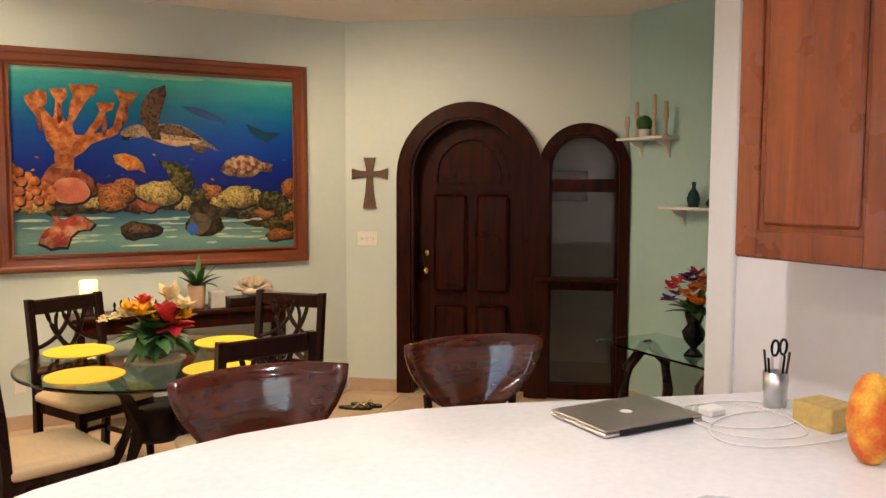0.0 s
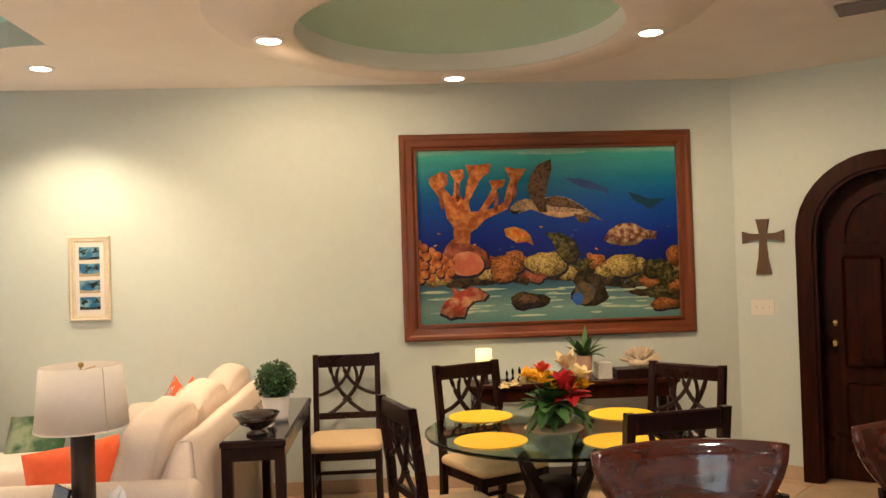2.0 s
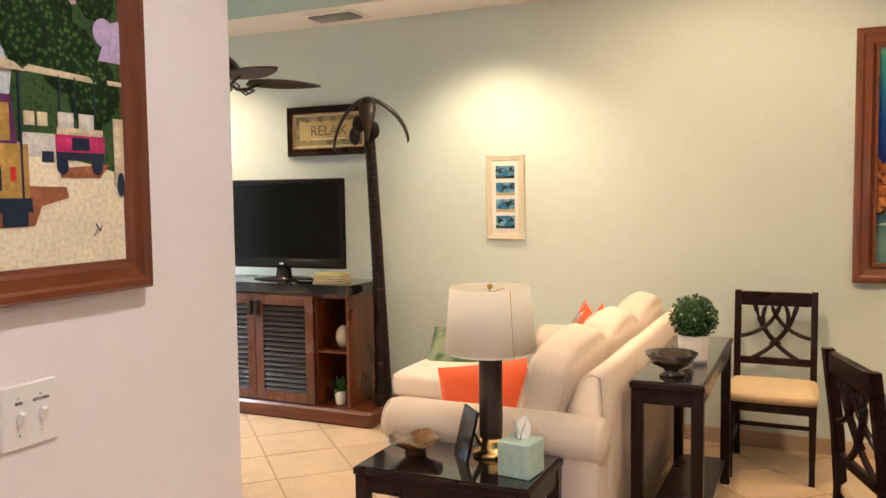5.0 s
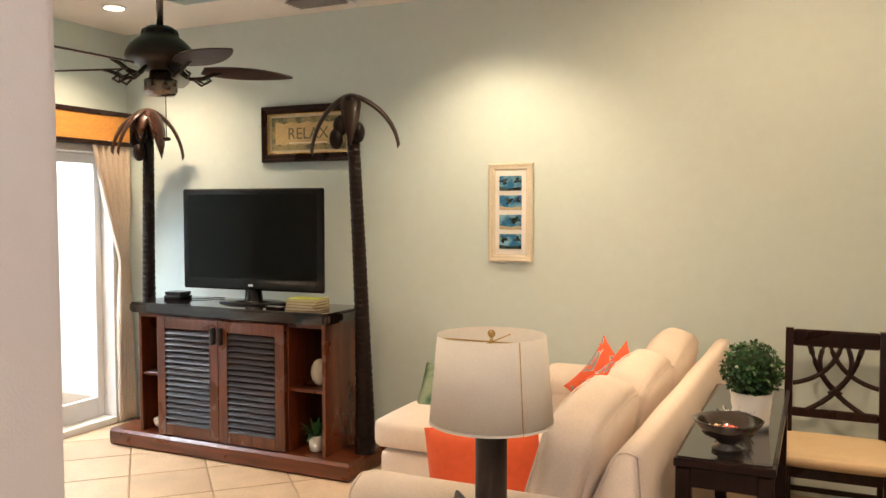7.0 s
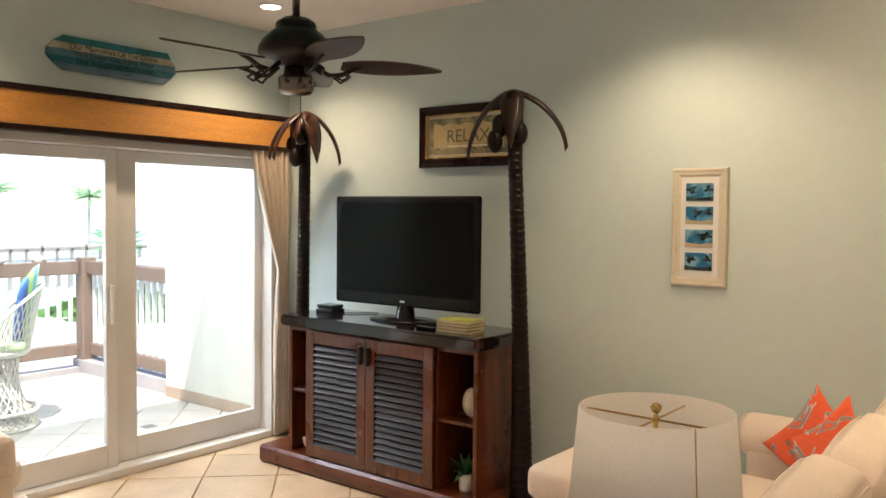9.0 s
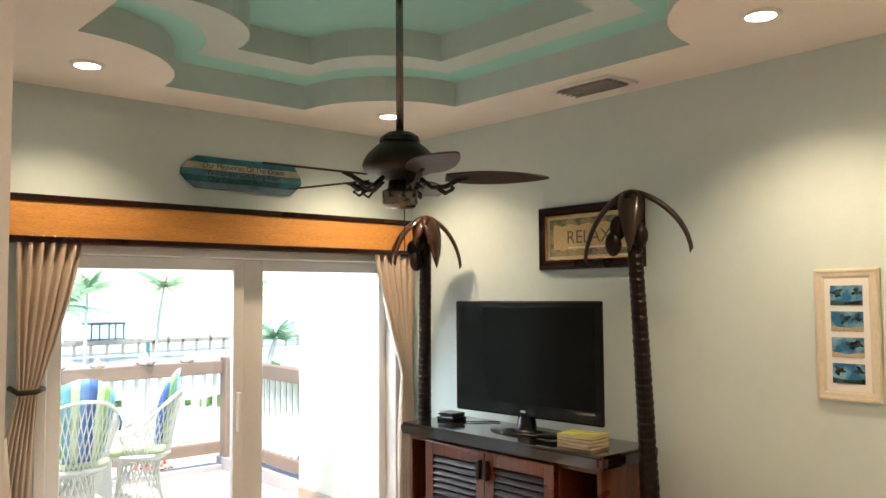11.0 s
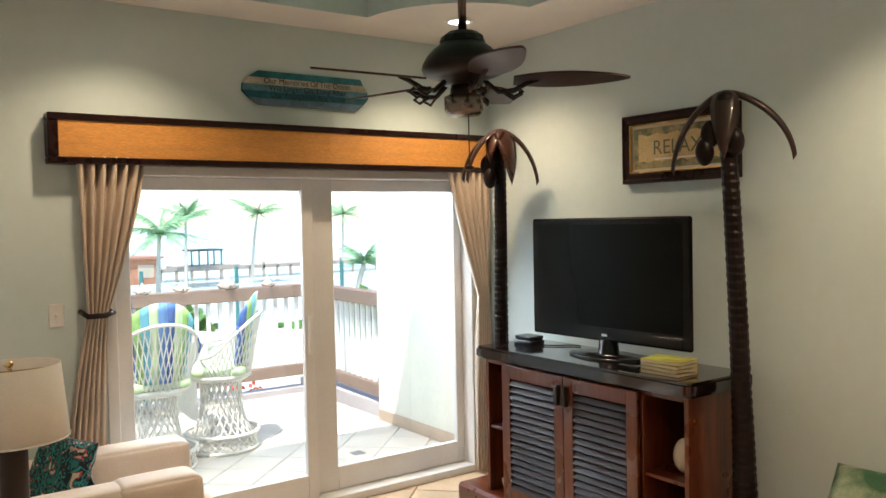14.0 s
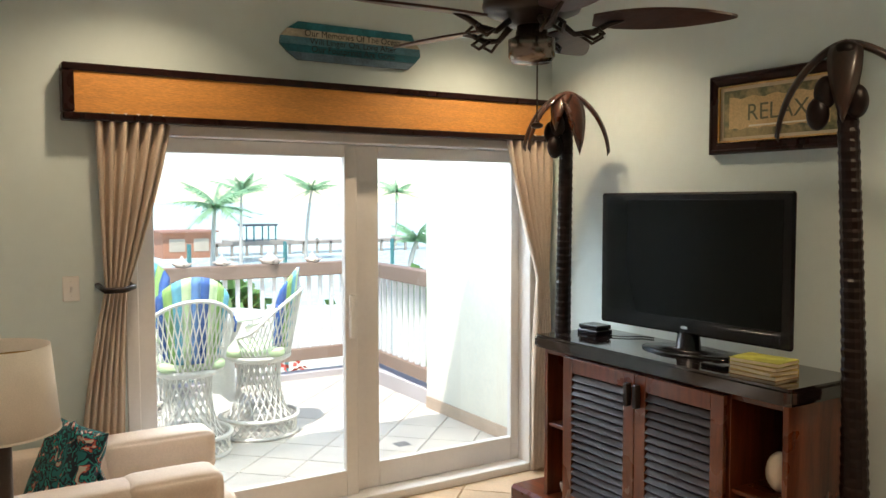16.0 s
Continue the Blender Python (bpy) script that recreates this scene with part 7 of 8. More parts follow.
for k, (cx, cy, rx, ry) in enumerate(((2.21, 4.38, 0.17, 0.15), (2.20, 4.22, 0.27, 0.16), (2.14, 4.32, 0.16, 0.20))):
    pts = [(cx + rx * math.cos(a) + 0.01 * math.sin(3 * a), cy + ry * math.sin(a), CZ + 0.004 + 0.003 * k) for a in [2 * math.pi * i / 30 for i in range(30)]]
    single("charging_cable", tube(pts, 0.0028, 6, closed=True), CABLE, "loosely coiled white charging cable on the counter", "cable", True, "coiled cables")
single("power_adapter", boxes(((2.09, 4.40, CZ), (2.16, 4.46, CZ + 0.028)), bevel=0.006), WHITE, "white square power adapter on the counter", "charger")
cup = empty("utensil_cup", "clear cup holding scissors and pens on the counter", "cup", pose(2.385, 4.40, CZ))
part("cup", lathe([(0, 0), (0.036, 0), (0.042, 0.12), (0.040, 0.12), (0.034, 0.004), (0, 0.004)], 24), STEEL, cup, "wire cup", True)
for k in range(6):
    a = k * 1.05
    part("pen", tube([(0.02 * math.cos(a), 0.02 * math.sin(a), 0.006), (0.04 * math.cos(a), 0.04 * math.sin(a), 0.17 + 0.01 * (k % 3))], 0.004, 6), (BLACK, STEEL, METAL)[k % 3], cup)
for sx in (-1, 1):
    part("scissor_handle", tube([(0.012 + sx * 0.02 + 0.017 * math.cos(2 * math.pi * i / 14), 0.0, 0.20 + 0.026 * math.sin(2 * math.pi * i / 14)) for i in range(14)], 0.0045, 6, closed=True), BLACK, cup, "black scissor loop", True)
single("note_box", boxes(((2.28, 4.11, CZ), (2.41, 4.25, CZ + 0.075)), bevel=0.003), mat("yellow_wood", (0.55, 0.38, 0.12), 0.5, grain=0.15), "small yellow wooden box on the counter", "box")
b = ball(0.075, (0, 0, 0.12), 3, squash=(0.85, 0.85, 1.7))
for v in b.verts:
    k = 1 + 0.08 * noise.noise(v.co * 18)
    v.co.x, v.co.y, v.co.z = v.co.x * k, v.co.y * k, max(0, v.co.z)
single("printed_jar", b, paint("fruit_print", (0.72, 0.14, 0.03), (0.85, 0.5, 0.06), 9), "tall orange and yellow printed ceramic jar", "jar", True, m=pose(2.15, 3.90, CZ))

# upper cabinet
uc = empty("upper_cabinet", "cherry wall cabinet with raised panel doors above the counter", "cabinet", pose(0, 0, 0))
UZ0, UZ1 = 1.455, 2.45
part("body", boxes(((2.225, 2.50, UZ0), (2.518, 4.44, UZ1))), CHERRY, uc, "cherry cabinet body")
for y0, y1 in ((3.90, 4.43), (3.36, 3.89), (2.82, 3.35)):
    d = part("door", boxes(((2.203, y0, UZ0 + 0.006), (2.224, y0 + 0.085, UZ1 - 0.006)), ((2.203, y1 - 0.085, UZ0 + 0.006), (2.224, y1, UZ1 - 0.006)),
                           ((2.2032, y0 + 0.085, UZ0 + 0.006), (2.224, y1 - 0.085, UZ0 + 0.09)), ((2.2032, y0 + 0.085, UZ1 - 0.09), (2.224, y1 - 0.085, UZ1 - 0.006)), bevel=0.004), UCHERRY, uc, "framed cherry door")
    part("raised_panel", boxes(((2.204, y0 + 0.10, UZ0 + 0.105), (2.222, y1 - 0.10, UZ1 - 0.105)), bevel=0.012), UCHERRY, d)
    part("panel_field", boxes(((2.213, y0 + 0.08, UZ0 + 0.085), (2.223, y1 - 0.08, UZ1 - 0.085))), UCHERRY, d)
ob = structure("wall_kitchen_trim", boxes(((2.50, 4.70, 0.001), (2.675, 4.83, CEIL - 0.002)), bevel=0.006), WHITE, "white painted end trim of the kitchen wall", "trim")

# ---- entry alcove ----
def bracket_shelf(y0, y1, z, label):
    e = empty("wall_shelf", label, "shelf", pose(0, 0, 0), "small white shelves")
    part("board", boxes(((EAST - 0.17, y0, z - 0.02), (EAST - 0.001, y1, z)), bevel=0.003), WHITE, e, "white board")
    for y in (y0 + 0.1, y1 - 0.1):
        part("bracket", slab([(0, 0), (0.13, 0), (0.10, -0.03), (0.04, -0.05), (0.0, -0.13)], -0.01, 0.01, None, pose(EAST - 0.001, y, z - 0.021, 90, 0, 180)), WHITE, e, "scrolled bracket")


bracket_shelf(6.85, 7.33, 2.02, "small white bracket shelf with candlesticks on the teal wall")
bracket_shelf(6.2, 6.88, 1.53, "small white bracket shelf with dark bottles on the teal wall")
for k, (y, h) in enumerate(((7.30, 0.16), (7.02, 0.30), (6.90, 0.24), (7.20, 0.26))):
    single("candlestick", lathe([(0, 0), (0.03, 0), (0.012, 0.02), (0.012, h * 0.5), (0.02, h * 0.55), (0.014, h), (0, h)], 14), mat("pale_wood_candlestick", (0.55, 0.45, 0.33), 0.6) if k == 0 else bpy.data.materials["pale_wood_candlestick"], "pale turned candlestick on the upper white shelf", "candlestick", True, "candlesticks", m=pose(EAST - 0.09, y, 2.02))
pt = empty("potted_plant", "small round green plant in a white pot on the upper shelf", "potted plant", pose(EAST - 0.09, 7.12, 2.02))
part("pot", lathe([(0, 0), (0.03, 0), (0.04, 0.06), (0, 0.055)], 16), WHITE, pt, "", True)
part("foliage", ball(0.06, (0, 0, 0.10), 2), LEAF, pt, "small leaves")
for y, h, lab in ((6.62, 0.17, "dark blue glass bottle on the lower white shelf"), (6.45, 0.09, "short dark glass jar on the lower white shelf")):
    single("bottle", lathe([(0, 0), (0.035, 0), (0.045, h * 0.35), (0.03, h * 0.6), (0.012, h * 0.75), (0.015, h), (0, h)], 16), mat("dark_teal_glass", (0.01, 0.04, 0.06), 0.1), lab, "bottle", True, m=pose(EAST - 0.09, y, 1.53))
et = empty("glass_console", "glass topped console with curved dark legs at the teal wall", "table", pose(0, 0, 0))
part("top", boxes(((3.70, 5.75, 0.60), (4.26, 6.95, 0.615)), bevel=0.004), TABLEGLASS, et, "glass top")
for y in (6.1, 6.75):
    for sx in (-1, 1):
        part("leg", tube([(3.98 + sx * 0.16, y, 0.0), (3.98 + sx * 0.20, y, 0.25), (3.98 + sx * 0.17, y, 0.45), (3.98 + sx * 0.06, y, 0.55), (3.98, y, 0.597)], 0.036, 8), ESPRESSO, et, "curved dark leg", True)
vs = empty("flower_vase", "dark urn of orange and red artificial flowers on the glass console", "flowers", pose(3.90, 6.25, 0.615))
part("urn", lathe([(0, 0), (0.06, 0), (0.05, 0.02), (0.02, 0.05), (0.06, 0.10), (0.075, 0.15), (0.04, 0.2), (0.055, 0.24), (0.06, 0.28), (0, 0.27)], 24), BLACK, vs, "dark urn", True)
rg = random.Random(11)
for k in range(30):
    part("leaf", leafblade(bmesh.new(), (0, 0, 0.27), rg.uniform(0, 6.28), rg.uniform(0.2, 1.2), rg.uniform(0.15, 0.25), 0.03, 0.08), LEAF, vs)
ORP = mat("orange_petal", (0.8, 0.25, 0.02), 0.5)
PUR = mat("purple_petal", (0.10, 0.02, 0.18), 0.5)
for k in range(22):
    a, r = k * 2.4, 0.04 + 0.13 * ((k * 7) % 9) / 9
    flower(vs, (r * math.cos(a), r * math.sin(a), 0.34 + 0.19 * ((k * 3) % 7) / 7), 0.075, (ORP, REDP, ORP, PNK, PUR)[k % 5], 8, 0.6, k)
for k, x in enumerate((2.40, 2.50)):
    e = empty("sandal", "dark flip-flop lying on the tile floor by the front door", "shoe", pose(x, 8.14 + 0.03 * k, 0, 0, 0, -35 - 12 * k), "sandals")
    pts = [(0.13 * math.cos(a), (0.042 + 0.008 * math.cos(a)) * math.sin(a)) for a in [2 * math.pi * i / 20 for i in range(20)]]
    part("sole", slab(pts, 0, 0.018), BLACK, e, "dark rubber sole")
    part("strap", tube([(-0.01, 0.042, 0.016), (0.03, 0.02, 0.045), (0.075, 0.0, 0.022), (0.03, -0.02, 0.045), (-0.01, -0.042, 0.016)], 0.006, 6), BRASS, e, "tan strap")

# ---- patio furniture ----
WICK = mat("white_wicker", (0.70, 0.68, 0.62), 0.5, bump=0.4)
STRIPE_COLS = ((0.06, 0.14, 0.40), (0.30, 0.50, 0.16), (0.16, 0.44, 0.56), (0.58, 0.72, 0.42), (0.14, 0.28, 0.56))
STRIPES = [mat("cushion_stripe_%s" % "abcde"[i], c, 0.8, bump=0.3) for i, c in enumerate(STRIPE_COLS)]


def wicker_stool(m, label):
    e = empty("wicker_chair", label, "patio chair", m, "wicker patio chairs")

    def lattice(r_of, z0, z1, n, turns, th):
        for s in (-1, 1):
            for k in range(n):
                a0 = 2 * math.pi * k / n
                pts = []
                for i in range(9):
                    t = i / 8
                    z = z0 + (z1 - z0) * t
                    r = r_of(t)
                    a = a0 + s * turns * t
                    pts.append((r * math.cos(a), r * math.sin(a), z))
                yield tube(pts, th, 4)
    b = bmesh.new()
    me_parts = list(lattice(lambda t: 0.27, 0.03, 0.13, 30, 0.35, 0.006)) + list(lattice(lambda t: 0.13 + 0.10 * (1 - t) ** 3 + 0.03 * t, 0.13, 0.56, 22, 1.0, 0.007))
    for q in me_parts:
        me = bpy.data.meshes.new("t")
        q.to_mesh(me)
        q.free()
        b.from_mesh(me)
        bpy.data.meshes.remove(me)
    tagged(part("woven_pedestal", b, WICK, e, "white lattice wicker pedestal"), kind="stuff")
    for z, r in ((0.015, 0.275), (0.14, 0.285)):
        part("hoop", tube([(r * math.cos(2 * math.pi * i / 32), r * math.sin(2 * math.pi * i / 32), z) for i in range(32)], 0.015, 6, closed=True), WICK, e, "", True)
    part("seat_base", lathe([(0, 0.55), (0.20, 0.55), (0.24, 0.575), (0.24, 0.60), (0, 0.60)], 28), WICK, e, "", True)
    # open barrel back
    def rim(a):
        h = 0.5 + 0.5 * math.sin(a)      # a = 90 degrees is the back's middle
        return 0.27 + 0.06 * h, 0.79 + 0.29 * max(0, math.sin(a)) ** 0.9 - 0.10 * max(0, -math.sin(a))
    arcp = []
    for i in range(25):
        a = radians(-25 + 230 * i / 24)
        r, z = rim(a)
        arcp.append((r * math.cos(a), r * math.sin(a), z))
    part("back_rim", tube(arcp, 0.014, 6), WICK, e, "rounded white rim", True)
    for i in range(30):
        a = radians(-20 + 220 * i / 29)
        for s in (-0.35, 0.35):
            a2 = min(max(a + s, radians(-25)), radians(205))
            r, z = rim(a2)
            part("strand", tube([(0.235 * math.cos(a), 0.235 * math.sin(a), 0.60), (r * math.cos(a2), r * math.sin(a2), z)], 0.0045, 4), WICK, e)
    part("seat_cushion", soft_box((-0.21, -0.21, 0.60), (0.21, 0.20, 0.67), 0.03, 0.01), STRIPES[3], e, "pale green seat cushion", True)
    for k in range(9):      # a curved quilted mat, one strip of colour after another
        b = bmesh.new()
        rows = []
        for i in range(10):
            t = i / 9
            row = []
            for a in (radians(38 + 104 * k / 9), radians(38 + 104 * (k + 0.5) / 9), radians(38 + 104 * (k + 1) / 9)):
                top = 1.235 - 0.15 * abs((a - math.pi / 2) / radians(52)) ** 2.2
                z = 0.655 + (top - 0.655) * t
                r0 = 0.235 + 0.075 * t
                th = 0.052 * (1 - max(0, t - 0.8) * 3.5)
                row.append((r0, a, z, th))
            rows.append([b.verts.new((r * math.cos(a), r * math.sin(a), z)) for r, a, z, th in row] + [b.verts.new(((r - th) * math.cos(a), (r - th) * math.sin(a), z)) for r, a, z, th in reversed(row)])
        for p, q in zip(rows, rows[1:]):
            for i in range(6):
                b.faces.new((p[i], p[(i + 1) % 6], q[(i + 1) % 6], q[i]))
        b.faces.new(rows[0])
        b.faces.new(rows[-1])
        part("back_cushion", b, STRIPES[(0, 1, 2, 3, 4, 0, 3, 1, 2)[k]], e, "blue or green cushion stripe", True)
    for s in (-1, 1):
        part("cushion_tie", tube([(s * 0.22, 0.16, 0.98), (s * 0.27, 0.17, 0.97), (s * 0.29, 0.18, 0.90), (s * 0.28, 0.17, 0.84)], 0.008, 5), STRIPES[0], e, "dark blue tie", True)
    return e


ws = wicker_stool(pose(-7.02, 7.36, 0, 0, 0, -25), "white wicker swivel chair with blue and green striped cushions")
copy_thing(ws, pose(-6.78, 6.78, 0, 0, 0, -92))
copy_thing(ws, pose(-8.0, 6.70, 0, 0, 0, 75))
pt = empty("patio_table", "round white wicker patio table", "table", pose(-7.62, 7.25, 0), "")
part("top", lathe([(0, 0.80), (0.36, 0.80), (0.375, 0.815), (0.36, 0.83), (0, 0.83)], 36), WHITE, pt, "white round top", True)
part("pedestal", lathe([(0, 0), (0.24, 0), (0.24, 0.1), (0.12, 0.14), (0.10, 0.6), (0.2, 0.8), (0, 0.8)], 28), WICK, pt, "white pedestal", True)
single("candle_jar", lathe([(0, 0), (0.035, 0), (0.038, 0.09), (0, 0.09)], 16), CORAL_R, "small red jar on the patio table", "jar", True, m=pose(-7.75, 7.1, 0.83))
for k, y in enumerate((7.2, 7.56, 8.02, 8.45, 6.6)):
    b = bmesh.new()
    s = 1.35 if k == 2 else 1.0
    lathe([(0, 0), (0.055 * s, 0.0), (0.07 * s, 0.02 * s), (0.05 * s, 0.045 * s), (0.028 * s, 0.06 * s), (0.014 * s, 0.09 * s), (0, 0.11 * s)], 12, b)
    for q in range(5):
        a = q * 1.25
        tube([(0.05 * s * math.cos(a), 0.05 * s * math.sin(a), 0.02), (0.10 * s * math.cos(a), 0.10 * s * math.sin(a), 0.035 * s)], [0.018 * s, 0.003], 5, b)
    single("conch_shell", b, mat("bleached_conch", (0.66, 0.56, 0.48), 0.6) if k == 0 else bpy.data.materials["bleached_conch"], "bleached conch shell resting on the railing", "shell", True, "conch shells", m=pose(-8.6, y, 1.135))
single("floor_inlay", boxes(((-6.24, 8.07, 0.0005), (-6.14, 8.17, 0.002))), mat("grey_inlay", (0.2, 0.19, 0.18), 0.5), "small grey inlay tile on the patio floor", "inlay", kind="structure")

# ---- garden, dock and palms ----
# haze and glare over the far palms are put into these paler colours
FROND = mat("palm_frond_hazed_green", (0.28, 0.48, 0.26), 0.55, big=0.3, grain=0.2, scale=2)
TRUNK = mat("palm_trunk_hazed_grey", (0.58, 0.54, 0.47), 0.9, bump=0.8, bscale=12)


def palm_tree(x, y, z0, h, spread, seed, label):
    e = empty("palm_tree", label, "palm tree", pose(x, y, z0), "coconut palms")
    g = random.Random(seed)
    lean = g.uniform(-0.8, 0.8)
    pts = [(lean * t * t, 0.3 * t * t, h * t) for t in [k / 8 for k in range(9)]]
    part("trunk", tube(pts, [0.15 - 0.06 * k / 8 for k in range(9)], 9), TRUNK, e, "ringed grey trunk", True)
    top = Vector(pts[-1])
    b = bmesh.new()
    for k in range(22):
        a = 2 * math.pi * k / 22 + g.uniform(-0.2, 0.2)
        el = g.uniform(-0.15, 1.5)
        L = spread * g.uniform(0.7, 1.1)
        d = Vector((math.cos(a), math.sin(a), 0))
        side = Vector((-math.sin(a), math.cos(a), 0))
        prev = None
        for i in range(25):
            t = i / 24
            c = top + d * (L * t * math.cos(el * (1 - t))) + Vector((0, 0, L * (math.sin(el) * t - 0.34 * t * t)))
            if i:
                for s in (-1, 1):
                    w = 0.17 * L * math.sin(math.pi * min(1, 0.12 + t * 0.85)) * g.uniform(0.8, 1.2)
                    tip = c + side * s * w + d * 0.13 * L + Vector((0, 0, -w * g.uniform(0.3, 1.0)))
                    b.faces.new([b.verts.new(q) for q in (prev, c + d * 0.012 * L, tip)])
                b.faces.new([b.verts.new(q) for q in (prev + side * 0.03, prev - side * 0.03, c)])
            prev = c
    tagged(part("crown", b, FROND, e, "drooping feathered fronds"), kind="stuff")


def far(dist, ky, kz):
    return -1.176 - dist, 5.394 + dist * ky, 1.719 + dist * kz


for k, (d, ky, kz, h, s) in enumerate(((60, 0.316, 0.012, 6.0, 2.3), (62, 0.402, 0.016, 6.4, 2.2), (75, 0.536, 0.014, 7.4, 2.3), (42, 0.280, -0.006, 4.2, 2.2), (30, 0.555, -0.055, 2.0, 1.2))):
    x, y, z = far(d, ky, kz)
    palm_tree(x, y, z - h, h, s, k + 1, "wind-blown coconut palm by the water")
TIMBER = mat("weathered_timber", (0.42, 0.36, 0.30), 0.85, big=0.2)
x, y, z = far(70, 0.42, -0.052)
dock = empty("dock", "long weathered timber dock over pale water", "dock", pose(x, y, z))
part("deck", boxes(((-1.5, -13, -0.15), (1.5, 13, 0.15))), TIMBER, dock, "timber deck")
for k in range(20):
    part("pile", boxes(((1.3, -12.5 + 1.3 * k, -2.6), (1.5, -12.3 + 1.3 * k, 0.4 if k % 3 == 0 else 0.1))), TIMBER, dock, "timber pile")
x, y, z = far(64, 0.338, -0.048)
hut = empty("dock_shelter", "open white shelter with a dark flat roof on the dock", "shelter", pose(x, y, z))
part("roof", boxes(((-1.0, -1.35, 1.15), (1.0, 1.35, 1.3)), bevel=0.03), mat("dark_roof", (0.10, 0.12, 0.13), 0.7), hut, "dark flat roof")
for yy in (-1.2, -0.6, 0.1, 0.6, 1.2):
    part("post", boxes(((0.8, yy - 0.05, 0), (0.9, yy + 0.05, 1.15))), mat("teal_post", (0.08, 0.25, 0.25), 0.6) if yy == -1.2 else bpy.data.materials["teal_post"], hut, "teal post")
part("platform", boxes(((-1.5, -2.5, -0.3), (1.5, 2.5, 0))), TIMBER, hut, "timber platform")
x, y, z = far(50, 0.249, -0.066)
red = empty("red_house", "small red timber boat house by the water", "house", pose(x, y, z))
part("wall", boxes(((-1.5, -1.7, 0), (1.5, 1.3, 1.5))), mat("red_boards", (0.52, 0.24, 0.14), 0.8, big=0.15), red, "red boarded wall")
part("roof", boxes(((-1.7, -1.9, 1.5), (1.7, 1.5, 1.62))), mat("rust_roof", (0.45, 0.24, 0.17), 0.8), red, "low rust roof")
for yy in (-0.9, 0.5):
    part("window", boxes(((1.5, yy - 0.45, 0.4), (1.53, yy + 0.45, 1.15))), mat("pale_window", (0.6, 0.5, 0.38), 0.5) if yy < 0 else bpy.data.materials["pale_window"], red, "pale window")
HEDGE = mat("hedge_leaf", (0.12, 0.25, 0.06), 0.6, big=0.4, grain=0.3, scale=3)


def bushes(name, x0, x1, y0, y1, z0, h, n, leaf, material, label, seed=1):
    b = bmesh.new()
    g = random.Random(seed)
    for k in range(n):
        cx, cy = g.uniform(x0, x1), g.uniform(y0, y1)
        cz = z0 + h * g.uniform(0.0, 1.0) * (0.6 + 0.4 * noise.noise(Vector((cx * 0.8, cy * 0.8, 0))))
        u = Vector((g.uniform(-1, 1), g.uniform(-1, 1), g.uniform(-0.3, 1))).normalized() * leaf
        w = u.orthogonal().normalized() * leaf * 0.45
        c = Vector((cx, cy, cz))
        b.faces.new([b.verts.new(q) for q in (c, c + u * 0.5 + w, c + u, c + u * 0.5 - w)])
    single(name, b, material, label, "shrubs", kind="stuff")


bushes("garden_shrubs", -11.2, -9.6, 7.6, 13, -1.4, 1.25, 2600, 0.22, HEDGE, "low green garden shrubs below the patio railing")
bushes("garden_shrubs", -30, -26, 8, 14, -3.0, 2.9, 2500, 0.5, HEDGE, "green shrubs along the far garden edge", 2)
bushes("garden_shrubs", -24, -20, 15.5, 20, -2.8, 2.6, 2200, 0.45, HEDGE, "green palms and shrubs beside the garden", 5)
bushes("red_flowers", -10.6, -9.9, 8.6, 9.2, -0.6, 0.6, 160, 0.07, PNK, "bright red flowering shrub below the railing", 3)
structure("lawn", boxes(((-24, -20, -2.99), (-9.2, 40, -1.4))), mat("sandy_lawn", (0.62, 0.62, 0.50), 0.95, big=0.15, scale=2), "bleached sandy yard beyond the patio", "lawn")
# the washed-out glare on the water is put into its pale base colour
structure("water", boxes(((-4200, -3000, -3.0), (-24, 3000, -2.9))), mat("glare_pale_sea_water", (0.55, 0.66, 0.62), 0.25, bump=0.5, bscale=4), "sea water with its bright glare put into a pale colour", "water")
for d, ky in ((13, 0.374), (13, 0.252), (13, 0.53)):
    x, y, z = far(d, ky, -0.07)
    single("garden_post", tube([(0, 0, -3.6), (0, 0, 0.25)], 0.035, 8), bpy.data.materials["teal_post"], "thin teal post standing in the garden", "post", group="garden posts", m=pose(x, y, z))
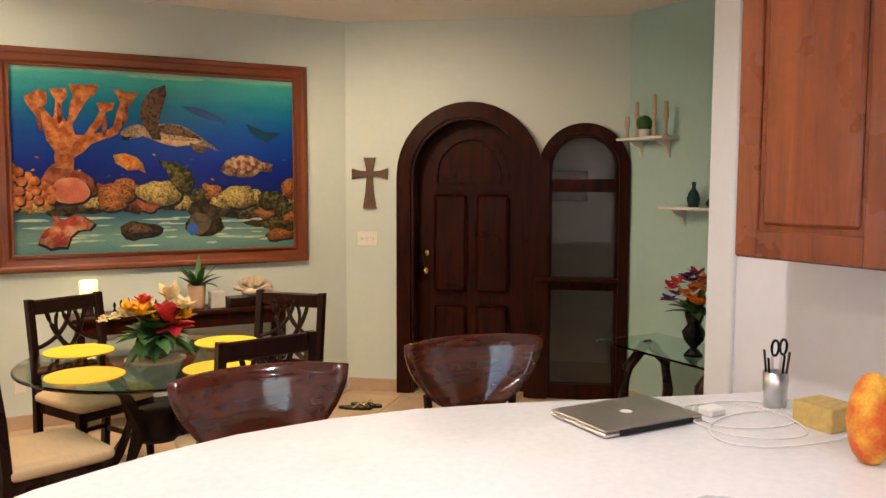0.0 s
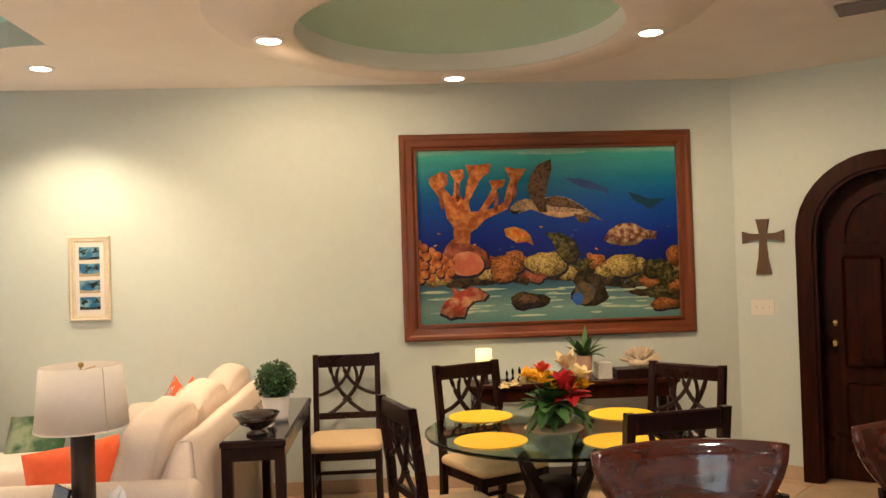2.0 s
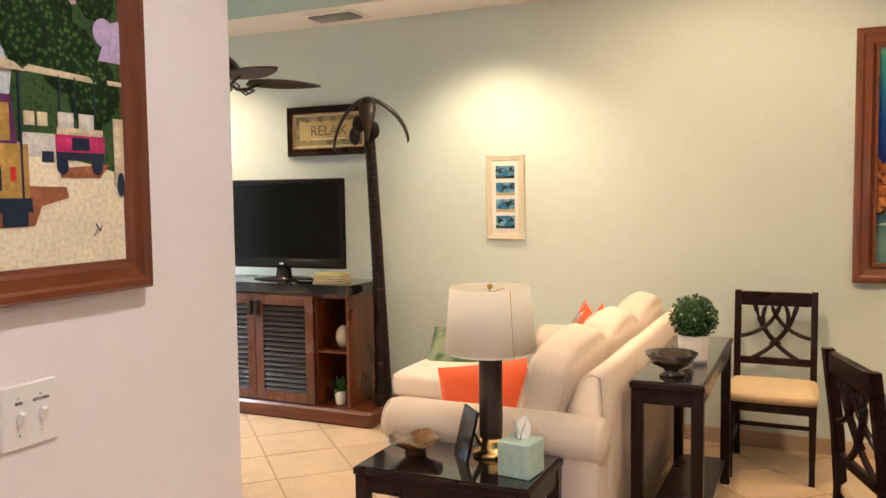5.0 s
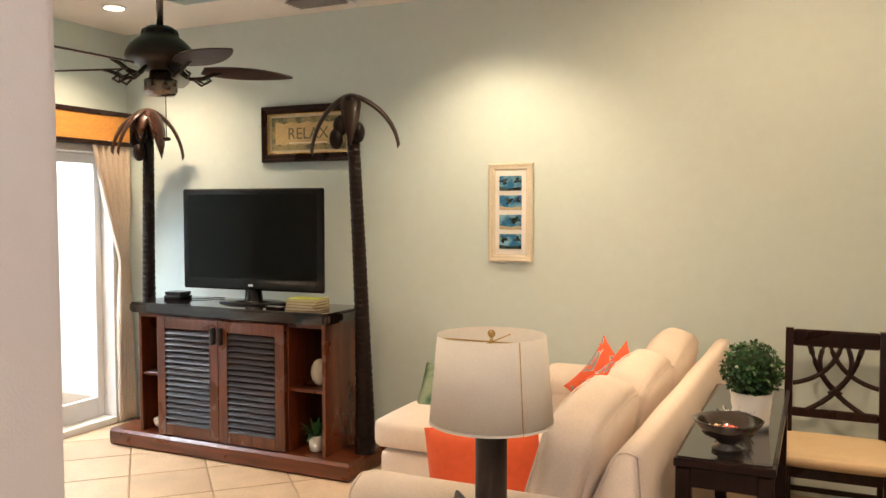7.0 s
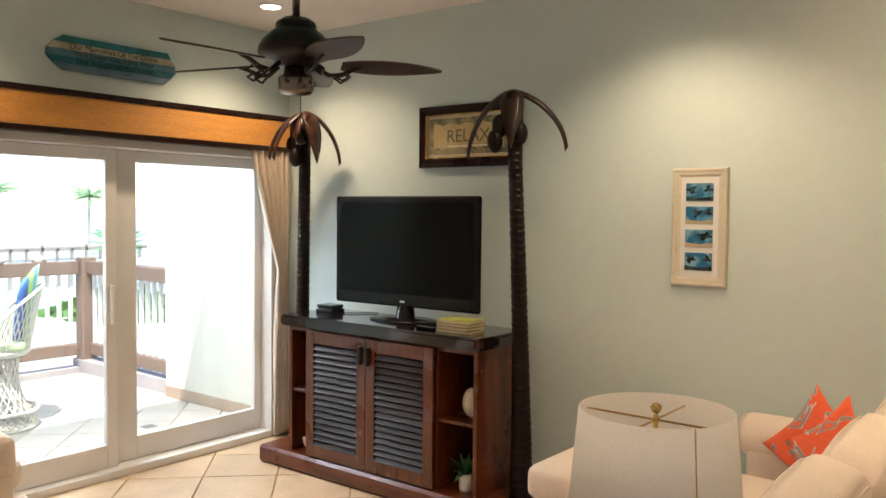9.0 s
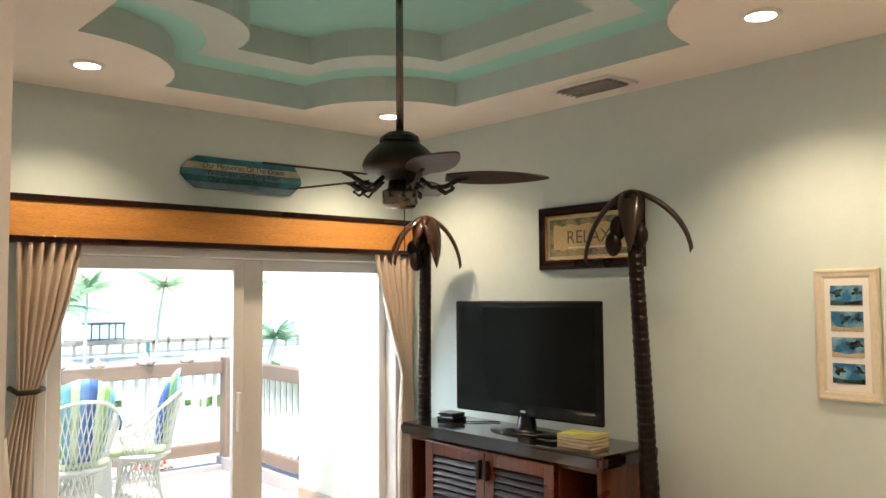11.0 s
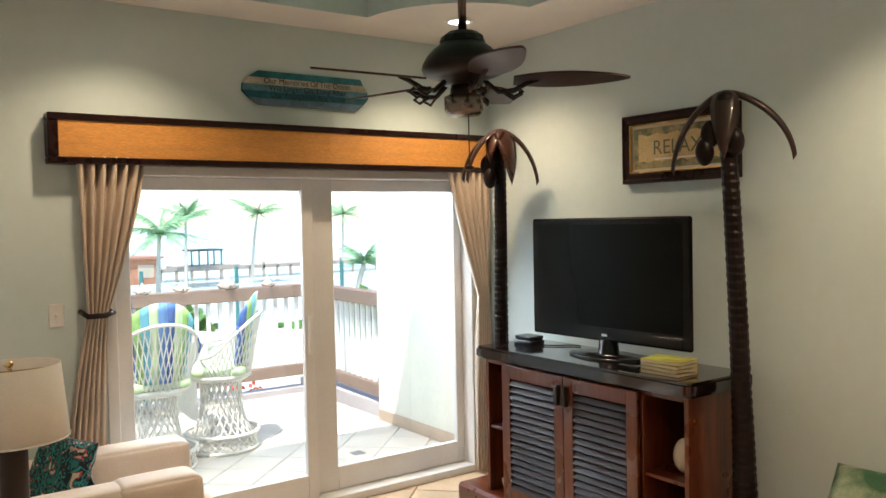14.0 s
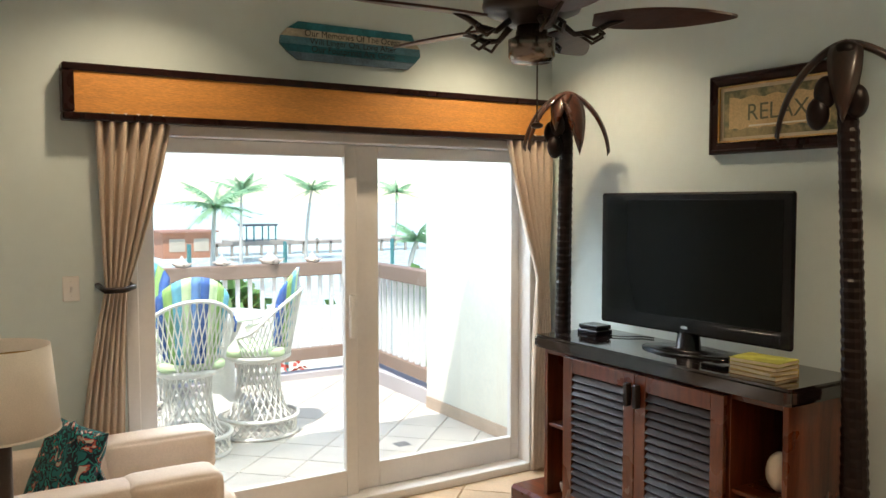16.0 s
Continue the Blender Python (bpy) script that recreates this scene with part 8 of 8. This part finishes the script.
# ---- floor tiles (45 degrees) ----
def tiles(x0, x1, y0, y1, size, ox, oy, material, parent, gap=0.004, inside=None):
    b = bmesh.new()
    h = size / 2 - gap / 2
    box(b, (-h, -h, -0.012), (h, h, 0.0))
    for v in b.verts:
        if v.co.z > -0.001:
            v.co.x *= 1 - 0.004 / h
            v.co.y *= 1 - 0.004 / h
            
    me = bpy.data.meshes.new("tile")
    b.to_mesh(me)
    b.free()
    me.materials.append(material)
    c = math.sqrt(0.5)
    n = int(14 / size)
    for i in range(-n, n):
        for j in range(-n, n):
            x = ox + (i * size) * c - (j * size) * c
            y = oy + (i * size) * c + (j * size) * c
            r = size * 0.72
            if not (x0 - r < x < x1 + r and y0 - r < y < y1 + r) or (inside and not inside(x, y)):
                continue
            data = me
            if not (x0 + r < x < x1 - r and y0 + r < y < y1 - r):
                bb = bmesh.new()
                bb.from_mesh(me)
                M = pose(x, y, 0, 0, 0, 45)
                bmesh.ops.transform(bb, matrix=M, verts=bb.verts)
                for co, no in (((x0, 0, 0), (-1, 0, 0)), ((x1, 0, 0), (1, 0, 0)), ((0, y0, 0), (0, -1, 0)), ((0, y1, 0), (0, 1, 0))):
                    bmesh.ops.bisect_plane(bb, geom=bb.verts[:] + bb.edges[:] + bb.faces[:], plane_co=co, plane_no=no, clear_outer=True)
                if len(bb.faces) < 2:
                    bb.free()
                    continue
                bmesh.ops.transform(bb, matrix=M.inverted(), verts=bb.verts)
                data = bpy.data.meshes.new("tile")
                bb.to_mesh(data)
                bb.free()
                if not data.materials:
                    data.materials.append(material)
            ob = new("tile", data)
            ob.matrix_basis = pose(x, y, 0, 0, 0, 45)
            ob.parent = parent


floor_ob = bpy.data.objects["floor"]
tiles(W, EAST, SOUTH, N, 0.455, -4.55, 7.67, TILE, floor_ob, inside=lambda x, y: y > 4.6 or x > -1.6)
patio_ob = bpy.data.objects["patio_floor"]
PTILE = mat("patio_tile", (0.62, 0.57, 0.50), 0.4, big=0.08, grain=0.05, scale=5, rand=0.04)
tiles(-8.7, W - 0.2, 5.0, 9.0, 0.33, -6.2, 8.11, PTILE, patio_ob)
structure("ground", boxes(((-4400, -3500, -3.3), (900, 3500, -3.01))), mat("sandy_ground", (0.42, 0.38, 0.30), 0.95, scale=0.2, big=0.2), "pale sandy ground far below the patio")
